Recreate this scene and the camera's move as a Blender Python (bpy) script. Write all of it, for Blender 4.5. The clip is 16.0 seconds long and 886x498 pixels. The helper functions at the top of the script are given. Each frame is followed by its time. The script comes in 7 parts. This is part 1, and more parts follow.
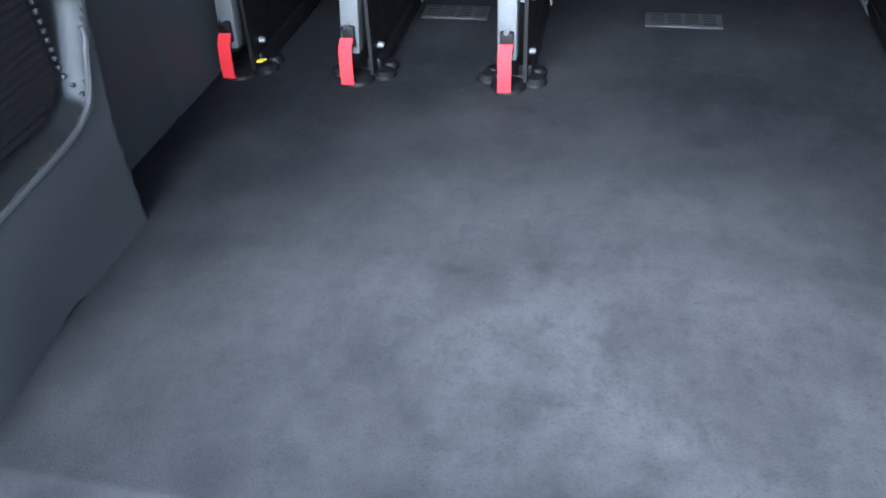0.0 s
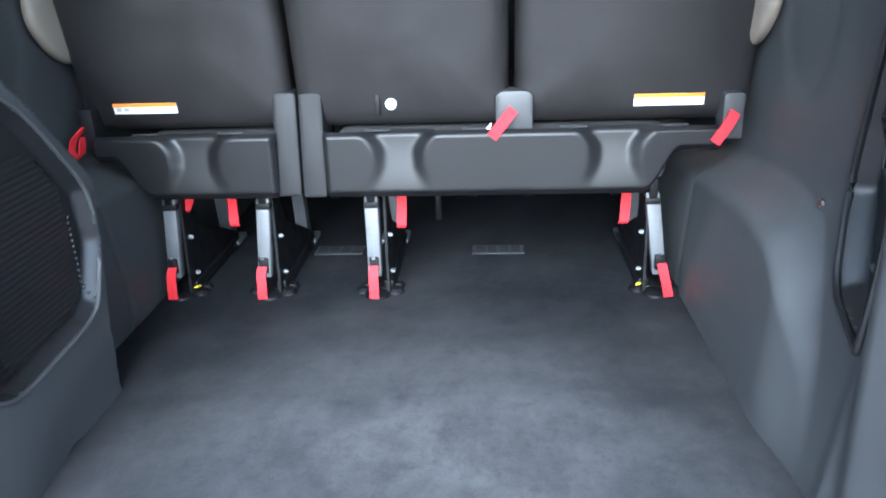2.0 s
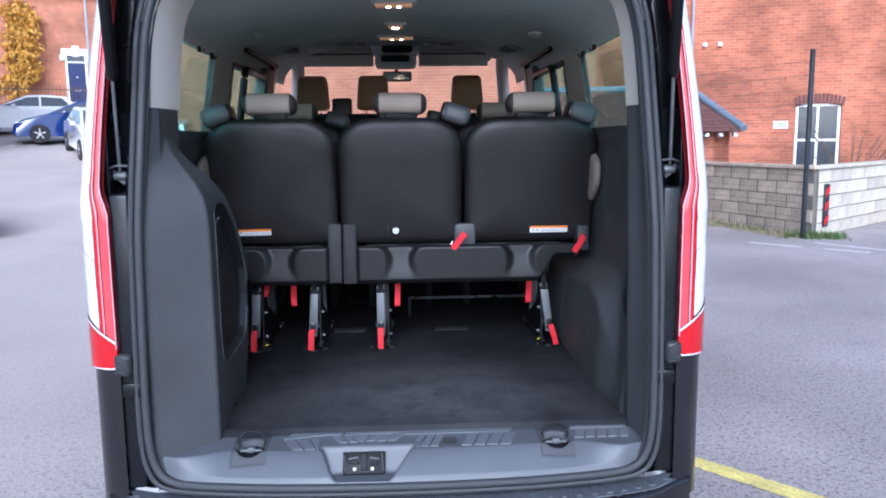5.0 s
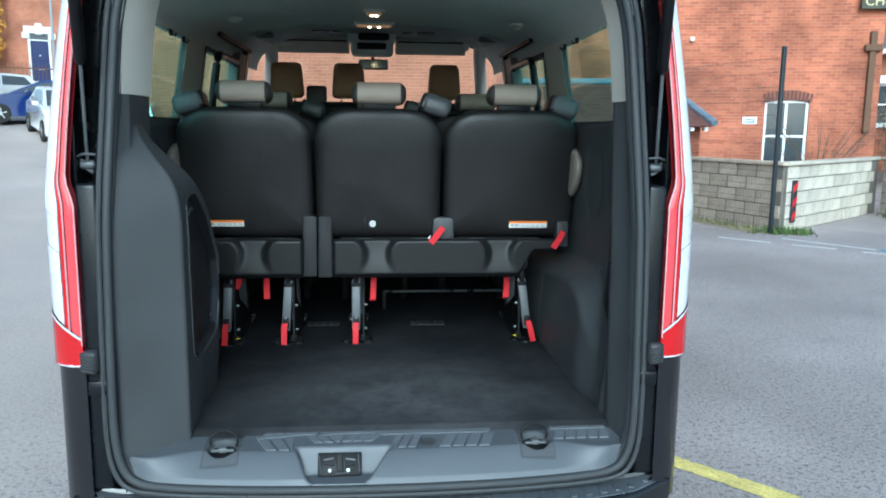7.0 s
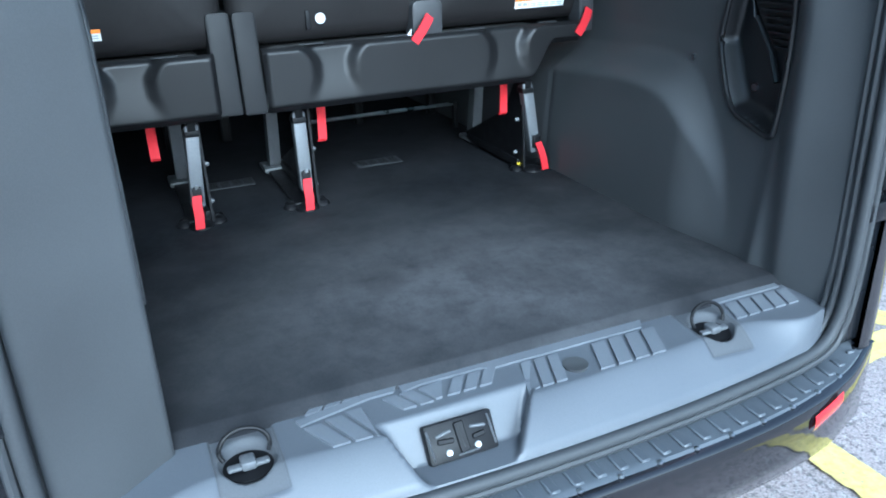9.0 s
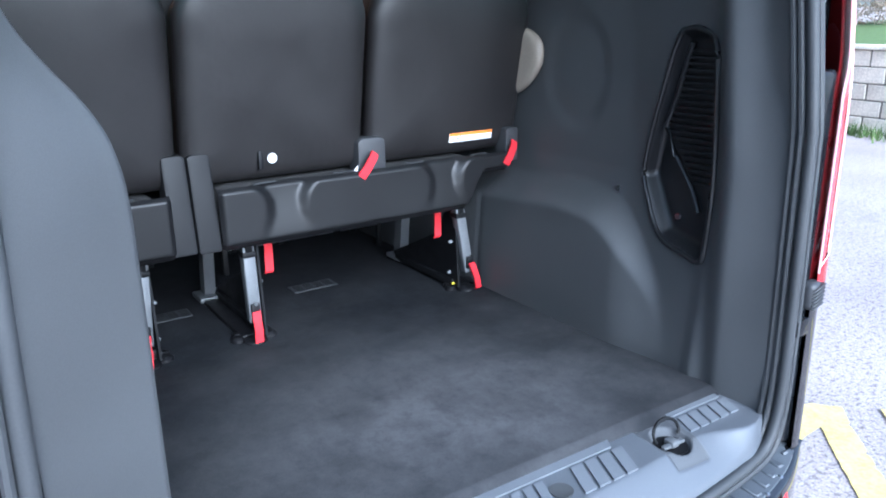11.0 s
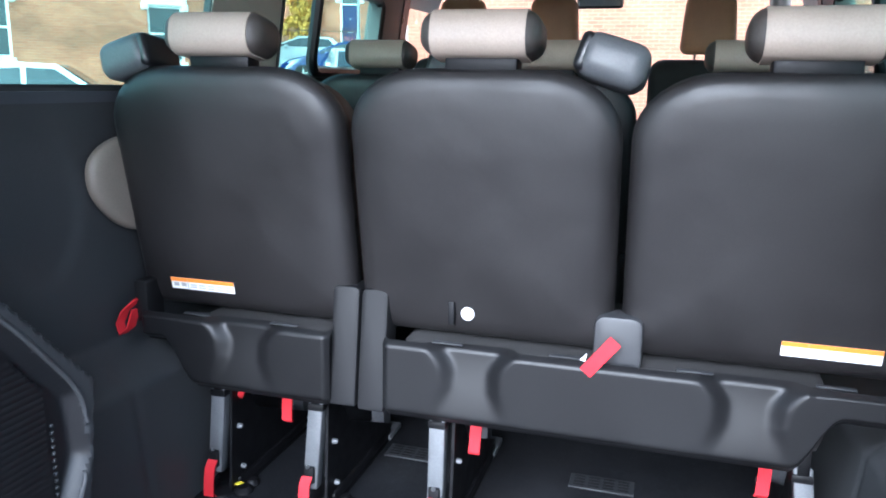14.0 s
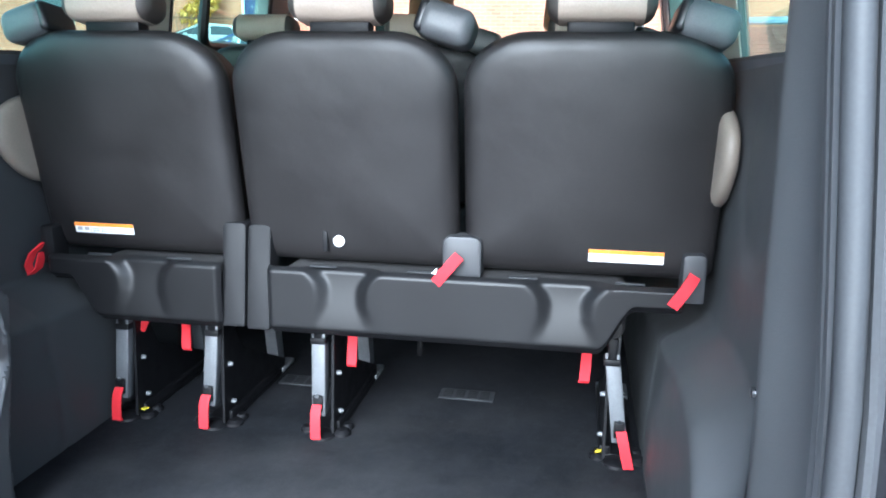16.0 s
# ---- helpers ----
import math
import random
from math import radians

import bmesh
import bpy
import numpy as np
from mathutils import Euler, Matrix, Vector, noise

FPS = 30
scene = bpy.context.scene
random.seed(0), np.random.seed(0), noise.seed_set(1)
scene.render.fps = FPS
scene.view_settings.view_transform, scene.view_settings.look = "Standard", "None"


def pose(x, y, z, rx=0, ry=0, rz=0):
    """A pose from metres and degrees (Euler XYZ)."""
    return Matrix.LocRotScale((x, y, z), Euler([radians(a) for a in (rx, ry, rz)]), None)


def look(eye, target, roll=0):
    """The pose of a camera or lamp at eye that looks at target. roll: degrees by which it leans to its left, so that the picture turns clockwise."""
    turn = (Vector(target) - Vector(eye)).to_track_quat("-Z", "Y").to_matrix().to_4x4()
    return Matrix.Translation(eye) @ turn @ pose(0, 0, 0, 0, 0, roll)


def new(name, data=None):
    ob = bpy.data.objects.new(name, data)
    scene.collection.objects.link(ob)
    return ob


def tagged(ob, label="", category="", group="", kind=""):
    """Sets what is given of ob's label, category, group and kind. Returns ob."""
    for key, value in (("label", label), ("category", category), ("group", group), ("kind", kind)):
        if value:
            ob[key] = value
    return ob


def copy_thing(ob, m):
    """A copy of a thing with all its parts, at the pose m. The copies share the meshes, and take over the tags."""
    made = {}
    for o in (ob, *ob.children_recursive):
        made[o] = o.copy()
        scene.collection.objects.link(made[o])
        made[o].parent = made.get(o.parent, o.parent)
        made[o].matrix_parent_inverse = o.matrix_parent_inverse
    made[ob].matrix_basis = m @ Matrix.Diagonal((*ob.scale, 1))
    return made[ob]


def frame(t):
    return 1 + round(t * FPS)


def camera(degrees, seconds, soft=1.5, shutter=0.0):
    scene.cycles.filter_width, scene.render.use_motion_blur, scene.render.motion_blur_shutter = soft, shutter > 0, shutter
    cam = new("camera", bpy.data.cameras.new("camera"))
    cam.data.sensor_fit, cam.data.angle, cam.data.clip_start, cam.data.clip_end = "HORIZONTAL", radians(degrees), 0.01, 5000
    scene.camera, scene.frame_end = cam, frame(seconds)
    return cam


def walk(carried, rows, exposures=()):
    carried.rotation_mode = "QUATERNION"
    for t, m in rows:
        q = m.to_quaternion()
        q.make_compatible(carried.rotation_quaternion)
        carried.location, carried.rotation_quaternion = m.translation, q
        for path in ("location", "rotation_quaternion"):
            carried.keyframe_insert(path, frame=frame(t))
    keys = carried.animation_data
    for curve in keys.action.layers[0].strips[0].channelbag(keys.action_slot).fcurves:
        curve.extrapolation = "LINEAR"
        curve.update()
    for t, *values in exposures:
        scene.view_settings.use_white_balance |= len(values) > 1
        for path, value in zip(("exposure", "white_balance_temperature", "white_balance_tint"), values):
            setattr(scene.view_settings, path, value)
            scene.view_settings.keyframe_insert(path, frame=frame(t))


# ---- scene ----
cam = camera(60.2, 16.0, soft=1.9)
EXPOSURE = [(0, 2.4, 5050, 5), (1, 2.35, 5050, 5), (2, 2.45, 5050, 3), (3.0, 2.35, 4900, 5), (3.5, 1.75, 4700, 9), (4.2, 1.0, 4950, 19), (6.3, 0.60, 4980, -7), (7.0, 0.55, 4950, -9), (8.2, 1.35, 4600, -8), (10.5, 1.6, 4900, 6), (11, 1.78, 4900, 6), (12, 2.1, 4850, 13), (13, 2.1, 5000, 8), (14, 2.1, 5100, 9), (15, 2.2, 5100, 6), (16, 2.3, 5100, 4)]
PATH = [
    (0, (0.085, -0.205, 1.301), (-0.292, 1.286, 0.023), -3.9),
    (0.5, (0.139, -0.294, 1.32), (-0.059, 1.299, 0.127), -3.0),
    (1, (0.225, -0.448, 1.352), (0.083, 1.215, 0.249), -2.8),
    (1.5, (0.248, -0.644, 1.391), (0.117, 1.094, 0.411), -2.6),
    (2, (0.224, -0.812, 1.48), (0.096, 1.047, 0.753), -2.0),
    (2.5, (0.07, -1.062, 1.467), (-0.014, 0.846, 0.874), -1.6),
    (3, (-0.039, -1.306, 1.467), (0.025, 0.66, 1.108), 0.5),
    (3.5, (-0.028, -1.647, 1.5), (0.075, 0.322, 1.163), -0.1),
    (4, (-0.039, -1.921, 1.519), (0.058, 0.05, 1.191), -0.7),
    (6.3, (0.094, -2.524, 1.532), (0.21, -0.542, 1.292), 0.1),
    (6.5, (0.079, -2.474, 1.582), (0.217, -0.499, 1.297), 0.4),
    (7, (-0.019, -2.248, 1.543), (0.158, -0.281, 1.23), 0.6),
    (7.5, (-0.242, -1.888, 1.479), (0.01, 0.061, 1.107), 0.9),
    (8, (-0.395, -1.448, 1.372), (-0.036, 0.432, 0.79), -0.5),
    (8.2, (-0.432, -1.297, 1.365), (-0.003, 0.537, 0.694), -1.0),
    (10.5, (-0.831, -0.886, 1.42), (0.228, 0.605, 0.61), -0.2),
    (11, (-0.827, -0.925, 1.501), (0.24, 0.663, 0.916), -0.8),
    (11.5, (-0.827, -0.942, 1.574), (0.22, 0.725, 1.219), -0.8),
    (12, (-0.681, -0.966, 1.545), (0.201, 0.814, 1.314), -0.2),
    (12.5, (-0.375, -0.933, 1.513), (0.177, 0.97, 1.243), 0.6),
    (13, (-0.104, -0.755, 1.512), (0.095, 1.207, 1.182), 0.1),
    (13.5, (0.146, -0.485, 1.54), (-0.01, 1.481, 1.207), 0.7),
    (14, (0.361, -0.372, 1.592), (-0.199, 1.502, 1.171), 1.0),
    (14.5, (0.478, -0.388, 1.527), (-0.205, 1.444, 1.106), -0.2),
    (15, (0.516, -0.509, 1.486), (0.005, 1.357, 0.976), -0.4),
    (15.5, (0.532, -0.632, 1.521), (0.156, 1.271, 1.034), 0.7),
    (16, (0.549, -0.662, 1.526), (0.21, 1.259, 1.083), 0.7),
]
walk(cam, [(t, look(eye, target, roll)) for t, eye, target, roll in PATH], EXPOSURE)

# ---- world and light ----
world = bpy.data.worlds.new("sky")
scene.world = world
world.use_nodes = True
wn = world.node_tree
sky = wn.nodes.new("ShaderNodeTexSky")
sky.sky_type, sky.sun_disc = "NISHITA", False
sky.sun_elevation, sky.sun_rotation = radians(31), radians(184)
sky.air_density, sky.dust_density, sky.ozone_density = 1.0, 2.5, 1.0
haze = wn.nodes.new("ShaderNodeHueSaturation")
haze.inputs["Saturation"].default_value = 0.62
wn.links.new(sky.outputs[0], haze.inputs["Color"])
wn.links.new(haze.outputs[0], wn.nodes["Background"].inputs[0])
wn.nodes["Background"].inputs[1].default_value = 0.15
sun = new("sun", bpy.data.lights.new("sun", "SUN"))
sun.data.energy, sun.data.angle, sun.data.color = 2.3, radians(40), (1.0, 0.96, 0.90)
sun.matrix_world = look((-0.72, -10.26, 6.18), (0, 0, 0))


# ---- materials ----
def mat(name, col, rough=0.6, metal=0.0, var=0.18, scale=5.0, fine=220.0, bump=0.15, depth=0.002, coat=0.0, spec=0.5, stretch=(1, 1, 1)):
    """A surface with colour variation at two scales, roughness wear and a fine relief."""
    m = bpy.data.materials.new(name)
    m.use_nodes = True
    nt = m.node_tree
    n, l = nt.nodes, nt.links
    b = n["Principled BSDF"]
    co = n.new("ShaderNodeTexCoord")
    mp = n.new("ShaderNodeMapping")
    mp.inputs["Scale"].default_value = stretch
    l.new(co.outputs["Object"], mp.inputs[0])
    big, small = n.new("ShaderNodeTexNoise"), n.new("ShaderNodeTexNoise")
    big.inputs["Scale"].default_value, big.inputs["Detail"].default_value = scale, 5
    small.inputs["Scale"].default_value, small.inputs["Detail"].default_value = fine, 3
    for t in (big, small):
        l.new(mp.outputs[0], t.inputs["Vector"])
    add = n.new("ShaderNodeMath")
    add.operation = "ADD"
    l.new(big.outputs[0], add.inputs[0])
    l.new(small.outputs[0], add.inputs[1])
    ramp = n.new("ShaderNodeMapRange")
    ramp.inputs[1].default_value, ramp.inputs[2].default_value = 0.7, 1.3
    ramp.inputs[3].default_value, ramp.inputs[4].default_value = 1 - var, 1 + var
    l.new(add.outputs[0], ramp.inputs[0])
    mul = n.new("ShaderNodeVectorMath")
    mul.operation = "SCALE"
    mul.inputs[0].default_value = col
    l.new(ramp.outputs[0], mul.inputs["Scale"])
    l.new(mul.outputs[0], b.inputs["Base Color"])
    rr = n.new("ShaderNodeMapRange")
    rr.inputs[1].default_value, rr.inputs[2].default_value = 0.3, 0.7
    rr.inputs[3].default_value, rr.inputs[4].default_value = max(0.02, rough - 0.08), min(1, rough + 0.08)
    l.new(big.outputs[0], rr.inputs[0])
    l.new(rr.outputs[0], b.inputs["Roughness"])
    if bump:
        bp = n.new("ShaderNodeBump")
        bp.inputs["Strength"].default_value, bp.inputs["Distance"].default_value = bump, depth
        l.new(small.outputs[0], bp.inputs["Height"])
        l.new(bp.outputs[0], b.inputs["Normal"])
    b.inputs["Metallic"].default_value, b.inputs["Coat Weight"].default_value = metal, coat
    b.inputs["Specular IOR Level"].default_value = spec
    return m


def glass(name, col):
    """A pane that tints what passes through its two faces and mirrors more at a slant."""
    m = bpy.data.materials.new(name)
    m.use_nodes = True
    n, l = m.node_tree.nodes, m.node_tree.links
    n.remove(n["Principled BSDF"])
    clear, gloss, slant, part_gloss, blend = (n.new(k) for k in ("ShaderNodeBsdfTransparent", "ShaderNodeBsdfGlossy", "ShaderNodeLayerWeight", "ShaderNodeMath", "ShaderNodeMixShader"))
    clear.inputs["Color"].default_value = (*[c ** 0.5 for c in col], 1)
    gloss.inputs["Roughness"].default_value = 0.0
    slant.inputs["Blend"].default_value = 0.25
    part_gloss.operation = "MULTIPLY_ADD"
    part_gloss.inputs[1].default_value, part_gloss.inputs[2].default_value = 0.22, 0.02
    l.new(slant.outputs["Facing"], part_gloss.inputs[0])
    l.new(part_gloss.outputs[0], blend.inputs[0])
    l.new(clear.outputs[0], blend.inputs[1])
    l.new(gloss.outputs[0], blend.inputs[2])
    l.new(blend.outputs[0], n["Material Output"].inputs["Surface"])
    return m


def glow(name, col, strength):
    m = bpy.data.materials.new(name)
    m.use_nodes = True
    b = m.node_tree.nodes["Principled BSDF"]
    b.inputs["Base Color"].default_value = (*col, 1)
    b.inputs["Emission Color"].default_value, b.inputs["Emission Strength"].default_value = (*col, 1), strength
    return m


def brickwork(name, one, two, mortar, w=0.225, h=0.075, dirt=0.35):
    """Brick courses laid by the surface's own length and height (UV in metres)."""
    m = bpy.data.materials.new(name)
    m.use_nodes = True
    n, l = m.node_tree.nodes, m.node_tree.links
    b = n["Principled BSDF"]
    uv = n.new("ShaderNodeUVMap")
    br = n.new("ShaderNodeTexBrick")
    br.inputs["Scale"].default_value, br.inputs["Brick Width"].default_value, br.inputs["Row Height"].default_value = 1, w, h
    br.inputs["Mortar Size"].default_value, br.inputs["Mortar Smooth"].default_value = 0.006, 0.3
    br.inputs["Color1"].default_value, br.inputs["Color2"].default_value, br.inputs["Mortar"].default_value = (*one, 1), (*two, 1), (*mortar, 1)
    l.new(uv.outputs[0], br.inputs["Vector"])
    no = n.new("ShaderNodeTexNoise")
    no.inputs["Scale"].default_value, no.inputs["Detail"].default_value = 0.9, 6
    l.new(uv.outputs[0], no.inputs["Vector"])
    mr = n.new("ShaderNodeMapRange")
    mr.inputs[1].default_value, mr.inputs[2].default_value, mr.inputs[3].default_value, mr.inputs[4].default_value = 0.3, 0.7, 1 - dirt, 1 + dirt * 0.5
    l.new(no.outputs[0], mr.inputs[0])
    mul = n.new("ShaderNodeVectorMath")
    mul.operation = "SCALE"
    l.new(br.outputs[0], mul.inputs[0])
    l.new(mr.outputs[0], mul.inputs["Scale"])
    l.new(mul.outputs[0], b.inputs["Base Color"])
    bp = n.new("ShaderNodeBump")
    bp.invert = True
    bp.inputs["Strength"].default_value, bp.inputs["Distance"].default_value = 0.6, 0.008
    l.new(br.outputs[1], bp.inputs["Height"])
    l.new(bp.outputs[0], b.inputs["Normal"])
    b.inputs["Roughness"].default_value = 0.9
    return m


TRIM = mat("dark_grey_trim", (0.049, 0.051, 0.054), 0.52, var=0.12, fine=420, bump=0.25, depth=0.0008, spec=0.45)
TRIM2 = mat("black_trim", (0.011, 0.0115, 0.013), 0.34, var=0.2, fine=300, bump=0.1, depth=0.0006)
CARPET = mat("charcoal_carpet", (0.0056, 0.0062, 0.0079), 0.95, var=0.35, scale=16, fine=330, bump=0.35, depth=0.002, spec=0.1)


def fleck(m, *layers):
    """Adds patches and specks of other tones: (scale, detail, low, high, most, tone) each."""
    nt = m.node_tree
    bs = nt.nodes["Principled BSDF"]
    col = bs.inputs["Base Color"].links[0].from_socket
    at = next(n for n in nt.nodes if n.type == "MAPPING").outputs[0]
    for scale, detail, lo, hi, most, tone, *drawn in layers:
        tex, dr, mixd = nt.nodes.new("ShaderNodeTexNoise"), nt.nodes.new("ShaderNodeMapRange"), nt.nodes.new("ShaderNodeMix")
        tex.inputs["Scale"].default_value, tex.inputs["Detail"].default_value, tex.inputs["Roughness"].default_value = scale, detail, 0.65
        dr.interpolation_type = "SMOOTHSTEP"
        dr.inputs[1].default_value, dr.inputs[2].default_value, dr.inputs[3].default_value, dr.inputs[4].default_value = lo, hi, 0.0, most
        mixd.data_type = "RGBA"
        mixd.inputs[7].default_value = (*tone, 1)
        if drawn:
            pull_out = nt.nodes.new("ShaderNodeMapping")
            pull_out.inputs["Scale"].default_value, pull_out.inputs["Rotation"].default_value = drawn[0], (0, 0, radians(12))
            nt.links.new(at, pull_out.inputs[0])
        nt.links.new(pull_out.outputs[0] if drawn else at, tex.inputs["Vector"])
        nt.links.new(tex.outputs[0], dr.inputs[0])
        nt.links.new(dr.outputs[0], mixd.inputs[0])
        nt.links.new(col, mixd.inputs[6])
        col = mixd.outputs[2]
    nt.links.new(col, bs.inputs["Base Color"])


fleck(CARPET, (14, 5, 0.52, 0.70, 0.15, (0.022, 0.023, 0.027)), (70, 3, 0.62, 0.72, 0.35, (0.015, 0.016, 0.019)))
# cargo dust trodden into the middle of the load area, with the daylight's falloff painted in, thinning out towards the
# seats and sides with a ragged edge
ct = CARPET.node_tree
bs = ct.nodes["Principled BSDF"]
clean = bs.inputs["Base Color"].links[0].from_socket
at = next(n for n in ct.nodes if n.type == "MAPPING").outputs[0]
dust_and_light, patch, far_off, ragged, near, mixd = (ct.nodes.new(k) for k in ("ShaderNodeTexNoise", "ShaderNodeMapping", "ShaderNodeVectorMath", "ShaderNodeMath", "ShaderNodeMapRange", "ShaderNodeMix"))
dust_and_light.inputs["Scale"].default_value, dust_and_light.inputs["Detail"].default_value, dust_and_light.inputs["Roughness"].default_value = 2.6, 8, 0.62
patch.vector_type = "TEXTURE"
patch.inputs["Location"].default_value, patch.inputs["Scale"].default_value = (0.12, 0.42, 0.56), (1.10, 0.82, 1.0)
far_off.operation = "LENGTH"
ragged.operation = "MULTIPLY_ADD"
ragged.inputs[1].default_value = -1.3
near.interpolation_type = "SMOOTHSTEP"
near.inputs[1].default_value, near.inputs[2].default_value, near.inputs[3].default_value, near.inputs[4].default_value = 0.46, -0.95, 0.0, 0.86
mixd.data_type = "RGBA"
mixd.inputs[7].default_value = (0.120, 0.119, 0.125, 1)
ct.links.new(at, dust_and_light.inputs["Vector"])
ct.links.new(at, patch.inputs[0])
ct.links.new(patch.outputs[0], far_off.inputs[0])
ct.links.new(dust_and_light.outputs[0], ragged.inputs[0])
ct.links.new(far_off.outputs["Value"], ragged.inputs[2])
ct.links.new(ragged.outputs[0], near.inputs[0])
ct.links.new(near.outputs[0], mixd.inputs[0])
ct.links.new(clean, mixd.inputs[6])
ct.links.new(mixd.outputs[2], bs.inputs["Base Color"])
# worn, darker and cleaner blotches over the dust
fleck(CARPET, (5.0, 8, 0.36, 0.78, 0.38, (0.008, 0.0088, 0.0108)), (2.6, 8, 0.42, 0.74, 0.34, (0.018, 0.0172, 0.0175)), (40, 4, 0.50, 0.72, 0.10, (0.030, 0.032, 0.036)))
# scuffed nap
fleck(CARPET, (3.4, 7, 0.45, 0.70, 0.26, (0.021, 0.0195, 0.0195)), (7, 7, 0.42, 0.72, 0.32, (0.014, 0.015, 0.018)), (5.5, 6, 0.46, 0.70, 0.26, (0.016, 0.017, 0.021), (2.0, 0.8, 1)), (19, 6, 0.49, 0.72, 0.3, (0.016, 0.017, 0.020)), (230, 2, 0.50, 0.70, 0.12, (0.050, 0.052, 0.056)), (260, 2, 0.52, 0.70, 0.22, (0.012, 0.013, 0.015)), (60, 4, 0.55, 0.72, 0.25, (0.026, 0.027, 0.031)))
CUP = mat("dark_cup_plastic", (0.070, 0.073, 0.080), 0.75, var=0.15, fine=400, bump=0.2, depth=0.0006, spec=0.3)
SILL = mat("grey_sill_plastic", (0.076, 0.082, 0.094), 0.46, var=0.1, fine=400, bump=0.2, depth=0.0008)
TREAD = mat("pale_tread_plastic", (0.112, 0.120, 0.135), 0.5, var=0.1, fine=400, bump=0.2, depth=0.0008)
SEATBACK = mat("black_seat_vinyl", (0.0118, 0.0107, 0.0110), 0.47, var=0.24, scale=7, fine=520, bump=0.3, depth=0.0008)
SN = SEATBACK.node_tree
dent, dip = SN.nodes.new("ShaderNodeTexNoise"), SN.nodes.new("ShaderNodeBump")
dent.inputs["Scale"].default_value, dent.inputs["Detail"].default_value = 8, 3
dip.inputs["Strength"].default_value, dip.inputs["Distance"].default_value = 0.35, 0.012
SN.links.new(next(n for n in SN.nodes if n.type == "MAPPING").outputs[0], dent.inputs["Vector"])
SN.links.new(dent.outputs[0], dip.inputs["Height"])
SN.links.new(dip.outputs[0], next(n for n in SN.nodes if n.type == "BUMP" and n != dip).inputs["Normal"])
SEATCLOTH = mat("dark_seat_cloth", (0.020, 0.019, 0.019), 0.85, var=0.2, fine=500, bump=0.4, depth=0.001)
SEATBASE = mat("black_seat_plastic", (0.0064, 0.0064, 0.0072), 0.46, var=0.14, fine=420, bump=0.2, depth=0.0007, spec=0.32)
COVER = mat("grey_hinge_plastic", (0.028, 0.029, 0.032), 0.5, var=0.1, fine=400, bump=0.2, depth=0.0006)
BEIGE = mat("beige_leather", (0.37, 0.305, 0.25), 0.5, var=0.1, scale=9, fine=260, bump=0.3, depth=0.0008)
CREAM = mat("cream_vinyl", (0.23, 0.195, 0.16), 0.5, var=0.1, scale=9, fine=260, bump=0.3, depth=0.0008)
VENT = mat("vent_grey_plastic", (0.020, 0.0215, 0.024), 0.5, var=0.1, bump=0.1)
BROWN = mat("brown_leather", (0.38, 0.20, 0.105), 0.55, var=0.15, scale=9, fine=260, bump=0.3, depth=0.0008)
TAN = mat("dark_brown_leather", (0.060, 0.034, 0.024), 0.6, var=0.15, fine=260, bump=0.3, depth=0.0008)
GREYLEATHER = mat("grey_leather", (0.085, 0.089, 0.094), 0.45, var=0.15, fine=260, bump=0.3, depth=0.0008)
ENDLEATHER = mat("dark_end_leather", (0.050, 0.043, 0.038), 0.5, var=0.15, fine=260, bump=0.3, depth=0.0008)
HINGE = mat("dark_hinge_plastic", (0.0078, 0.0078, 0.0088), 0.58, var=0.12, fine=400, bump=0.2, depth=0.0006, spec=0.25)
HEADLINER = mat("grey_headliner", (0.70, 0.68, 0.645), 0.95, var=0.06, fine=600, bump=0.3, depth=0.0008)
PALE = mat("pale_grey_trim", (0.62, 0.58, 0.51), 0.65, var=0.06, fine=420, bump=0.2, depth=0.0006)
GREYTRIM = mat("mid_grey_trim", (0.16, 0.16, 0.155), 0.6, var=0.08, fine=420, bump=0.2, depth=0.0006)
RUBBER = mat("black_rubber", (0.030, 0.032, 0.035), 0.62, var=0.15, fine=260, bump=0.1, depth=0.0006)
PAINT = mat("black_paint", (0.0085, 0.0085, 0.0105), 0.10, var=0.25, scale=3, fine=900, bump=0.0, coat=0.35)
JAMB = mat("black_jamb_paint", (0.006, 0.007, 0.009), 0.26, var=0.25, scale=6, fine=600, bump=0.03, spec=0.3)
STEP = mat("grey_step_plastic", (0.066, 0.073, 0.084), 0.45, var=0.15, fine=350, bump=0.25, depth=0.0008)
STEEL = mat("grey_leg_steel", (0.115, 0.12, 0.128), 0.5, metal=0.3, var=0.15, scale=14, fine=200, bump=0.1)
CHROME = mat("bright_steel", (0.48, 0.49, 0.51), 0.3, metal=1.0, var=0.15, scale=20, bump=0.0)
BLACKSTEEL = mat("black_steel", (0.005, 0.005, 0.006), 0.5, var=0.3, scale=20, bump=0.1, spec=0.22)
RED = mat("red_webbing", (0.52, 0.011, 0.020), 0.75, var=0.1, scale=20, fine=700, bump=0.4, depth=0.001)
WHITE = mat("white_label", (0.78, 0.78, 0.78), 0.4, var=0.04, bump=0)
DISC = mat("pale_grey_plastic", (0.50, 0.50, 0.51), 0.5, var=0.06, bump=0)
ORANGE = mat("orange_label", (0.85, 0.25, 0.03), 0.4, var=0.05, bump=0)
PRINT = mat("grey_print", (0.35, 0.35, 0.36), 0.5, var=0.05, bump=0)
YELLOWTAG = mat("yellow_tag", (0.75, 0.62, 0.03), 0.5, var=0.05, bump=0)
LAMPRED = mat("red_lamp_lens", (0.62, 0.006, 0.012), 0.08, var=0.1, scale=30, fine=300, bump=0.0, coat=0.6)
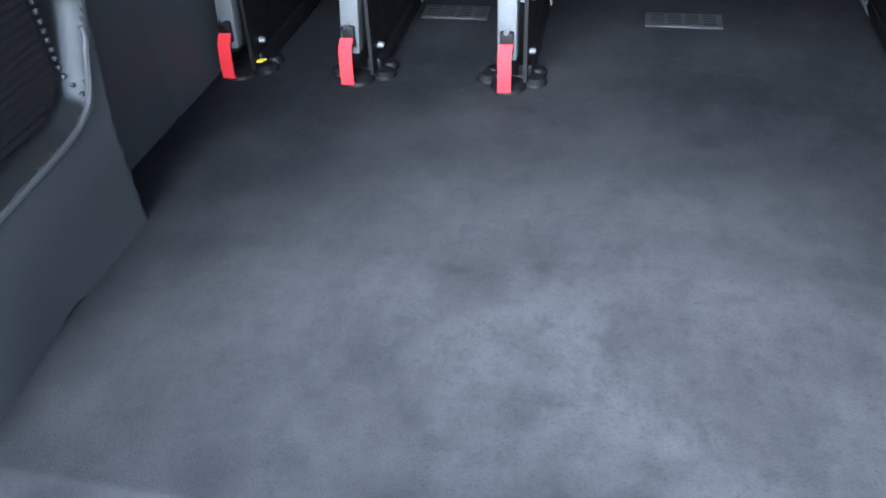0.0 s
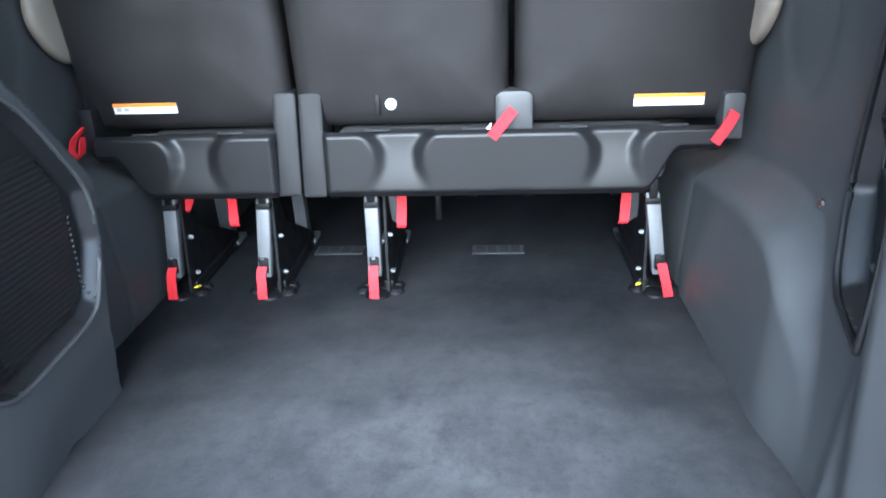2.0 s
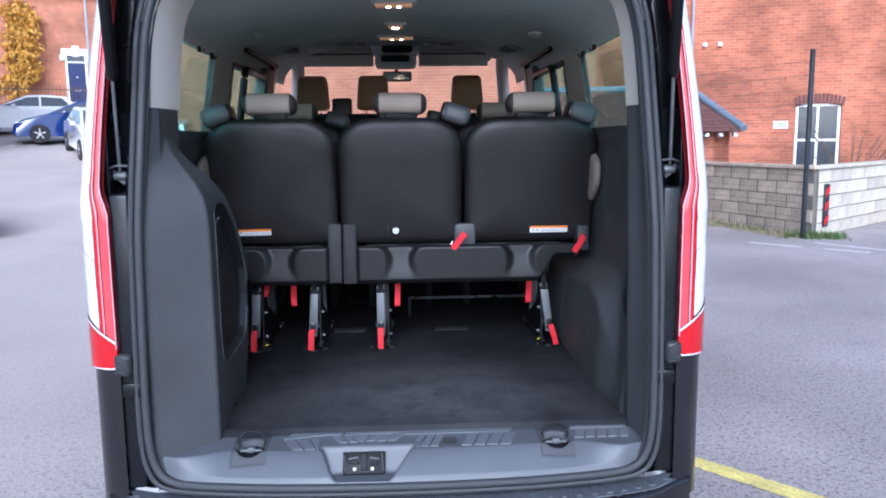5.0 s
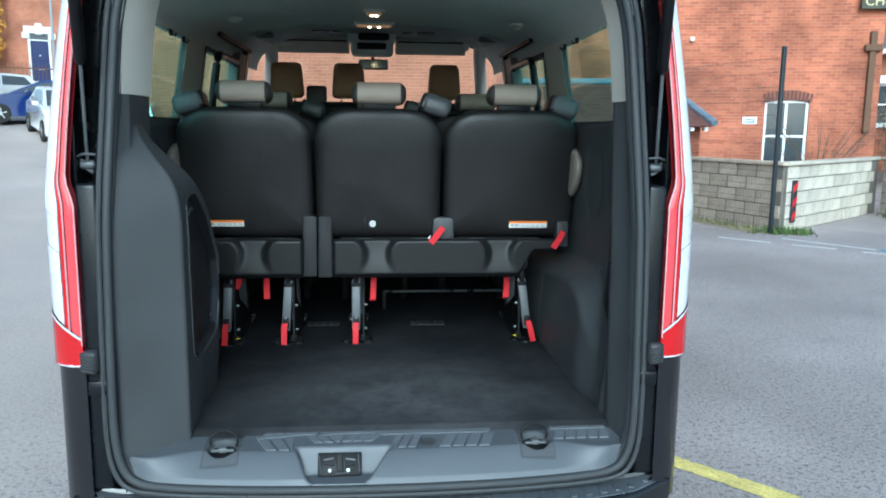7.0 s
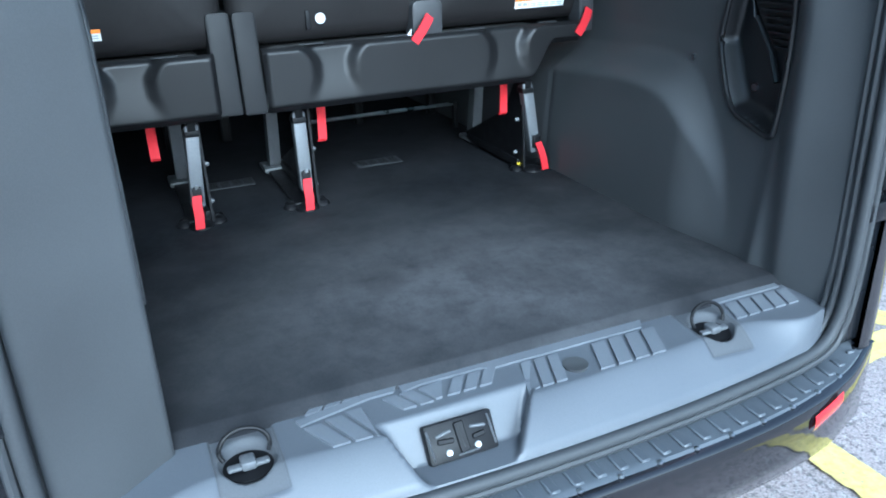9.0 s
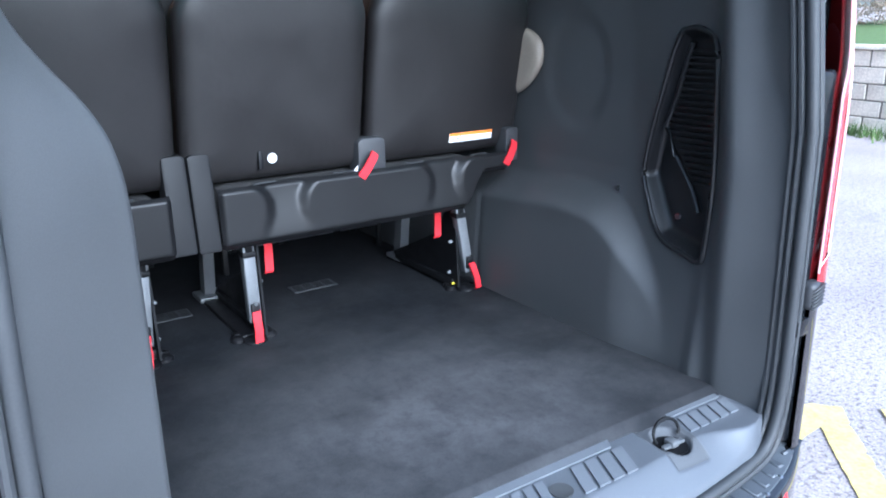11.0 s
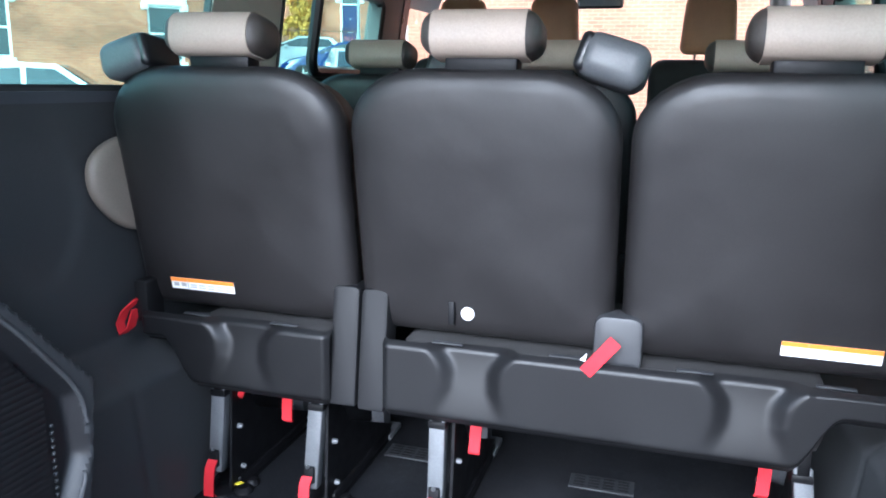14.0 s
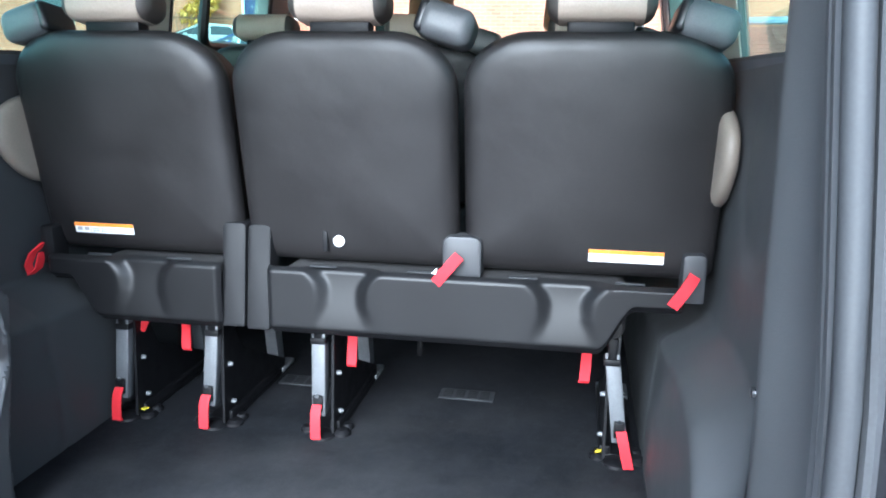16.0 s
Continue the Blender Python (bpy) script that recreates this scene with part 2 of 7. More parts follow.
LAMPROSE = mat("rosy_lamp_lens", (0.62, 0.055, 0.065), 0.08, var=0.1, scale=30, fine=300, bump=0.0, coat=0.6)
LAMPDEEP = mat("deep_red_lamp_lens", (0.42, 0.002, 0.006), 0.08, var=0.1, scale=30, bump=0.0, coat=0.6)
LAMPCLEAR = mat("clear_lamp_lens", (0.62, 0.61, 0.64), 0.10, var=0.12, scale=40, bump=0.0, coat=0.8)
LAMPBACK = mat("lamp_housing", (0.10, 0.006, 0.008), 0.25, var=0.1, bump=0.0)
LAMPPINK = mat("pink_lamp_edge", (0.66, 0.34, 0.36), 0.1, var=0.1, scale=30, bump=0.0, coat=0.6)
GLASS = glass("tinted_glass", (0.40, 0.72, 0.62))
CLEAR = glass("clear_glass", (0.88, 0.91, 0.89))
BULB = glow("warm_lamp", (1.0, 0.70, 0.38), 9.0)
AMBER = glow("amber_lens", (1.0, 0.48, 0.22), 0.13)
MIRROR = mat("mirror_glass", (0.35, 0.40, 0.42), 0.05, metal=1.0, var=0.0, bump=0)
ASPHALT = mat("asphalt", (0.35, 0.30, 0.29), 0.9, var=0.4, scale=0.6, fine=150, bump=0.5, depth=0.006, spec=0.3)
fleck(ASPHALT, (0.35, 5, 0.45, 0.70, 0.5, (0.30, 0.262, 0.25)), (1.7, 6, 0.58, 0.74, 0.45, (0.19, 0.18, 0.178)), (48, 4, 0.53, 0.64, 0.55, (0.48, 0.45, 0.44)), (40, 4, 0.52, 0.62, 0.65, (0.085, 0.082, 0.085)), (110, 2, 0.56, 0.66, 0.55, (0.46, 0.435, 0.43)), (95, 2, 0.55, 0.65, 0.6, (0.06, 0.058, 0.06)))
# paler ground on the house side of the parking place
at_nodes = ASPHALT.node_tree
gb = at_nodes.nodes["Principled BSDF"]
dark_part = gb.inputs["Base Color"].links[0].from_socket
spot, axes, drift, span, blend = (at_nodes.nodes.new(k) for k in ("ShaderNodeTexNoise", "ShaderNodeSeparateXYZ", "ShaderNodeMath", "ShaderNodeMapRange", "ShaderNodeMix"))
where = next(n for n in at_nodes.nodes if n.type == "MAPPING").outputs[0]
spot.inputs["Scale"].default_value, spot.inputs["Detail"].default_value = 0.9, 6
drift.operation = "MULTIPLY_ADD"
drift.inputs[1].default_value = 2.4
span.interpolation_type = "SMOOTHSTEP"
span.inputs[1].default_value, span.inputs[2].default_value, span.inputs[3].default_value, span.inputs[4].default_value = 0.6, -1.2, 0.0, 0.4
blend.data_type = "RGBA"
blend.inputs[7].default_value = (0.60, 0.52, 0.46, 1)
at_nodes.links.new(where, spot.inputs["Vector"])
at_nodes.links.new(where, axes.inputs[0])
at_nodes.links.new(spot.outputs[0], drift.inputs[0])
at_nodes.links.new(axes.outputs[0], drift.inputs[2])
at_nodes.links.new(drift.outputs[0], span.inputs[0])
at_nodes.links.new(span.outputs[0], blend.inputs[0])
at_nodes.links.new(dark_part, blend.inputs[6])
at_nodes.links.new(blend.outputs[2], gb.inputs["Base Color"])
YELLOW = mat("worn_yellow_paint", (0.66, 0.545, 0.17), 0.85, var=0.3, scale=7, fine=60, bump=0.6, depth=0.006)
fleck(YELLOW, (55, 4, 0.60, 0.68, 0.75, (0.24, 0.225, 0.20)), (9, 6, 0.55, 0.72, 0.4, (0.60, 0.52, 0.27)))
ROADWHITE = mat("worn_white_paint", (0.6, 0.6, 0.6), 0.85, var=0.3, scale=7, fine=60, bump=0.6, depth=0.006)
ROADBLUE = mat("worn_blue_paint", (0.08, 0.25, 0.45), 0.85, var=0.3, scale=7, fine=60, bump=0.6, depth=0.006)
BLOCKS = mat("concrete_block", (0.53, 0.48, 0.40), 0.92, var=0.25, scale=4, fine=40, bump=0.6, depth=0.01)
BLOCKS2 = mat("weathered_block", (0.44, 0.36, 0.275), 0.92, var=0.3, scale=4, fine=40, bump=0.6, depth=0.01)
MORTAR = mat("mortar", (0.15, 0.135, 0.115), 0.95, var=0.2, fine=80, bump=0.5)
BRICK = brickwork("red_brick", (0.50, 0.16, 0.082), (0.35, 0.105, 0.058), (0.42, 0.25, 0.17), dirt=0.45)
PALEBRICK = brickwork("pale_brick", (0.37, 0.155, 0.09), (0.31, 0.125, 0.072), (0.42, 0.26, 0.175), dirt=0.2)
BRICK2 = brickwork("orange_brick", (0.50, 0.19, 0.10), (0.41, 0.14, 0.075), (0.44, 0.30, 0.22))
ROOFTILE = mat("red_roof_tile", (0.13, 0.055, 0.045), 0.85, var=0.3, scale=6, fine=40, bump=0.5, depth=0.01)
SLATE = mat("grey_slate", (0.10, 0.105, 0.115), 0.7, var=0.25, scale=3, fine=30, bump=0.4, depth=0.01)
LEADGREY = mat("blue_grey_ridge", (0.16, 0.20, 0.26), 0.7, var=0.2, bump=0.3)
WHITEPAINT = mat("white_paint", (0.78, 0.78, 0.76), 0.5, var=0.08, scale=3, bump=0.05)
DARKGLASS = mat("dark_window_glass", (0.05, 0.06, 0.07), 0.06, var=0.2, scale=2, bump=0, coat=0.5)
BLUEDOOR = mat("navy_door_paint", (0.015, 0.025, 0.10), 0.35, var=0.1, bump=0)
FENCE = mat("dark_fence_steel", (0.020, 0.026, 0.032), 0.5, var=0.2, bump=0)
GREYPOLE = mat("grey_pole", (0.30, 0.31, 0.33), 0.6, var=0.1, bump=0)
BARK = mat("bark", (0.10, 0.08, 0.06), 0.95, var=0.3, scale=10, fine=60, bump=0.8, depth=0.01)
LEAF = mat("green_leaf", (0.16, 0.20, 0.11), 0.7, var=0.4, scale=3, fine=9, bump=0)
LEAFGREY = mat("grey_green_leaf", (0.42, 0.335, 0.25), 0.8, var=0.4, scale=3, fine=9, bump=0)
IVY = mat("yellow_ivy_leaf", (0.55, 0.29, 0.04), 0.7, var=0.35, scale=3, fine=9, bump=0)
GRASS = mat("grass", (0.09, 0.14, 0.04), 0.95, var=0.35, scale=3, fine=30, bump=0.8, depth=0.02)
DRYGRASS = mat("dry_grass", (0.20, 0.19, 0.09), 0.95, var=0.5, scale=3, fine=30, bump=0.5)
EARTH = mat("bare_earth", (0.26, 0.20, 0.145), 0.95, var=0.4, scale=6, fine=60, bump=0.9, depth=0.02)
CARBLUE = mat("blue_car_paint", (0.008, 0.03, 0.15), 0.18, var=0.05, bump=0, coat=0.8)
CARWHITE = mat("white_car_paint", (0.75, 0.76, 0.77), 0.2, var=0.03, bump=0, coat=0.8)
TYRE = mat("tyre_rubber", (0.02, 0.02, 0.02), 0.85, var=0.2, bump=0.2)
RIM = mat("alloy_rim", (0.55, 0.56, 0.58), 0.3, metal=0.8, var=0.1, bump=0)
SIGNWOOD = mat("dark_sign_board", (0.07, 0.07, 0.05), 0.7, var=0.25, bump=0.2)
GOLD = mat("gold_lettering", (0.62, 0.52, 0.28), 0.5, var=0.05, bump=0)
WOOD = mat("brown_timber", (0.13, 0.07, 0.04), 0.8, var=0.3, scale=6, bump=0.3, stretch=(8, 8, 1))


def vary(m, amount):
    """Lets each object's own tone differ by up to the amount."""
    nt = m.node_tree
    bs = nt.nodes["Principled BSDF"]
    col = bs.inputs["Base Color"].links[0].from_socket
    info, span, mul = (nt.nodes.new(k) for k in ("ShaderNodeObjectInfo", "ShaderNodeMapRange", "ShaderNodeVectorMath"))
    span.inputs[3].default_value, span.inputs[4].default_value = 1 - amount, 1 + amount
    mul.operation = "SCALE"
    nt.links.new(info.outputs["Random"], span.inputs[0])
    nt.links.new(col, mul.inputs[0])
    nt.links.new(span.outputs[0], mul.inputs["Scale"])
    nt.links.new(mul.outputs[0], bs.inputs["Base Color"])


for stone in (BLOCKS, BLOCKS2):
    vary(stone, 0.16)


# ---- building helpers ----
def part(name, bm, m, parent=None, label="", angle=38, flat=False):
    """One mesh object out of a bmesh, smooth but for edges sharper than the angle."""
    bmesh.ops.recalc_face_normals(bm, faces=bm.faces)
    lim = radians(angle)
    for e in bm.edges:
        e.smooth = len(e.link_faces) == 2 and e.calc_face_angle(3.0) < lim
    for fc in bm.faces:
        fc.smooth = not flat
    me = bpy.data.meshes.new(name)
    bm.to_mesh(me)
    bm.free()
    me.materials.append(m)
    ob = hang(new(name, me), parent, label)
    return ob


def hang(ob, parent=None, label=""):
    if parent:
        ob.parent = parent
        if parent.type == "EMPTY":
            ob.matrix_parent_inverse = Matrix.Translation(-parent.location)
    if label:
        ob["label"] = label
    return ob


def thing(name, at, label, category, group="", kind=""):
    ob = new(name)
    ob.location = at
    ob.empty_display_size = 0.1
    return tagged(ob, label, category, group, kind)


def rbox(bm, x0, x1, y0, y1, z0, z1, r=0.01, seg=2, turn=None):
    """A box with rounded edges; turn: a matrix about its middle."""
    mid = Vector(((x0 + x1) / 2, (y0 + y1) / 2, (z0 + z1) / 2))
    vs = bmesh.ops.create_cube(bm, size=1)["verts"]
    for v in vs:
        v.co = Vector((v.co.x * (x1 - x0), v.co.y * (y1 - y0), v.co.z * (z1 - z0)))
    if r:
        es = list({e for v in vs for e in v.link_edges})
        got = bmesh.ops.bevel(bm, geom=es, offset=r, segments=seg, profile=0.5, affect="EDGES", clamp_overlap=True)
        vs = list({v for fc in got["faces"] for v in fc.verts} | {v for v in vs if v.is_valid})
    for v in vs:
        v.co = (turn @ v.co if turn else v.co) + mid
    return vs


def grid(bm, fn, us, vs, skip=None):
    """A sheet of fn(u, v) places; skip(u, v) leaves faces out."""
    rows = [[bm.verts.new(fn(u, v)) for v in vs] for u in us]
    for i in range(len(us) - 1):
        for j in range(len(vs) - 1):
            if not (skip and skip((us[i] + us[i + 1]) / 2, (vs[j] + vs[j + 1]) / 2)):
                bm.faces.new((rows[i][j], rows[i + 1][j], rows[i + 1][j + 1], rows[i][j + 1]))
    loose = [v for row in rows for v in row if not v.link_faces]
    for v in loose:
        bm.verts.remove(v)
    return rows


def prism(bm, pts, axis, a, b):
    """A flat outline drawn out along an axis from a to b."""
    def at(p, h):
        return {"x": (h, p[0], p[1]), "y": (p[0], h, p[1]), "z": (p[0], p[1], h)}[axis]
    lo, hi = [bm.verts.new(at(p, a)) for p in pts], [bm.verts.new(at(p, b)) for p in pts]
    bm.faces.new(lo), bm.faces.new(hi)
    for i in range(len(pts)):
        j = (i + 1) % len(pts)
        bm.faces.new((lo[i], lo[j], hi[j], hi[i]))
    return lo + hi


def tube(bm, pts, r, n=8, closed=False, flat=1.0):
    """A round bar along points; r may be one radius or one a point."""
    pts = [Vector(p) for p in pts]
    rings, up = [], Vector((0.13, 0.2, 0.97)).normalized()
    for i, p in enumerate(pts):
        a = pts[i - 1] if (i or closed) else p
        b = pts[(i + 1) % len(pts)] if (i < len(pts) - 1 or closed) else p
        d = (b - a).normalized()
        side = d.cross(up)
        side = side.normalized() if side.length > 1e-4 else Vector((1, 0, 0))
        lift = side.cross(d)
        rad = r[i] if isinstance(r, (list, tuple)) else r
        rings.append([bm.verts.new(p + side * math.cos(2 * math.pi * k / n) * rad + lift * math.sin(2 * math.pi * k / n) * rad * flat) for k in range(n)])
    m = len(rings)
    for i in range(m if closed else m - 1):
        for k in range(n):
            bm.faces.new((rings[i][k], rings[i][(k + 1) % n], rings[(i + 1) % m][(k + 1) % n], rings[(i + 1) % m][k]))
    if not closed:
        bm.faces.new(rings[0]), bm.faces.new(rings[-1])


def ribbon(bm, pts, across, w, t=0.003):
    """A flat strap along points, w wide along the direction across."""
    pts, a = [Vector(p) for p in pts], Vector(across).normalized()
    rows = []
    for i, p in enumerate(pts):
        d = (pts[min(i + 1, len(pts) - 1)] - pts[max(i - 1, 0)]).normalized()
        nrm = d.cross(a).normalized()
        rows.append([bm.verts.new(p + a * sx * w / 2 + nrm * sn * t / 2) for sx, sn in ((-1, -1), (1, -1), (1, 1), (-1, 1))])
    for i in range(len(rows) - 1):
        for k in range(4):
            bm.faces.new((rows[i][k], rows[i][(k + 1) % 4], rows[i + 1][(k + 1) % 4], rows[i + 1][k]))
    bm.faces.new(rows[0]), bm.faces.new(rows[-1])


def spin(bm, prof, at, axis="z", n=20):
    """A turned form from (radius, height) pairs about an axis through at."""
    at = Vector(at)
    rings = []
    for r, hgt in prof:
        ring = []
        for k in range(n):
            c, s = math.cos(2 * math.pi * k / n) * r, math.sin(2 * math.pi * k / n) * r
            o = {"z": (c, s, hgt), "y": (c, hgt, s), "x": (hgt, c, s)}[axis]
            ring.append(bm.verts.new(at + Vector(o)))
        rings.append(ring)
    for i in range(len(rings) - 1):
        for k in range(n):
            bm.faces.new((rings[i][k], rings[i][(k + 1) % n], rings[i + 1][(k + 1) % n], rings[i + 1][k]))
    bm.faces.new(rings[0]), bm.faces.new(rings[-1])


def lin(x, xs, ys):
    return float(np.interp(x, xs, ys))


def sm(x):
    x = min(1.0, max(0.0, x))
    return x * x * (3 - 2 * x)


def steps(a, b, n):
    return [a + (b - a) * i / n for i in range(n + 1)]


def inside(poly, u, v):
    hit = False
    for (a, b), (c, d) in zip(poly, poly[1:] + poly[:1]):
        if (b > v) != (d > v) and u < (c - a) * (v - b) / (d - b) + a:
            hit = not hit
    return hit


def away(poly, u, v):
    """Distance to the outline, positive inside it."""
    best = 9.0
    for (a, b), (c, d) in zip(poly, poly[1:] + poly[:1]):
        t = max(0, min(1, ((u - a) * (c - a) + (v - b) * (d - b)) / ((c - a) ** 2 + (d - b) ** 2)))
        best = min(best, math.hypot(u - a - t * (c - a), v - b - t * (d - b)))
    return best if inside(poly, u, v) else -best


def B():
    return bmesh.new()


# ---- the minibus: one thing, its shell and trim are parts ----
van = thing("minibus", (0, 2.2, 0), "black minibus parked with its tailgate raised and empty load space", "minibus")
FLOOR_Z = 0.56

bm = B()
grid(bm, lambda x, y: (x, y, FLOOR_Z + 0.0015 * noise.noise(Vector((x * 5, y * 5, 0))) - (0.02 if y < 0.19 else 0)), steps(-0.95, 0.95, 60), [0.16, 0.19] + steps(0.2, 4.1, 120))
part("load_floor", bm, CARPET, van, "worn charcoal carpet with pale dusty patches and painted light falloff")


# side trims: inner face x as a function of y and z
ARCH = ((0.30, 0.34, 0.42, 0.53, 0.60, 0.66, 0.81, 1.18, 1.35, 1.6), (0.45, 0.58, 0.765, 0.87, 0.93, 0.962, 0.975, 0.945, 0.92, 0.9))
RECESS_R = [(0.268, 1.395), (0.300, 1.440), (0.37, 1.462), (0.442, 1.452), (0.535, 1.180), (0.562, 1.052), (0.455, 0.898), (0.300, 0.868), (0.268, 0.885)]
RECESS_L = [(0.222, 1.285), (0.29, 1.318), (0.39, 1.318), (0.515, 1.225), (0.660, 1.05), (0.672, 0.93), (0.615, 0.805), (0.56, 0.782), (0.31, 0.765), (0.235, 0.80)]


def arch(y, z, start):
    top = sum(lin(y + d, ARCH[0], ARCH[1]) for d in (-0.05, -0.03, -0.015, 0, 0.015, 0.03, 0.05)) / 7 if start is None else lin(y, (start, start + 0.04, 1.2, 1.6), (0.93, 0.965, 0.95, 0.9))
    return sm((top + 0.035 - z) / 0.095)


def open_x(z):
    """Half the width of the tailgate opening at a height."""
    return lin(z, (0.508, 0.585, 0.72, 1.0, 1.3, 1.55, 1.7, 1.8, 1.9, 1.95, 1.985, 2.015, 2.035, 2.045), (0.782, 0.799, 0.803, 0.798, 0.789, 0.774, 0.765, 0.757, 0.742, 0.727, 0.708, 0.675, 0.62, 0.5))


def lean_y(z):
    """How far the opening's plane leans forward at a height."""
    return 0.10 * max(0.0, z - 1.25)


def tuck(w, y, z):
    """Draws the rear edge of a side trim in behind the opening's seal."""
    return w - max(0.0, w - open_x(z) + 0.003) * (1 - sm((y - 0.06) / 0.10))


def right_x(y, z):
    fold = lin(z, (0.6, 0.9, 1.25, 1.63), (0.764, 0.758, 0.754, 0.757))
    back = y - lin(z, (1.15, 1.63), (0.0, 0.05)) * sm((y - 0.05) / 0.1)
    w = sum(lin(back + d, (0.02, 0.05, 0.12, 0.19, 0.208, 0.255, 0.32, 0.60, 1.75, 3.0), (0.800, 0.792, 0.780, fold + 0.002, fold, 0.802, 0.828, 0.880, 0.890, 0.9)) for d in (-0.024, -0.012, 0, 0.012, 0.024)) / 5
    # the panel leans in towards the floor, where it is all but straight
    low = lin(y, (0.20, 0.30, 0.75, 1.2, 3.0), (0.752, 0.768, 0.775, 0.80, 0.85))
    w += (min(w, low) - w) * min(1.0, max(0.0, (1.06 - z) / 0.48)) ** 1.15 * sm((y - 0.2) / 0.07)
    a = arch(y, z, None) * sm((y - 0.35) / 0.22)
    inner = 0.747 + 0.022 * sm((z - 0.60) / 0.35)
    w = w + (min(w, inner) - w) * a
    w += 0.006 * sm(1 - abs(y - 1.20) / 0.012) * (1 if z < 0.95 else 0)
    w += 0.007 * sm((0.16 - math.hypot(y - 0.86, (z - 1.33) * 0.8)) / 0.05)
    w = tuck(w, y, z)
    d = away(RECESS_R, y, z)
    return w + 0.045 * sm((d + 0.004) / 0.03)


BULGE_Z, BULGE_X = (1.20, 1.27, 1.33, 1.38, 1.42, 1.464, 1.51, 1.57, 1.64), (0.612, 0.613, 0.620, 0.638, 0.666, 0.702, 0.727, 0.747, 0.762)


def bulge(z):
    return sum(lin(z + d, BULGE_Z, BULGE_X) for d in (-0.03, -0.015, 0, 0.015, 0.03)) / 5


def left_x(y, z):
    w = 0.885 - 0.02 * sm((0.95 - z) / 0.35)
    inner = 0.735 + 0.03 * sm((z - 0.60) / 0.35)
    w = w + (min(w, inner) - w) * arch(y, z, 0.70) * sm((y - 0.62) / 0.05)
    w += 0.006 * sm(1 - abs(y - 0.98) / 0.012) * (1 if z < 0.95 else 0)
    w += 0.007 * sm((0.16 - math.hypot(y - 0.86, (z - 1.33) * 0.8)) / 0.05)
    face = bulge(z) + 0.018 * sm((0.75 - z) / 0.2) * sm((y - 0.25) / 0.2)
    top = lin(y, (0.0, 0.252, 0.497, 0.698, 0.75), (1.75, 1.52, 1.296, 1.076, 1.0))
    front = lin(z, (0.5, 0.56, 0.73, 0.90, 1.06, 1.7), (0.68, 0.68, 0.66, 0.69, 0.71, 0.71))
    mask = sm((top - z) / 0.035 + 0.5) * sm((front - y) / 0.03 + 0.5)
    w = w + (face - w) * mask
    # rear face, slanting in from the seal to a rounded corner
    rear = 0.785 + (face - 0.785) * min(1.0, max(0.0, (y - 0.03) / 0.125))
    k = sm((0.172 - y) / 0.034)
    w = w * (1 - k) + rear * k
    # upright part under the pale pillar trim
    post = lin(y, (0.0, 0.045, 0.10, 0.30, 0.325, 0.40), (0.785, 0.768, 0.741, 0.733, 0.76, 0.90))
    w = min(w, post + 0.3 * (1 - sm((z - 1.34) / 0.12)))
    w = tuck(w, y, z)
    d = away(RECESS_L, y, z)
    return w + 0.03 * sm((d + 0.004) / 0.025)


def trim_top(y):
    return lin(y, (0.0, 0.31, 0.40, 4.0), (1.632, 1.630, 1.572, 1.572))


def foot(y):
    return lin(y, (0.19, 0.22), (0.43, 0.545))


for side, fx, rec in ((1, right_x, RECESS_R), (-1, left_x, RECESS_L)):
    ys = steps(0.016, 0.78, 127) + steps(0.79, 1.4, 50) + steps(1.42, 3.0, 24)
    vs = steps(0, 1, 110)

    def base(y, side=side):
        return foot(y) + (0.022 * sm(1 - abs(y - 0.45) / 0.10) if side < 0 else 0.0)

    def place(y, v, fx=fx, side=side):
        z = base(y) + (trim_top(y) - base(y)) * v
        return (side * fx(y, z), y + lean_y(z) * (1 - sm((y - 0.02) / 0.20)), z)

    def zat(y, v):
        return base(y) + (trim_top(y) - base(y)) * v

    bm = B()
    grid(bm, place, ys, vs, skip=lambda y, v, rec=rec: inside(rec, y, zat(y, v)))
    panel = part("side_trim_panel", bm, TRIM, van, "dark grey moulded plastic side panel over the wheel arch", angle=60)
    bm = B()
    grid(bm, place, ys, vs, skip=lambda y, v, rec=rec: not inside(rec, y, zat(y, v)))
    part("storage_recess", bm, TRIM2, panel, "glossy black recessed panel", angle=60)
    bm = B()
    rim = []
    for (a, b), (c, d) in zip(rec, rec[1:] + rec[:1]):
        for k in range(8):
            rim.append((a + (c - a) * k / 8, b + (d - b) * k / 8))
    soft = [(sum(rim[(i + k) % len(rim)][0] for k in (-2, -1, 0, 1, 2)) / 5, sum(rim[(i + k) % len(rim)][1] for k in (-2, -1, 0, 1, 2)) / 5) for i in range(len(rim))]
    cy, cz = sum(p[0] for p in soft) / len(soft), sum(p[1] for p in soft) / len(soft)
    tube(bm, [(side * (fx(cy + (y - cy) * 1.09, cz + (z - cz) * 1.06) + 0.001), cy + (y - cy) * 1.015, cz + (z - cz) * 1.01) for y, z in soft], 0.0075 if side > 0 else 0.005, 8, True)
    part("recess_rim", bm, TRIM if side < 0 else TRIM2, panel)
    # window ledge on top of the panel, its sky-lit sheen put into a paler grey
    bm = B()
    prism(bm, [(side * 0.878, 1.564), (side * 0.98, 1.572), (side * 0.98, 1.540), (side * 0.885, 1.540)], "y", 0.42, 3.0)
    part("window_ledge", bm, SILL, panel)

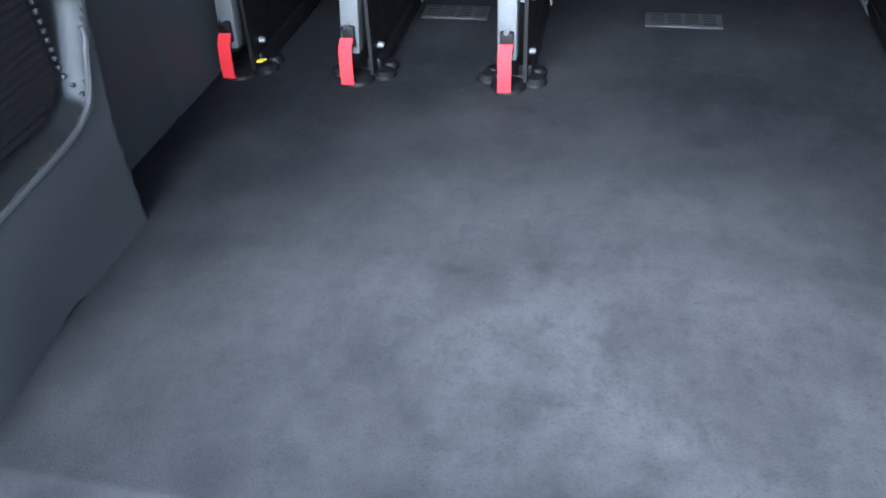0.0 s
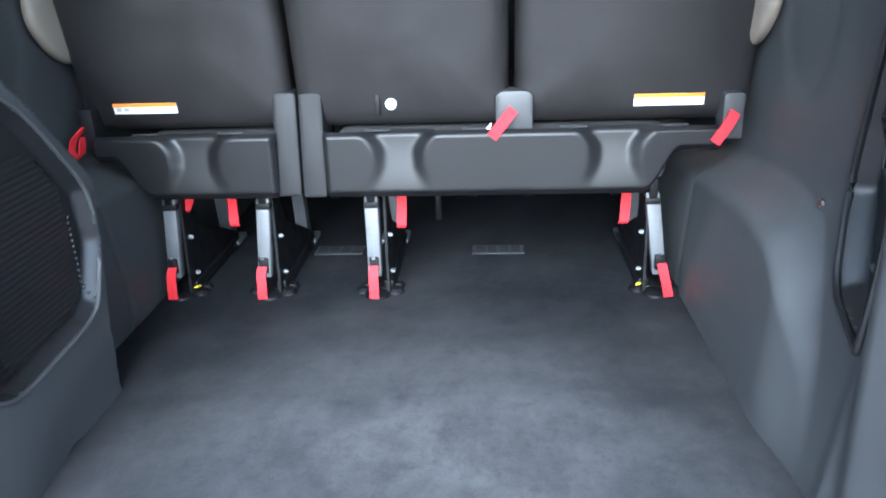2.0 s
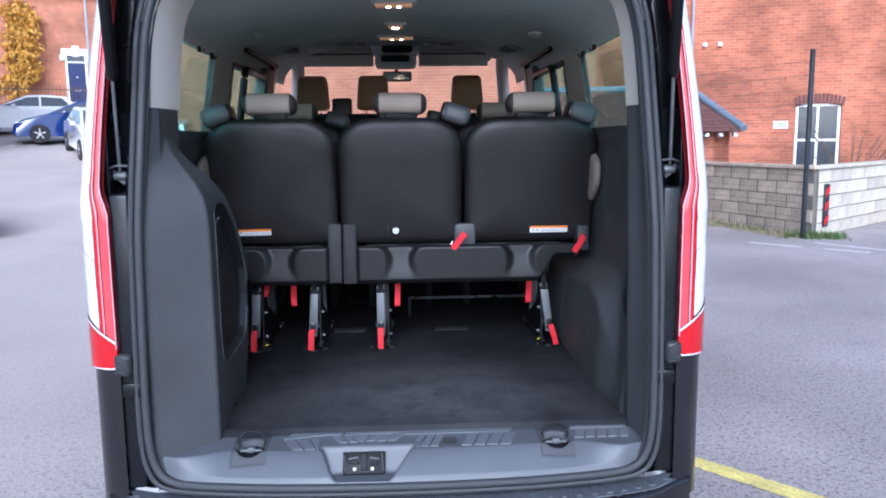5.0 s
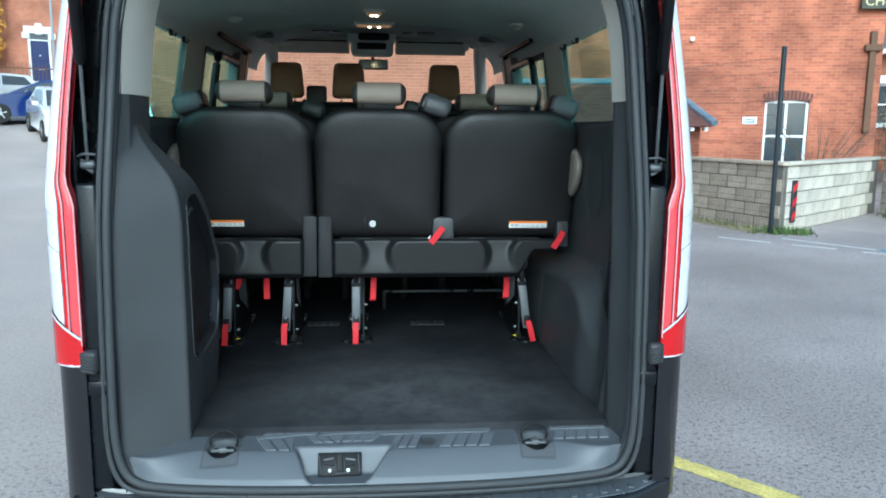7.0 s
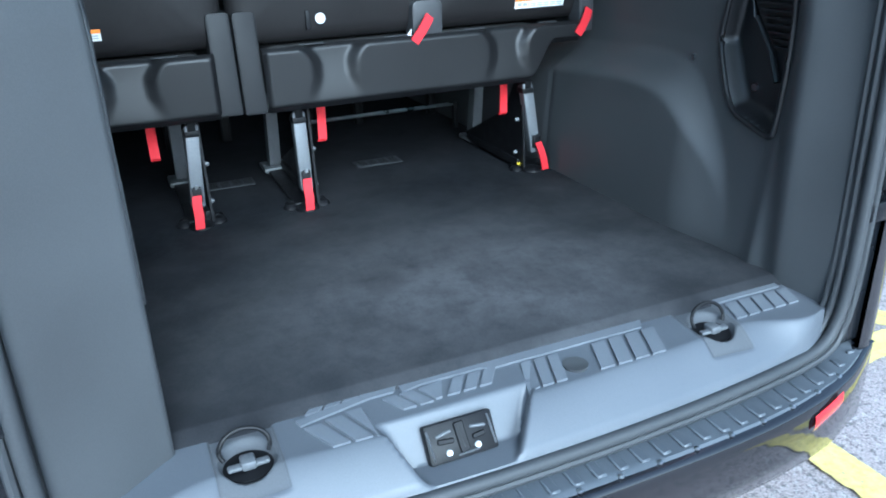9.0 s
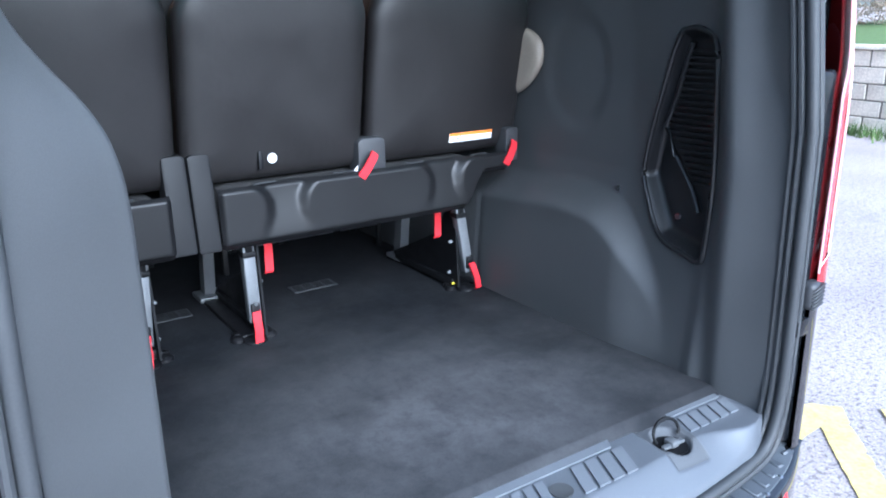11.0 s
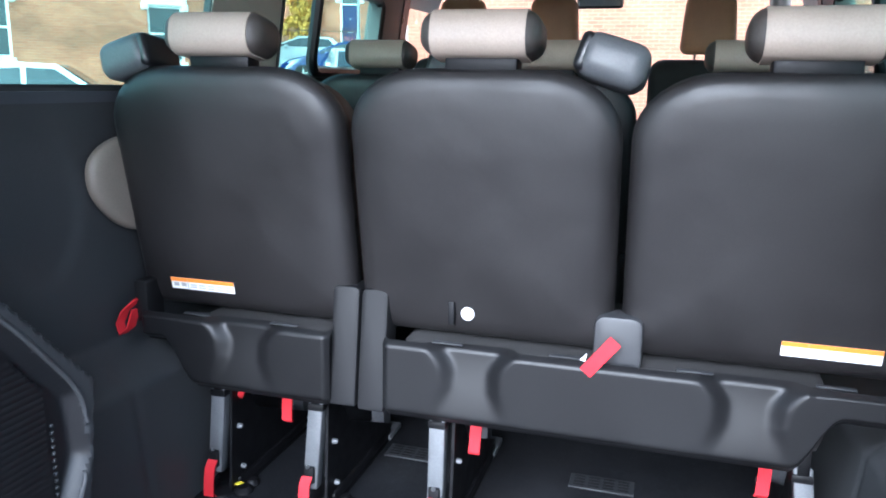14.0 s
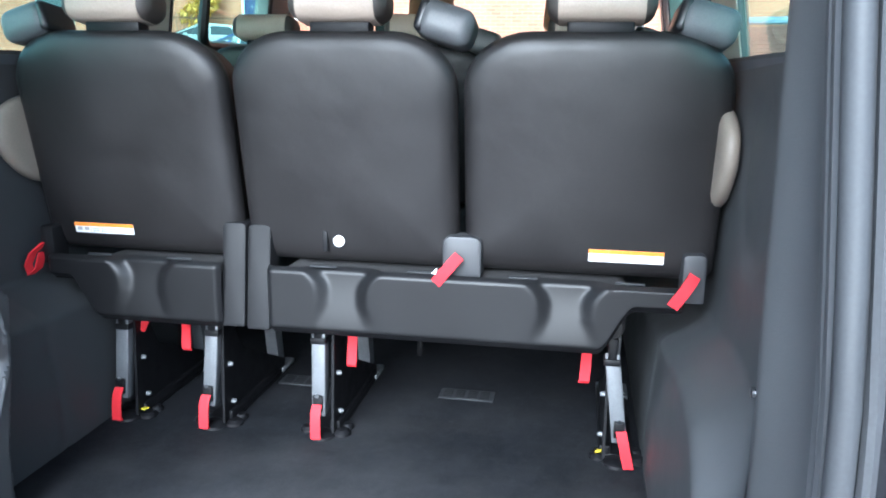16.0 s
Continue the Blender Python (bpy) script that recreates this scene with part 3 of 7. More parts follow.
# louvre slats, ridge and screws in the recesses
rp = [o for o in van.children if o.name.startswith("side_trim_panel")]
for i in range(22):
    z = 1.405 - i * 0.0165
    y0, y1 = 0.312, lin(z, (1.05, 1.20, 1.42), (0.375, 0.475, 0.405))
    bm = B()
    xa = right_x(0.345, z) - 0.010
    rbox(bm, xa - 0.002, xa + 0.010, y0, y1, z - 0.0035, z + 0.0035, 0.001, 1)
    part("slat", bm, TRIM2, rp[0])
bm = B()
tube(bm, [(right_x(0.42, 1.35) - 0.012, 0.420, 1.425), (right_x(0.46, 1.25) - 0.014, 0.466, 1.28), (right_x(0.47, 1.2) - 0.018, 0.492, 1.195), (right_x(0.45, 1.12) - 0.018, 0.452, 1.12), (right_x(0.40, 1.05) - 0.014, 0.385, 1.04), (right_x(0.36, 1.0) - 0.01, 0.350, 0.98)], 0.0085, 8)
part("recess_ridge", bm, TRIM2, rp[0])
for y, z, p, fx, s in ((0.425, 0.955, rp[0], right_x, 1), (0.645, 0.998, rp[0], right_x, 1), (0.27, 1.235, rp[1], left_x, -1), (0.36, 1.25, rp[1], left_x, -1), (0.40, 1.26, rp[1], left_x, -1)):
    bm = B()
    spin(bm, [(0.0095, -0.006), (0.0095, 0.0), (0.006, 0.003)], (s * (fx(y, z) - 0.003), y, z), "x", 10)
    part("screw", bm, CHROME, p, "bright screw head")
# ribbed grille edge in the left recess
for i in range(16):
    z = 1.0 - i * 0.013
    bm = B()
    rbox(bm, -left_x(0.615, z) + 0.0, -left_x(0.615, z) + 0.006, 0.611, 0.618, z - 0.003, z + 0.003, 0.001, 1)
    part("rib", bm, TRIM, rp[1])
bm = B()
grid(bm, lambda y, z: (-left_x(y, z) + 0.006 * (1 if away(RECESS_L, y, z) > 0.03 else 0) + 0.001 * math.sin(z * 520), y, z), steps(0.29, 0.60, 40), steps(0.80, 1.16, 90), skip=lambda y, z: away(RECESS_L, y, z) < 0.03 or z > 1.17 - 0.15 * abs(y - 0.40))
part("speaker_grille", bm, TRIM2, rp[1], "black ribbed speaker grille")

# armrest pads beside the seats
for s in (1, -1):
    bm = B()
    out = [(1.30, 1.47), (1.16, 1.472), (1.07, 1.458), (1.015, 1.43), (0.995, 1.395), (1.0, 1.345), (1.03, 1.305), (1.075, 1.265), (1.14, 1.235), (1.30, 1.23)]
    for _ in range(2):
        out = [q for (a, b), (c, d) in zip(out, out[1:] + out[:1]) for q in ((a * 0.75 + c * 0.25, b * 0.75 + d * 0.25), (a * 0.25 + c * 0.75, b * 0.25 + d * 0.75))]
    rings = [[bm.verts.new((s * x, 1.24 + (y - 1.24) * g, 1.35 + (z - 1.35) * g)) for y, z in out] for x, g in ((0.840, 0.86), (0.844, 0.95), (0.852, 1.0), (0.868, 1.0), (0.876, 0.95), (0.881, 0.86))]
    for a, b in zip(rings, rings[1:]):
        for k in range(len(out)):
            bm.faces.new((a[k], a[(k + 1) % len(out)], b[(k + 1) % len(out)], b[k]))
    bm.faces.new(rings[0]), bm.faces.new(rings[-1])
    part("armrest_pad", bm, CREAM, van, "cream padded side armrest", angle=60)


# ---- upper sides: pillars, windows, roof ----
def wx(z, y):
    """The inside of the glass: it leans in, and bows out along the middle of the van."""
    return 0.925 - 0.15 * (z - 1.58) + lin(y, (0.4, 1.6, 3.0, 4.0), (0.0, 0.05, 0.045, 0.02))


def slab(bm, y0, y1, z0, z1, s, inn, out, y0t=None, y1t=None):
    """An upright panel that leans in with the side; the top may slant in y."""
    y0t, y1t = y0 if y0t is None else y0t, y1 if y1t is None else y1t
    vs = [bm.verts.new((s * (wx(z, y) + o), y, z)) for z, ya, yb in ((z0, y0, y1), (z1, y0t, y1t)) for y, o in ((ya, inn), (yb, inn), (yb, out), (ya, out))]
    for q in ((0, 1, 2, 3), (4, 5, 6, 7), (0, 1, 5, 4), (1, 2, 6, 5), (2, 3, 7, 6), (3, 0, 4, 7)):
        bm.faces.new([vs[i] for i in q])


for s in (1, -1):
    # rear pillar trim, pale above the dark panel
    bm = B()
    shape = ((0.766, 0.018), (0.772, 0.085), (0.763, 0.265)) if s > 0 else ((0.766, 0.018), (0.741, 0.10), (0.730, 0.315))
    shape += ((0.915, 0.42), (0.95, 0.42), (0.86, 0.34), (0.80, 0.10))
    zs = steps(1.632, 1.95, 6) + [1.985, 2.01, 2.03]
    rows = [[bm.verts.new((s * (px - (1.15 if i < 3 else 1.0 if i == 6 else 0.3) * (0.769 - open_x(z))), py + (lean_y(z) if i < 2 else 0.0), z)) for i, (px, py) in enumerate(shape)] for z in zs]
    for a, b in zip(rows, rows[1:]):
        for i in range(7):
            bm.faces.new((a[i], a[(i + 1) % 7], b[(i + 1) % 7], b[i]))
    bm.faces.new(rows[0]), bm.faces.new(rows[-1])
    part("rear_pillar_trim", bm, PALE, van, "pale grey rear pillar trim", angle=30)
    bm = B()
    grid(bm, lambda u, z, s=s: (s * (0.784 + 0.080 * u - 1.05 * (0.769 - open_x(z))), 0.034 + lean_y(z) * (1 - u) + 0.206 * u, z), steps(0, 1, 4), steps(1.58, 1.95, 8) + [1.985, 2.01, 2.03])
    part("pillar_back", bm, JAMB, van, "black painted back of the pillar")
    bm = B()
    slab(bm, 1.60, 2.02, 1.568, 2.0, s, -0.005, 0.02, 1.645, 2.02)
    part("pillar_trim", bm, PALE, van, "pale grey centre pillar trim")
    bm = B()
    slab(bm, 3.05, 3.12, 1.3, 2.04, s, -0.05, 0.03)
    part("pillar_trim", bm, TRIM2, van, "dark door pillar")
    bm = B()
    slab(bm, 0.38, 1.6, 1.950, 2.06, s, 0.004, 0.03)
    slab(bm, 1.6, 3.3, 1.950, 2.06, s, 0.004, 0.03)
    part("roof_rail_trim", bm, PALE, van, "pale grey roof rail trim")
    bm = B()
    slab(bm, 1.592, 1.600, 1.575, 1.96, s, -0.002, 0.02, 1.637, 1.645)
    slab(bm, 0.39, 1.60, 1.568, 1.578, s, 0.0, 0.02)
    part("window_frame", bm, RUBBER, van)
    bm = B()
    slab(bm, 0.40, 1.65, 1.568, 1.958, s, 0.008, 0.013, 0.40, 1.66)
    part("quarter_window", bm, GLASS, van, "green-tinted rear quarter window")
    bm = B()
    slab(bm, 2.02, 2.030, 1.575, 1.96, s, -0.012, 0.02)
    slab(bm, 2.02, 2.93, 1.575, 1.615, s, -0.03, 0.02)
    slab(bm, 2.02, 2.93, 1.935, 1.96, s, -0.012, 0.02)
    part("sliding_window_frame", bm, RUBBER, van, "black sliding door window frame")
    bm = B()
    slab(bm, 2.80, 3.05, 1.575, 2.0, s, -0.045, 0.02)
    part("door_trim", bm, GREYTRIM, van, "mid grey upper door trim")
    bm = B()
    slab(bm, 2.03, 2.85, 1.61, 1.94, s, 0.004, 0.009)
    part("door_window", bm, GLASS, van, "green-tinted door window")
    bm = B()
    slab(bm, 3.12, 4.0, 1.42, 2.0, s, 0.004, 0.009, 3.12, 3.55)
    part("front_door_window", bm, CLEAR, van)
    # front pillar
    bm = B()
    tube(bm, [(s * 0.76, 3.52, 2.16), (s * 0.77, 3.62, 2.07), (s * 0.815, 3.85, 1.86), (s * 0.87, 4.25, 1.48)], 0.048, 10)
    part("front_pillar", bm, PALE, van, "pale grey windscreen pillar")
    # front door lower inside
    bm = B()
    slab(bm, 3.0, 4.3, 0.55, 1.42, s, -0.03, 0.03)
    part("front_door_trim", bm, TRIM, van)

    for y in (1.25, 1.52):
        bm = B()
        hx = wx(1.94, y) - 0.012
        rbox(bm, s * hx - 0.008, s * hx + 0.008, y - 0.010, y + 0.010, 1.925, 1.952, 0.004, 2)
        tube(bm, [(s * hx, y, 1.93), (s * (hx - 0.017), y, 1.925), (s * (hx - 0.024), y, 1.938)], 0.004, 6)
        part("coat_hook", bm, BLACKSTEEL, van, "small black coat hook")
    bm = B()
    spin(bm, [(0.034, 0.012), (0.036, 0.0), (0.022, -0.012), (0.010, -0.016)], (s * 0.70, 1.72, 2.058), "z", 16)
    part("ceiling_knob", bm, PALE, van, "round grey ceiling fitting")
    # sliding door track along the roof edge
    bm = B()
    slab(bm, 2.10, 3.12, 2.022, 2.045, s, -0.062, -0.040)
    part("door_track", bm, BLACKSTEEL, van, "black sliding door track")
    bm = B()
    rounded = [(2.53 + sy * 0.245 + 0.055 * math.cos(radians(a0 + 18 * i)), 1.785 + sz * 0.10 + 0.055 * math.sin(radians(a0 + 18 * i))) for sy, sz, a0 in ((1, 1, 0), (-1, 1, 90), (-1, -1, 180), (1, -1, 270)) for i in range(6)]
    tube(bm, [(s * (wx(z, y) - 0.03), y, z) for y, z in rounded], 0.022, 8, True)
    part("door_inner_frame", bm, TRIM2, van, "dark inner frame of the sliding door")

bm = B()


def roof_drop(y):
    """How far the lining lies below its height at mid-length."""
    return 0.095 * sm((0.36 - y) / 0.27) + 0.012 * sm(1 - abs(y - 0.42) / 0.03) - 0.02 * sm((y - 1.98) / 0.10) - 0.05 * sm((y - 2.7) / 0.3)


def roof_w(y):
    return lin(y, (0.088, 0.16, 0.42, 1.6, 3.0, 3.6), (0.66, 0.73, 0.868, 0.918, 0.915, 0.88))


def vault(u, y):
    t = abs(u) * math.pi / 2
    x, h = math.sin(t) ** 0.64, max(0.0, math.cos(t)) ** 0.92
    low = lin(y, (0.088, 0.42), (2.02, 1.945))
    return (math.copysign(roof_w(y) * x, u), y, low + (2.135 - roof_drop(y) - low) * h)


def roof_z(y):
    return 2.135 - roof_drop(y)


grid(bm, vault, steps(-1, 1, 56), steps(0.088, 0.4, 12) + steps(0.43, 3.62, 80))
part("headliner", bm, HEADLINER, van, "pale grey fabric headliner", angle=60)
bm = B()
rbox(bm, -0.86, 0.86, 0.03, 3.7, 2.225, 2.26, 0.02)
part("roof", bm, PAINT, van, "black painted roof")
for y, w in ((1.20, 0.165), (1.85, 0.075), (2.47, 0.20)):
    bm = B()
    rbox(bm, -0.02 - w / 2 - 0.02, -0.02 + w / 2 + 0.02, y - 0.05, y + 0.05, roof_z(y) - 0.014, roof_z(y) + 0.01, 0.006)
    lamp = part("ceiling_lamp", bm, HEADLINER, van, "pale grey ceiling lamp, lit warm")
    bm = B()
    rbox(bm, -0.02 - w / 2, -0.02 + w / 2, y - 0.03, y + 0.03, roof_z(y) - 0.024, roof_z(y) - 0.008, 0.005)
    lens = part("lamp_lens", bm, AMBER, lamp, "smoky amber lens, lit from within")
    for k in (-1, 1):
        bm = B()
        spin(bm, [(0.008, -0.030), (0.011, -0.022), (0.011, -0.018)], (-0.02 + k * w * 0.14, y - 0.012, roof_z(y)), "z", 10)
        part("bulb", bm, BULB, lens, "small glowing warm bulb")
# overhead shelf, visors, console, mirror
bm = B()
grid(bm, lambda x, y: (x, y, lin(y, (2.52, 2.55, 2.60, 3.0, 3.6), (2.165, 2.138, 2.134, 2.165, 2.180)) - 0.055 * sm((abs(x) - 0.60) / 0.14) * sm((y - 2.52) / 0.04)), steps(-0.82, 0.80, 40), [2.52, 2.535, 2.55, 2.57, 2.60] + steps(2.66, 3.6, 14))
bmesh.ops.solidify(bm, geom=bm.faces[:], thickness=-0.012)
shelf = part("overhead_shelf", bm, HEADLINER, van, "pale grey overhead shelf", angle=60)
for sx in (1, -1):
    # solid darker block in place of the shade inside the pocket
    bm = B()
    rbox(bm, sx * 0.69 - 0.055, sx * 0.69 + 0.055, 2.655, 2.70, 2.078, 2.112, 0.015, 3)
    part("shelf_pocket", bm, GREYTRIM, shelf, "grey block for the shade in a pocket mouth")
for x0, x1 in ((-0.42, -0.30), (-0.29, -0.22), (0.16, 0.23), (0.26, 0.38)):
    bm = B()
    rbox(bm, x0, x1, 2.86, 2.94, 2.146, 2.160, 0.005, 2)
    part("shelf_clip", bm, COVER, shelf)
bm = B()
rbox(bm, -0.20, 0.13, 3.10, 3.54, 2.130, 2.20, 0.03, 4)
rbox(bm, -0.185, 0.115, 3.30, 3.54, 2.048, 2.150, 0.03, 4)
console = part("overhead_console", bm, HEADLINER, van, "pale grey overhead console with dark cubby")
bm = B()
rbox(bm, -0.14, 0.065, 3.288, 3.35, 2.082, 2.128, 0.012, 3)
part("cubby", bm, BLACKSTEEL, console, "dark open cubby")
bm = B()
rbox(bm, -0.128, 0.082, 3.06, 3.12, 2.122, 2.172, 0.02, 4)
part("control_panel", bm, BLACKSTEEL, console, "dark rounded switch panel")
for x0, x1 in ((-0.715, -0.198), (0.133, 0.648)):
    bm = B()
    rbox(bm, x0, x1, 3.485, 3.510, 2.068, 2.200, 0.012, 3)
    visor = part("sun_visor", bm, PALE, van, "pale grey sun visor")
    bm = B()
    tube(bm, [(x0 + 0.02, 3.481, 2.156), (x1 - 0.02, 3.481, 2.156)], 0.006, 8)
    part("visor_rod", bm, BLACKSTEEL, visor)
    bm = B()
    spin(bm, [(0.022, -0.01), (0.026, 0.0), (0.022, 0.01)], (x1 if x0 > 0 else x0, 3.47, 2.125), "y", 14)
    part("visor_mount", bm, PALE, visor)
bm = B()
rbox(bm, -0.70, -0.60, 3.481, 3.4845, 2.118, 2.134, 0.001, 1)
part("visor_label", bm, WHITE, van, "white printed visor label")
bm = B()
rbox(bm, -0.134, 0.081, 3.42, 3.45, 1.953, 2.026, 0.02, 3)
mir = part("rear_view_mirror", bm, TRIM2, van, "black interior mirror")
bm = B()
rbox(bm, -0.124, 0.071, 3.414, 3.419, 1.961, 2.018, 0.002, 1)
part("mirror_glass", bm, MIRROR, mir)
bm = B()
tube(bm, [(-0.03, 3.45, 2.0), (-0.03, 3.50, 2.07)], 0.012)
part("mirror_stem", bm, TRIM2, mir)
# windscreen and dash
bm = B()
grid(bm, lambda u, v: (u * (0.78 + 0.08 * v), 3.57 + 0.77 * v + 0.05 * (1 - u * u), 2.16 - 0.75 * v), steps(-1, 1, 12), steps(0, 1, 8))
bmesh.ops.solidify(bm, geom=bm.faces[:], thickness=0.006)
part("windscreen", bm, CLEAR, van, "clear windscreen")
bm = B()
rbox(bm, -0.86, 0.86, 3.75, 4.45, 1.05, 1.40, 0.06, 3)
part("dashboard", bm, TRIM, van, "dark grey dashboard top")
bm = B()
rbox(bm, -0.93, 0.93, 4.3, 4.9, 0.35, 1.32, 0.12, 3)
part("bonnet", bm, PAINT, van, "black painted nose")

# lower outer sides, floor pan
for s in (1, -1):
    bm = B()
    us = steps(0.30, 4.6, 20)
    grid(bm, lambda y, z, s=s: (s * (0.985 - 0.07 * max(0, z - 1.25) ** 1.2 - 0.05 * max(0, y - 3.8)), y, z), us, steps(0.22, 1.56, 12))
    part("body_side", bm, PAINT, van, "glossy black body side")
    bm = B()
    slab(bm, 0.26, 0.40, 1.56, 2.12, s, 0.025, 0.035)
    slab(bm, 1.66, 2.05, 1.56, 2.0, s, 0.026, 0.034)
    slab(bm, 0.36, 3.5, 1.962, 2.14, s, 0.036, 0.046)
    part("upper_body_side", bm, PAINT, van)
bm = B()
rbox(bm, -0.94, 0.94, 0.06, 4.6, 0.24, 0.43, 0.02)
part("underbody", bm, BLACKSTEEL, van)
for s in (1, -1):
    for y in (0.98, 3.9):
        bm = B()
        spin(bm, [(0.20, -0.10), (0.31, -0.105), (0.335, -0.08), (0.335, 0.08), (0.31, 0.105), (0.20, 0.10)], (s * 0.87, y, 0.335), "x", 28)
        wh = part("wheel", bm, TYRE, van, "black tyre")
        bm = B()
        spin(bm, [(0.05, 0.03), (0.195, 0.05), (0.205, 0.09), (0.205, -0.09), (0.05, -0.09)] if s > 0 else [(0.05, -0.03), (0.195, -0.05), (0.205, -0.09), (0.205, 0.09), (0.05, 0.09)], (s * 0.87, y, 0.335), "x", 20)
        part("rim", bm, RIM, wh)

# ---- rear opening: seal, sill, jambs, lamps, bumper, tailgate ----
HALF = [(0.0, 2.05), (0.30, 2.05), (0.50, 2.045), (0.62, 2.035), (0.675, 2.015), (0.708, 1.985), (0.727, 1.95), (0.742, 1.90), (0.757, 1.80), (0.774, 1.55), (0.789, 1.30), (0.798, 1.0), (0.803, 0.72), (0.799, 0.585), (0.782, 0.512), (0.745, 0.470), (0.66, 0.454), (0.45, 0.448), (0.20, 0.447)]


def curve_y(x, z):
    """The opening bows out a little to the rear at its middle."""
    return 0.02 + lean_y(z) - 0.055 * (1 - min(1, abs(x) / 0.80) ** 2) * sm((0.7 - z) / 0.25)


loop = HALF + [(0.0, 0.447)] + [(-x, z) for x, z in HALF[:0:-1]]
fine_loop = []
for i in range(len(loop)):
    p0, p1, p2, p3 = (Vector(loop[(i + k) % len(loop)]) for k in (-1, 0, 1, 2))
    for k in range(5):
        t = k / 5
        fine_loop.append(0.5 * (2 * p1 + (p2 - p0) * t + (2 * p0 - 5 * p1 + 4 * p2 - p3) * t * t + (3 * p1 - p0 - 3 * p2 + p3) * t ** 3))
bm = B()
tube(bm, [(p.x, curve_y(p.x, p.y) - 0.004, p.y) for p in fine_loop], 0.0135, 10, True)
seal = part("door_seal", bm, RUBBER, van, "black rubber seal round the tailgate opening")
bm = B()
tube(bm, [(p.x * 1.027, curve_y(p.x, p.y) - 0.008, 1.2 + (p.y - 1.2) * 1.026) for p in fine_loop], 0.0085, 8, True)
part("seal_lip", bm, RUBBER, seal)
for inset, deep, r in ((0.008, 0.018, 0.0085), (0.008, 0.036, 0.0085)):
    bm = B()
    tube(bm, [(p.x * (1 - inset), curve_y(p.x, p.y) + deep, 1.2 + (p.y - 1.2) * (1 - inset)) for p in fine_loop], r, 8, True)
    part("seal_lip", bm, RUBBER, seal)
# flange between seal and body
bm = B()
n = len(fine_loop)
rings = []
for k, (gx, gz, dy) in enumerate(((1.012, 1.012, 0.03), (1.008, 1.006, 0.012), (1.045, 1.04, 0.016), (1.075, 1.06, 0.05), (1.078, 1.062, 0.17))):
    rings.append([bm.verts.new((p.x * gx, curve_y(p.x, p.y) + dy, 1.2 + (p.y - 1.2) * gz)) for p in fine_loop])
for a, b in zip(rings, rings[1:]):
    for i in range(n):
        bm.faces.new((a[i], a[(i + 1) % n], b[(i + 1) % n], b[i]))
part("opening_flange", bm, JAMB, van, "black painted opening flange", angle=50)

# sill trim with the latch pocket
POCKET = [(-0.285, 0.092), (0.052, 0.092), (-0.055, -0.05), (-0.218, -0.05)]


def sill_front(x):
    """Where the sill meets the seal."""
    return curve_y(x, 0.45) - 0.004 + 0.02 * sm((abs(x) - 0.68) / 0.12)


def sill_z(x, y):
    z = 0.536 + 0.008 * sm((y - 0.06) / 0.12)
    rim = y - sill_front(x)
    edge = lin(abs(x), (0.45, 0.66, 0.745, 0.782, 0.80), (0.460, 0.466, 0.483, 0.520, 0.533))
    z -= (0.536 - edge) * (1 - min(1.0, max(0.0, rim / (0.088 - 0.072 * sm((abs(x) - 0.55) / 0.2))))) ** 1.25
    z -= 0.010 * (1 - sm((rim - 0.006) / 0.006))
    d = away(POCKET, x, y)
    pocket = max(0.462, 0.536 - 1.45 * (0.086 - y))
    k = sm((d + 0.003) / 0.02)
    z = z + (min(z, pocket) - z) * k
    for cx in (-0.502, 0.502):
        r = math.hypot(x - cx, y - 0.10)
        z -= 0.028 * sm((0.052 - r) / 0.018)
        plate = max(abs(x - cx - 0.0) / 0.056, abs(y - 0.102) / 0.075)
        z -= 0.004 * sm((1.05 - plate) / 0.1)
    return z


def sill_at(x, v):
    y = sill_front(x) + (0.207 - sill_front(x)) * v
    return (x, y, sill_z(x, y))


bm = B()
grid(bm, sill_at, steps(-0.792, 0.792, 260), steps(0, 1, 56), skip=lambda x, v: any(abs(x - c) < 0.054 and 0.032 < sill_at(x, v)[1] < 0.172 for c in (-0.502, 0.502)))
sill = part("sill_trim", bm, SILL, van, "scuffed grey plastic loading sill", angle=50)
for c in (-0.502, 0.502):
    bm = B()
    grid(bm, lambda x, y: (x, y, sill_z(x, y) + 0.001), steps(c - 0.057, c + 0.057, 30), steps(0.028, 0.178, 40))
    cup = part("tie_down_cup", bm, CUP, sill, "dark grey tie-down cup")
    # black disc paints the shade at the bottom of the cup
    bm = B()
    spin(bm, [(0.0435, 0.0), (0.0435, 0.004)], (c, 0.102, 0.5165), "z", 20)
    part("cup_hole", bm, BLACKSTEEL, cup, "black disc for the shade in the deep cup")
    bm = B()
    ring = [(c + 0.043 * math.cos(a), 0.115 + 0.02 * math.sin(a) * 0.6, 0.548 + 0.030 * math.sin(a)) for a in steps(-0.5, math.pi + 0.5, 16)]
    tube(bm, ring, 0.0042, 8)
    part("tie_ring", bm, BLACKSTEEL, sill, "dark steel lashing ring")
    bm = B()
    rbox(bm, c - 0.036, c + 0.036, 0.085, 0.10, 0.523, 0.532, 0.004)
    rbox(bm, c - 0.013, c + 0.013, 0.082, 0.112, 0.521, 0.539, 0.005)
    part("ring_bracket", bm, STEEL, sill, "steel ring bracket")
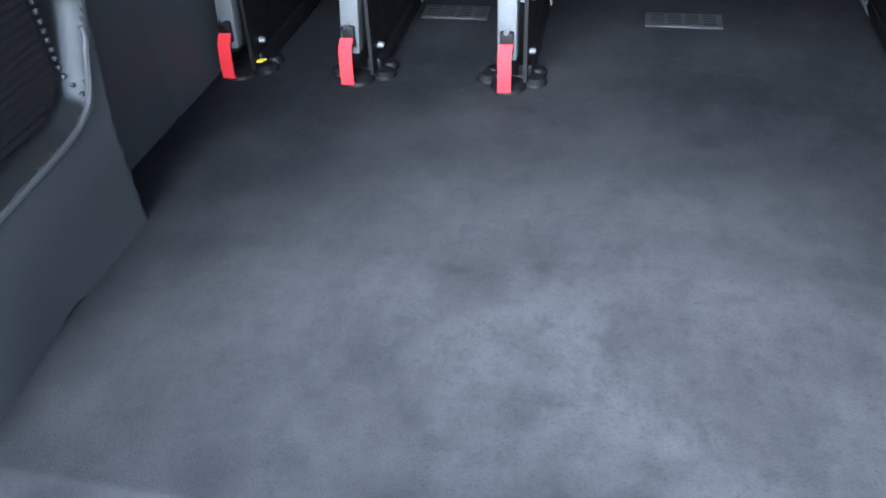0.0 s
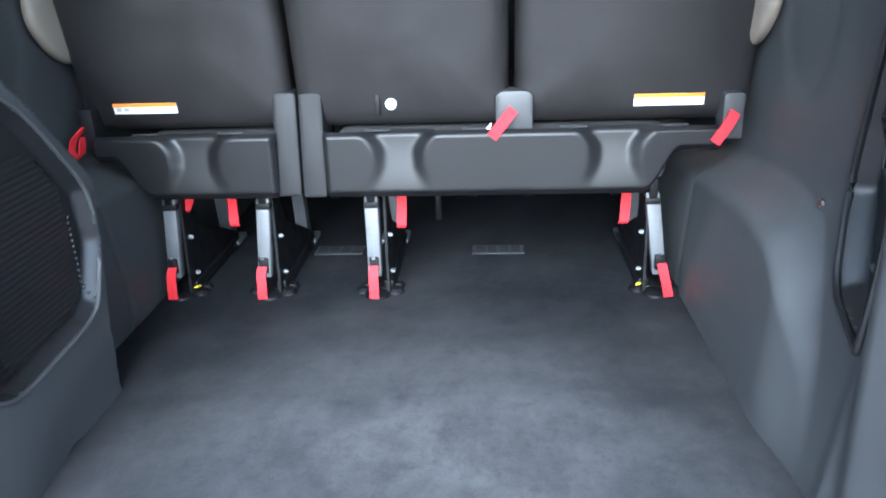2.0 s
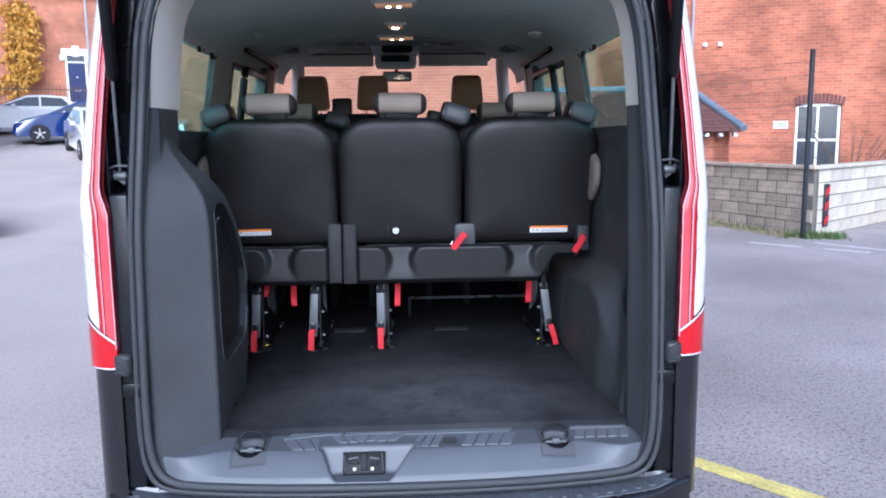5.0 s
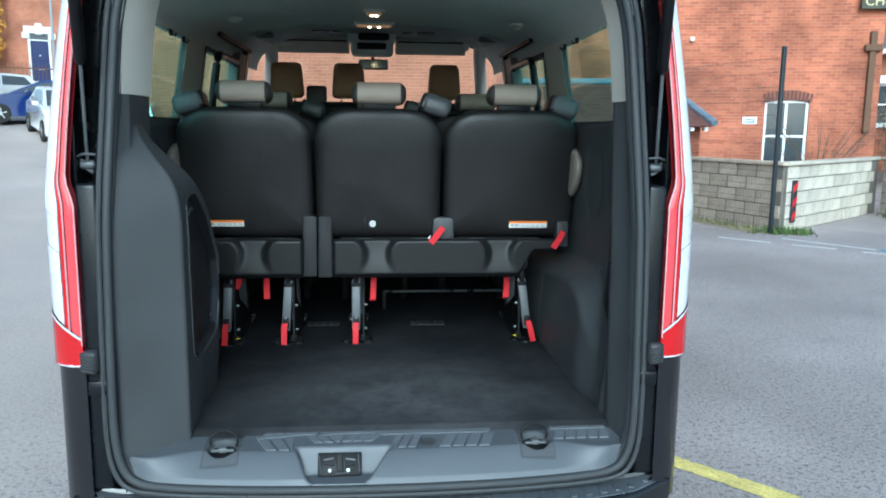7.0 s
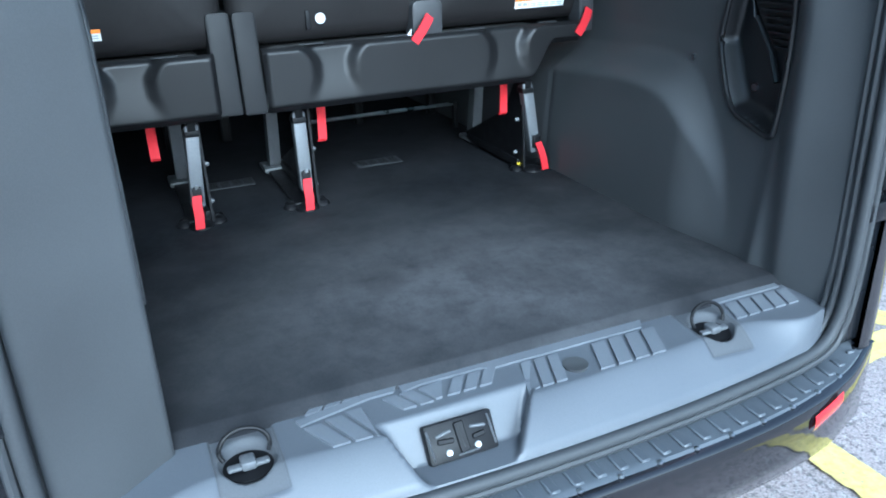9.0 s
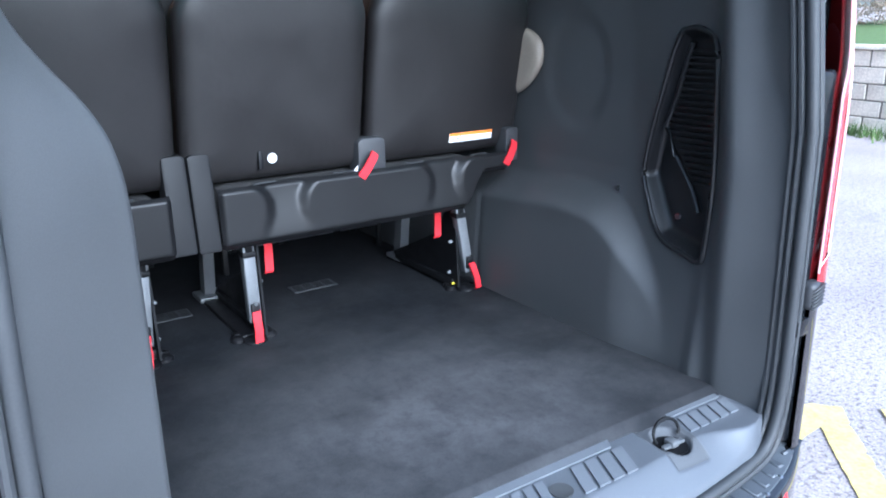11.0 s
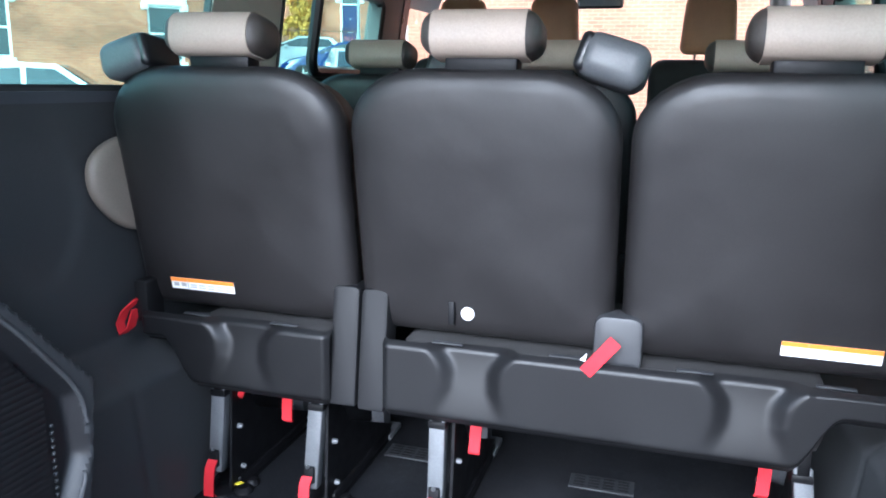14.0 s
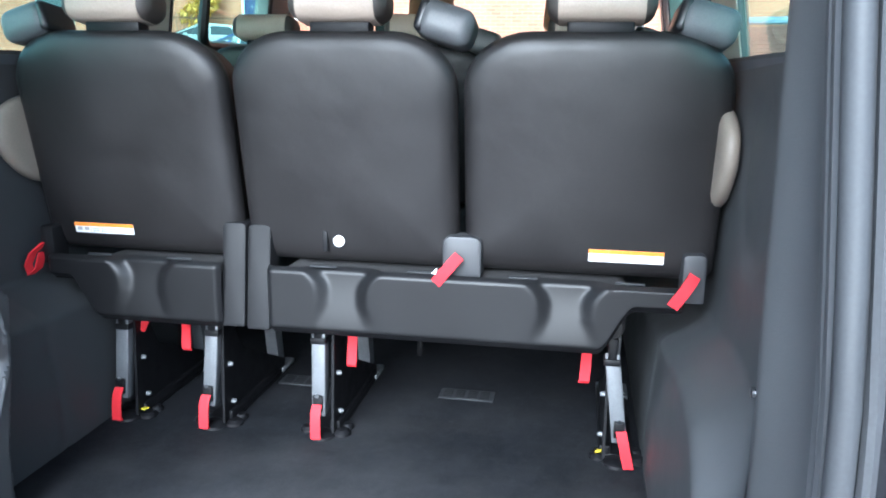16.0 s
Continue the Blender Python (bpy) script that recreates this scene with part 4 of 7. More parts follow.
# latch: black plate with striker jaws, tilted to the rear
LM = Matrix.Translation((-0.132, 0.036, 0.497)) @ Matrix.Rotation(radians(57), 4, "X")
bm = B()
rbox(bm, -0.068, 0.068, -0.036, 0.036, -0.02, 0.003, 0.004)
bm.transform(LM)
latch = part("tailgate_latch", bm, BLACKSTEEL, sill, "black tailgate latch with bright jaws")
for x0, x1, y0, y1, tilt, m in ((-0.064, -0.060, -0.030, 0.028, 5, STEEL), (0.058, 0.062, -0.028, 0.030, 5, STEEL), (-0.010, 0.010, -0.026, 0.030, 4, BLACKSTEEL), (-0.004, 0.001, -0.020, 0.026, 9, STEEL), (-0.050, -0.018, 0.012, 0.018, 10, STEEL), (-0.048, -0.016, -0.004, 0.006, -6, BLACKSTEEL), (0.018, 0.050, 0.010, 0.016, -8, STEEL), (0.020, 0.046, -0.008, 0.002, 8, BLACKSTEEL), (-0.014, 0.030, -0.030, -0.026, 2, STEEL)):
    bm = B()
    rbox(bm, x0, x1, y0, y1, 0.001, 0.007, 0.002, 1, Matrix.Rotation(radians(tilt), 3, "Z"))
    bm.transform(LM)
    part("latch_jaw", bm, m, latch)
for x in (-0.030, 0.027):
    bm = B()
    spin(bm, [(0.006, 0.0), (0.006, 0.005), (0.004, 0.008)], (x, -0.020, 0.002), "z", 14)
    bm.transform(LM)
    part("latch_bolt", bm, WHITE, latch, "pale latch bolt")
# raised tread bars
def bar(pts):
    bm = B()
    vs = prism(bm, [(x, y) for x, y in pts], "z", -0.004, 0.0045)
    for v in vs:
        v.co.z += sill_z(v.co.x, v.co.y)
    part("tread_bar", bm, TREAD, sill)


def slant(x, y0, y1, w, lean):
    bar([(x, y0), (x + w, y0), (x + w + lean, y1), (x + lean, y1)])


bar([(-0.255, 0.193), (0.373, 0.196), (0.373, 0.181), (-0.235, 0.178)])
bar([(-0.20, 0.170), (0.365, 0.172), (0.352, 0.148), (-0.015, 0.148), (-0.03, 0.158), (-0.16, 0.158), (-0.20, 0.150)])
bar([(-0.405, 0.150), (-0.27, 0.172), (-0.205, 0.172), (-0.215, 0.158), (-0.262, 0.158), (-0.40, 0.134)])
for i in range(4):
    slant(-0.385 + i * 0.036, 0.160 + i * 0.004, 0.186, 0.027, 0.022)
for x, y0, y1 in ((-0.362, 0.060, 0.126), (-0.322, 0.058, 0.132), (-0.282, 0.056, 0.138)):
    slant(x, y0, y1, 0.031, -0.034)
for i in range(2):
    slant(-0.215 + i * 0.034, 0.104, 0.146, 0.026, -0.026)
bar([(-0.148, 0.108), (-0.170, 0.146), (-0.118, 0.152), (-0.136, 0.108)])
for i in range(3):
    slant(-0.125 + i * 0.034, 0.108, 0.150, 0.026, 0.030)
for i in range(3):
    slant(0.022 + i * 0.031, 0.058, 0.138, 0.024, 0.026)
for i in range(4):
    slant(0.186 + i * 0.042, 0.058, 0.138, 0.033, 0.030)
bar([(0.56, 0.196), (0.745, 0.196), (0.745, 0.184), (0.56, 0.184)])
bar([(0.565, 0.174), (0.755, 0.174), (0.755, 0.158), (0.565, 0.158)])
for i in range(5):
    slant(0.565 + i * 0.038, 0.092, 0.146, 0.030, 0.016)
bm = B()
spin(bm, [(0.024, 0.0), (0.026, 0.006), (0.016, 0.004)], (0.148, 0.092, 0.537), "z", 18)
part("sill_plug", bm, TRIM, sill, "round dark plug")

# jambs and struts on both sides
CORNER = [(0.872, 0.012), (0.905, 0.014), (0.935, 0.026), (0.960, 0.050), (0.976, 0.088), (0.983, 0.14), (0.985, 0.22), (0.985, 0.31)]
LEN = [0.0]
for a, b in zip(CORNER, CORNER[1:]):
    LEN.append(LEN[-1] + math.hypot(b[0] - a[0], b[1] - a[1]))


def corner(l, z, out=0.0):
    """A place on the rear body corner, l metres round it from its inner edge."""
    x, y = lin(l, LEN, [p[0] for p in CORNER]), lin(l, LEN, [p[1] for p in CORNER])
    k = max(0.0, z - 1.30)
    x -= 0.115 * k ** 1.35 * (1 + l / LEN[-1])
    x += out * (0.3 + 0.7 * sm(l / 0.12))
    y -= out * (1 - 0.8 * sm(l / 0.14))
    y += 0.05 * k
    return Vector((x, y, z))


def inner(z):
    return 0.026 * sm((z - 1.30) / 0.10)


for s in (1, -1):
    def put(v):
        return (s * v.x, v.y, v.z)

    bm = B()
    grid(bm, lambda l, z: put(corner(l, z)), steps(0.0, LEN[-1], 26), steps(0.36, 0.838, 8))
    part("rear_corner", bm, PAINT, van, "glossy black rear corner panel", angle=60)
    bm = B()
    grid(bm, lambda u, z: put(corner(inner(z) + u * (LEN[-1] - inner(z)), z, -0.012)), steps(0.0, 1, 26), steps(0.83, 2.14, 50))
    lampback = part("tail_lamp", bm, LAMPBACK, van, "tall red and clear tail lamp")

    def strip(name, m, lo, hi, z0, z1, out, label="", nz=40, tb=0.0, tt=0.0):
        """A lens strip lo to hi metres from the lamp's inner edge; tilt lifts its ends with the distance round."""
        bm = B()
        us, zs = steps(0, 1, 10), steps(0, 1, nz)

        def at(u, v):
            z = z0 + (z1 - z0) * v
            l = lo + (hi(z) if callable(hi) else hi) * u - lo * u
            zz = z + (tb * (1 - v) + tt * v) * l
            bow = out + 0.004 * (1 - (2 * u - 1) ** 2)
            l *= 1 - 0.38 * sm((zz - 1.28) / 0.16)
            return put(corner(inner(zz) + l, zz, bow))
        grid(bm, at, us, zs)
        part(name, bm, m, lampback, label, angle=60)

    wide = LEN[-1] - 0.12
    strip("edge_lens", LAMPPINK, -0.001, 0.004, 0.90, 2.08, 0.006, "pale pink lamp edge")
    strip("light_band", LAMPROSE, 0.0045, 0.031, 0.924, 2.08, 0.004, "rosy red light band", tb=0.72)
    strip("edge_lens", LAMPPINK, 0.0315, 0.0345, 0.924, 2.08, 0.007, tb=0.72)
    strip("light_band", LAMPDEEP, 0.035, 0.0515, 0.924, 2.08, 0.005, "deep red light band", tb=0.72)
    strip("clear_lens", LAMPCLEAR, 0.052, wide, 0.924, 1.0585, 0.006, "clear lower lens", tb=0.72, tt=0.55)
    strip("clear_lens", LAMPCLEAR, 0.052, wide, 1.060, 1.1485, 0.007, "clear reversing lens", tb=0.55, tt=0.5)
    strip("clear_lens", LAMPCLEAR, 0.052, wide, 1.150, 1.2505, 0.006, "clear indicator lens", tb=0.5, tt=0.45)
    strip("outer_lens", LAMPCLEAR, 0.052, wide, 1.252, 2.06, 0.006, "milky clear outer lens", tb=0.45)
    strip("edge_lens", LAMPCLEAR, -0.001, wide, 0.914, 0.922, 0.009, tb=0.72, tt=0.72, nz=4)
    strip("lower_lens", LAMPDEEP, -0.001, wide, 0.840, 0.910, 0.007, "deep red lower lens", tt=0.72)
    bm = B()
    tube(bm, [put(corner(l, 0.838, 0.006)) for l in steps(0, wide, 14)], 0.0035, 6)
    part("lamp_trim", bm, LAMPCLEAR, lampback)
    # jamb: flat lower face, open slot above with the strut
    bm = B()
    rbox(bm, min(s * 0.815, s * 0.878), max(s * 0.815, s * 0.878), 0.022, 0.16, 0.44, 1.375, 0.012, 3)
    part("jamb_panel", bm, JAMB, van, "black painted door jamb")
    bm = B()
    rbox(bm, min(s * 0.815, s * 0.93), max(s * 0.815, s * 0.93), 0.19, 0.22, 1.30, 2.12, 0.01)
    rbox(bm, min(s * 0.885, s * 0.91), max(s * 0.885, s * 0.91), 0.075, 0.20, 1.33, 1.62, 0.01)
    part("strut_channel", bm, JAMB, van, "dark recess behind the gas strut")
    bm = B()
    spin(bm, [(0.012, -0.02), (0.014, -0.012), (0.014, 0.012), (0.009, 0.02)], (s * 0.862, 0.105, 1.425), "x", 14)
    tube(bm, [(s * 0.83, 0.11, 1.39), (s * 0.862, 0.105, 1.41), (s * 0.885, 0.11, 1.44)], 0.006, 6)
    tube(bm, [(s * 0.825, 0.08, 1.455), (s * 0.86, 0.07, 1.458), (s * 0.885, 0.085, 1.45)], 0.0035, 6)
    part("strut_mount", bm, STEEL, van, "steel strut ball mount")
    bm = B()
    tube(bm, [(s * 0.862, 0.10, 1.43), (s * 0.823, -0.018, 1.715)], 0.0052, 8)
    rod = part("gas_strut", bm, STEEL, van, "gas strut with thin rod and black tube")
    bm = B()
    tube(bm, [(s * 0.8245, -0.015, 1.708), (s * 0.821, -0.022, 1.72), (s * 0.788, -0.145, 2.02), (s * 0.755, -0.27, 2.32)], [0.010, 0.0165, 0.0165, 0.0165], 12)
    part("strut_tube", bm, BLACKSTEEL, rod, "black strut tube")
    bm = B()
    rbox(bm, min(s * 0.832, s * 0.882), max(s * 0.832, s * 0.882), -0.012, 0.03, 0.815, 0.885, 0.014, 3)
    buf = part("door_buffer", bm, COVER, van, "grey ribbed rubber door buffer")
    for i in range(6):
        bm = B()
        rbox(bm, min(s * 0.836, s * 0.879), max(s * 0.836, s * 0.879), -0.017, 0.0, 0.825 + i * 0.0095, 0.829 + i * 0.0095, 0.0015, 1, Matrix.Rotation(radians(-s * 18), 3, "Y"))
        part("rib", bm, COVER, buf)
    bm = B()
    rbox(bm, min(s * 0.812, s * 0.868), max(s * 0.812, s * 0.868), 0.005, 0.03, 0.745, 0.79, 0.006)
    part("jamb_clip", bm, JAMB, van)

# bumper with ribbed step
def bump_y(x):
    return -0.112 + 0.125 * (abs(x) / 0.92) ** 4


bm = B()
prof = [(0.055, 0.425), (0.05, 0.412), (0.0, 0.409), (-0.4, 0.406), (-0.8, 0.402), (-0.95, 0.395), (-1.0, 0.378), (-1.0, 0.34), (-0.93, 0.27), (-0.75, 0.21), (-0.6, 0.2)]


def bump_at(x, k):
    i = min(int(k), len(prof) - 2)
    t = k - i
    u, z = prof[i][0] * (1 - t) + prof[i + 1][0] * t, prof[i][1] * (1 - t) + prof[i + 1][1] * t
    rear = bump_y(x)
    y = u if u > 0 else rear * -u + 0.03 * (1 + u) if rear < 0.03 else rear
    y = u if u > 0 else 0.03 + (rear - 0.03) * (-u)
    return (x, y, z + 0.012 * sm((abs(x) - 0.80) / 0.08))


grid(bm, bump_at, steps(-0.935, 0.935, 60), steps(0, len(prof) - 1, 30))
bumper = part("rear_bumper", bm, PAINT, van, "black rear bumper with grey ribbed step", angle=50)
bm = B()
grid(bm, lambda x, v: (x, 0.045 + (bump_y(x) + 0.012 - 0.045) * v, 0.4135 + 0.0125 * sm((abs(x) - 0.79) / 0.08) - 0.010 * v - 0.012 * sm((v - 0.9) / 0.1)), steps(-0.885, 0.885, 64), steps(0, 1, 10))
part("bumper_step", bm, STEP, bumper, "scuffed grey step pad")
for i in range(35):
    x = -0.85 + i * 0.05
    bm = B()
    y0, rise = bump_y(x) + 0.03, 0.0125 * sm((abs(x) - 0.79) / 0.08)
    rbox(bm, x - 0.011, x + 0.011, min(y0, 0.012), 0.02, 0.405 + rise, 0.4125 + rise, 0.003, 1)
    part("step_rib", bm, STEP, bumper)
for i in range(18):
    x = -0.765 + i * 0.09
    bm = B()
    spin(bm, [(0.006, 0), (0.006, 0.003), (0.003, 0.005)], (x, bump_y(x) + 0.022, 0.4025), "z", 8)
    part("stud", bm, CHROME, bumper)
for s in (1, -1):
    bm = B()
    grid(bm, lambda u, v, s=s: (s * (0.638 + 0.108 * u), bump_y(0.638 + 0.108 * u) - 0.004 - 0.004 * (1 - (2 * v - 1) ** 2), 0.333 + 0.04 * v + 0.016 * u), steps(0, 1, 8), steps(0, 1, 6))
    part("reflector", bm, LAMPRED, bumper, "red bumper reflector")

# raised tailgate overhead, its window in the half next to the hinge
def gate_at(u, v, w, drop):
    return (u * (w - 0.06 * v), -0.06 - 0.98 * v, 2.13 + 0.86 * v + 0.04 * math.sin(v * 2.6) - drop)


def pane_area(u, v):
    return abs(u) < 0.80 and 0.10 < v < 0.54


bm = B()
grid(bm, lambda u, v: gate_at(u, v, 0.80, 0), steps(-1, 1, 20), steps(0, 1, 25), skip=pane_area)
gate = part("tailgate", bm, PAINT, van, "raised black tailgate with a window")
bm = B()
grid(bm, lambda u, v: gate_at(u, v, 0.74, 0.035), steps(-1, 1, 20), steps(0.04, 0.97, 25), skip=pane_area)
part("tailgate_trim", bm, TRIM, gate)
bm = B()
grid(bm, lambda u, v: gate_at(u, v, 0.80, 0.006), steps(-0.82, 0.82, 4), steps(0.08, 0.56, 8))
bmesh.ops.solidify(bm, geom=bm.faces[:], thickness=0.004)
part("tailgate_window", bm, GLASS, gate)


# ---- seats ----
def lean(p, z0=1.06, y0=1.141, k=0.195):
    return Vector((p[0], y0 - k * (p[2] - z0) + p[1], p[2]))


def shell_outline(xc, wt, wb, z0, z1, rt, rb, n=9):
    """A backrest outline seen from behind, rounder at the top."""
    pts = []
    for cx, cz, r, a0, w in ((1, z1 - rt, rt, 0, wt), (-1, z1 - rt, rt, 90, wt), (-1, z0 + rb, rb, 180, wb), (1, z0 + rb, rb, 270, wb)):
        for i in range(n):
            a = radians(a0 + 90 * i / (n - 1))
            pts.append((xc + cx * (w / 2 - r) + r * math.cos(a), cz + (r * 0.8 if r == rt else r) * math.sin(a) + (0.2 * rt if r == rt else 0)))
    return pts


def backrest(xc, wt, wb, parent, panel_mat=SEATBACK, z0=1.06, z1=1.622):
    def layers(bm, stack, dome):
        rings = []
        for off, inset in stack:
            o = shell_outline(xc, wt - 2 * inset, wb - 2 * inset, z0 + inset, z1 - inset, max(0.03, 0.155 - inset * 0.6), max(0.012, 0.035 - inset * 0.4))
            rings.append([bm.verts.new(lean((x, off, z))) for x, z in o])
        for a, b in zip(rings, rings[1:]):
            for i in range(len(a)):
                bm.faces.new((a[i], a[(i + 1) % len(a)], b[(i + 1) % len(a)], b[i]))
        for ring, d in ((rings[0], dome), (rings[-1], 0.0)):
            c = bm.verts.new(lean((xc, (stack[0][0] - d) if ring is rings[0] else stack[-1][0], (z0 + z1) / 2)))
            for i in range(len(ring)):
                bm.faces.new((ring[i], ring[(i + 1) % len(ring)], c))
    bm = B()
    layers(bm, [(-0.008, 0.17), (-0.005, 0.09), (0.0, 0.045), (0.006, 0.022), (0.016, 0.008), (0.032, 0.0), (0.058, 0.002), (0.064, 0.008)], 0.002)
    part("backrest_shell", bm, panel_mat, parent, "black padded seat back", angle=60)
    bm = B()
    layers(bm, [(0.050, 0.026), (0.060, 0.014), (0.080, 0.010), (0.150, 0.018), (0.175, 0.036)], 0.0)
    part("backrest_cushion", bm, TAN, parent, "brown leather front cushion", angle=60)


def headrest(xc, parent, m=BEIGE, y=1.08, z0=1.640, z1=1.724, w=0.232, d=0.115):
    turn = Matrix.Rotation(radians(-10), 3, "X")
    bm = B()
    rbox(bm, xc - w / 2, xc + w / 2, y - d / 2, y + d / 2, z0, z1, 0.034, 6, turn)
    hr = part("headrest", bm, ENDLEATHER, parent, "leather headrest with dark ends")
    bm = B()
    out = []
    for cy, cz, a0 in ((1, 1, 0), (-1, 1, 90), (-1, -1, 180), (1, -1, 270)):
        for i in range(7):
            a = radians(a0 + 15 * i)
            out.append((cy * (d / 2 - 0.034) + 0.0355 * math.cos(a), cz * ((z1 - z0) / 2 - 0.034) + 0.0355 * math.sin(a)))
    prism(bm, out, "x", -w / 2 + 0.026, w / 2 - 0.026)
    bm.transform(Matrix.Translation((xc, y, (z0 + z1) / 2)) @ turn.to_4x4())
    part("headrest_sleeve", bm, m, hr, "beige leather back and top" if m is BEIGE else "brown leather back and top")
    bm = B()
    rbox(bm, xc - w / 2 + 0.045, xc + w / 2 - 0.045, y - 0.02, y + 0.03, z0 - 0.03, z0 + 0.01, 0.008)
    part("headrest_post", bm, BLACKSTEEL, hr)


def bolster(x, s, parent):
    """A belt guide on the outer shoulder of a seat: a short padded roll that leans outwards."""
    turn = Matrix.Rotation(radians(s * 17), 3, "Y") @ Matrix.Rotation(radians(-8), 3, "X")
    bm = B()
    rbox(bm, x - 0.064, x + 0.064, 1.04, 1.17, 1.592, 1.676, 0.030, 5, turn)
    b = part("belt_bolster", bm, GREYLEATHER, parent, "grey padded belt guide")
    bm = B()
    rbox(bm, x - 0.014, x + 0.014, 1.046, 1.164, 1.598, 1.670, 0.013, 4, turn)
    bm.transform(Matrix.Translation(turn @ Vector((-s * 0.0535, 0, 0))))
    part("bolster_cap", bm, TRIM2, b)


def base_cover(x0, x1, channels, cut0, cut1, parent):
    """The plastic cover behind a seat cushion: raised panels between flared channels."""
    def at(x, v):
        lo = 0.885 + cut0 * sm((x0 + 0.145 - x) / 0.085) + cut1 * sm((x - (x1 - 0.19)) / 0.085)
        z = lo + (1.058 - lo) * v
        up = 1.0
        for c in channels:
            half = 0.050 + 0.040 * max(0, (z - 1.0) / 0.058) ** 2 + 0.030 * max(0, (0.97 - z) / 0.08)
            up = min(up, sm((abs(x - c) - half) / 0.042 + 0.5))
        # the channels are deep at the top and run out flush at the bottom
        hollow = 0.026 * sm((z - lo) / (1.058 - lo) * 0.9 + 0.05)
        y = 1.072 + hollow * (1 - up)
        y += 0.016 * (1 - sm((1.058 - z) / 0.012)) ** 2 + 0.012 * (1 - sm((x - x0) / 0.012)) + 0.012 * (1 - sm((x1 - x) / 0.012))
        y += 0.02 * sm((lo + 0.02 - z) / 0.02)
        return (x, y, z)
    bm = B()
    grid(bm, at, steps(x0, x1, int((x1 - x0) * 170)), steps(0, 1, 30))
    cov = part("seat_base_cover", bm, SEATBASE, parent, "black moulded plastic seat base cover", angle=50)
    bm = B()
    rbox(bm, x0 + 0.02 + 0.1 * (cut0 > 0), x1 - 0.02 - 0.1 * (cut1 > 0), 1.13, 1.60, 0.90, 1.05, 0.03, 2)
    part("seat_cushion", bm, SEATCLOTH, parent, "dark seat cushion")
    for i, x in enumerate(steps(x0 + 0.14, x1 - 0.12, max(1, int((x1 - x0) / 0.26)))):
        bm = B()
        rbox(bm, x - 0.034, x + 0.034, 1.096, 1.110, 1.0565, 1.0605, 0.0015, 1)
        part("cover_clip", bm, COVER, cov)


def leg(x, parent, lean_x, tag_side, fx):
    bm = B()
    prism(bm, [(1.155, 0.628), (1.185, 0.628), (1.205, 0.85), (1.168, 0.862)], "x", x - 0.019, x + 0.019)
    for v in bm.verts:
        v.co.x += lean_x * (v.co.z - 0.65)
    bmesh.ops.bevel(bm, geom=bm.edges[:], offset=0.004, segments=2, affect="EDGES", profile=0.5)
    lg = part("leg", bm, STEEL, parent, "grey painted steel seat leg")
    bm = B()
    xt = x + lean_x * 0.2
    rbox(bm, xt - 0.021, xt + 0.021, 1.163, 1.21, 0.828, 0.846, 0.004)
    rbox(bm, xt - 0.012, xt + 0.012, 1.165, 1.205, 0.84, 0.90, 0.004)
    part("leg_bolt", bm, BLACKSTEEL, lg)
    bm = B()
    rbox(bm, x - 0.013, x + 0.013, 1.148, 1.16, 0.645, 0.688, 0.003)
    part("latch_bracket", bm, BLACKSTEEL, lg)
    bm = B()
    spin(bm, [(0.0055, -0.004), (0.0055, 0.0)], (x, 1.148, 0.690), "y", 10)
    part("rivet", bm, CHROME, lg)
    # side plates running forward to the front leg
    bm = B()
    prism(bm, [(1.17, 0.575), (1.60, 0.575), (1.62, 0.60), (1.30, 0.75), (1.24, 0.86), (1.19, 0.86)], "x", x + fx * 0.030, x + fx * 0.037)
    part("side_plate", bm, BLACKSTEEL, lg, "black steel side plate")
    bm = B()
    rbox(bm, x - 0.034, x + 0.046, 1.20, 1.655, 0.561, 0.576, 0.006)
    for dx, dy, r in ((-0.046, 1.205, 0.020), (0.050, 1.200, 0.023), (0.0, 1.178, 0.032), (-0.038, 1.235, 0.016), (0.052, 1.240, 0.018)):
        spin(bm, [(r * 1.15, 0.561), (r * 1.1, 0.568), (r * 0.7, 0.575)], (x + dx, dy, 0.0), "z", 12)
    rbox(bm, x - 0.015 + fx * 0.03, x + 0.015 + fx * 0.03, 1.2, 1.6, 0.57, 0.598, 0.006)
    part("floor_rail", bm, BLACKSTEEL, parent, "black floor mounting rail")
    bm = B()
    prism(bm, [(1.605, 0.576), (1.655, 0.576), (1.60, 0.89), (1.56, 0.89)], "x", x - 0.018, x + 0.020)
    rbox(bm, x - 0.045, x + 0.05, 1.57, 1.67, 0.566, 0.584, 0.005)
    part("front_leg", bm, STEEL, parent, "grey steel front seat leg")
    for yy, zz in ((1.21, 0.735), (1.22, 0.62)):
        bm = B()
        spin(bm, [(0.007, 0.03), (0.007, 0.045), (0.004, 0.05)] if fx > 0 else [(0.007, -0.03), (0.007, -0.045), (0.004, -0.05)], (x, yy, zz), "x", 8)
        part("pivot_bolt", bm, STEEL, lg)
    bm = B()
    prism(bm, [(-0.012, -0.002), (0.0, -0.006), (0.012, 0.002), (0.0, 0.006)], "z", 0.597, 0.600)
    bm.transform(Matrix.Translation((x + tag_side * 0.045, 1.19, -0.012)) @ Matrix.Rotation(radians(30), 4, "Z"))
    if tag_side:
        part("tag", bm, YELLOWTAG, lg, "small yellow tag")
    else:
        bm.free()


def pull(pts, across, parent, w=0.026):
    bm = B()
    ribbon(bm, pts, across, w, 0.005)
    bmesh.ops.bevel(bm, geom=[e for e in bm.edges if e.calc_face_angle(0) > 1.0], offset=0.0012, segments=1, affect="EDGES", profile=0.5)
    part("pull_strap", bm, RED, parent, "red webbing release strap")


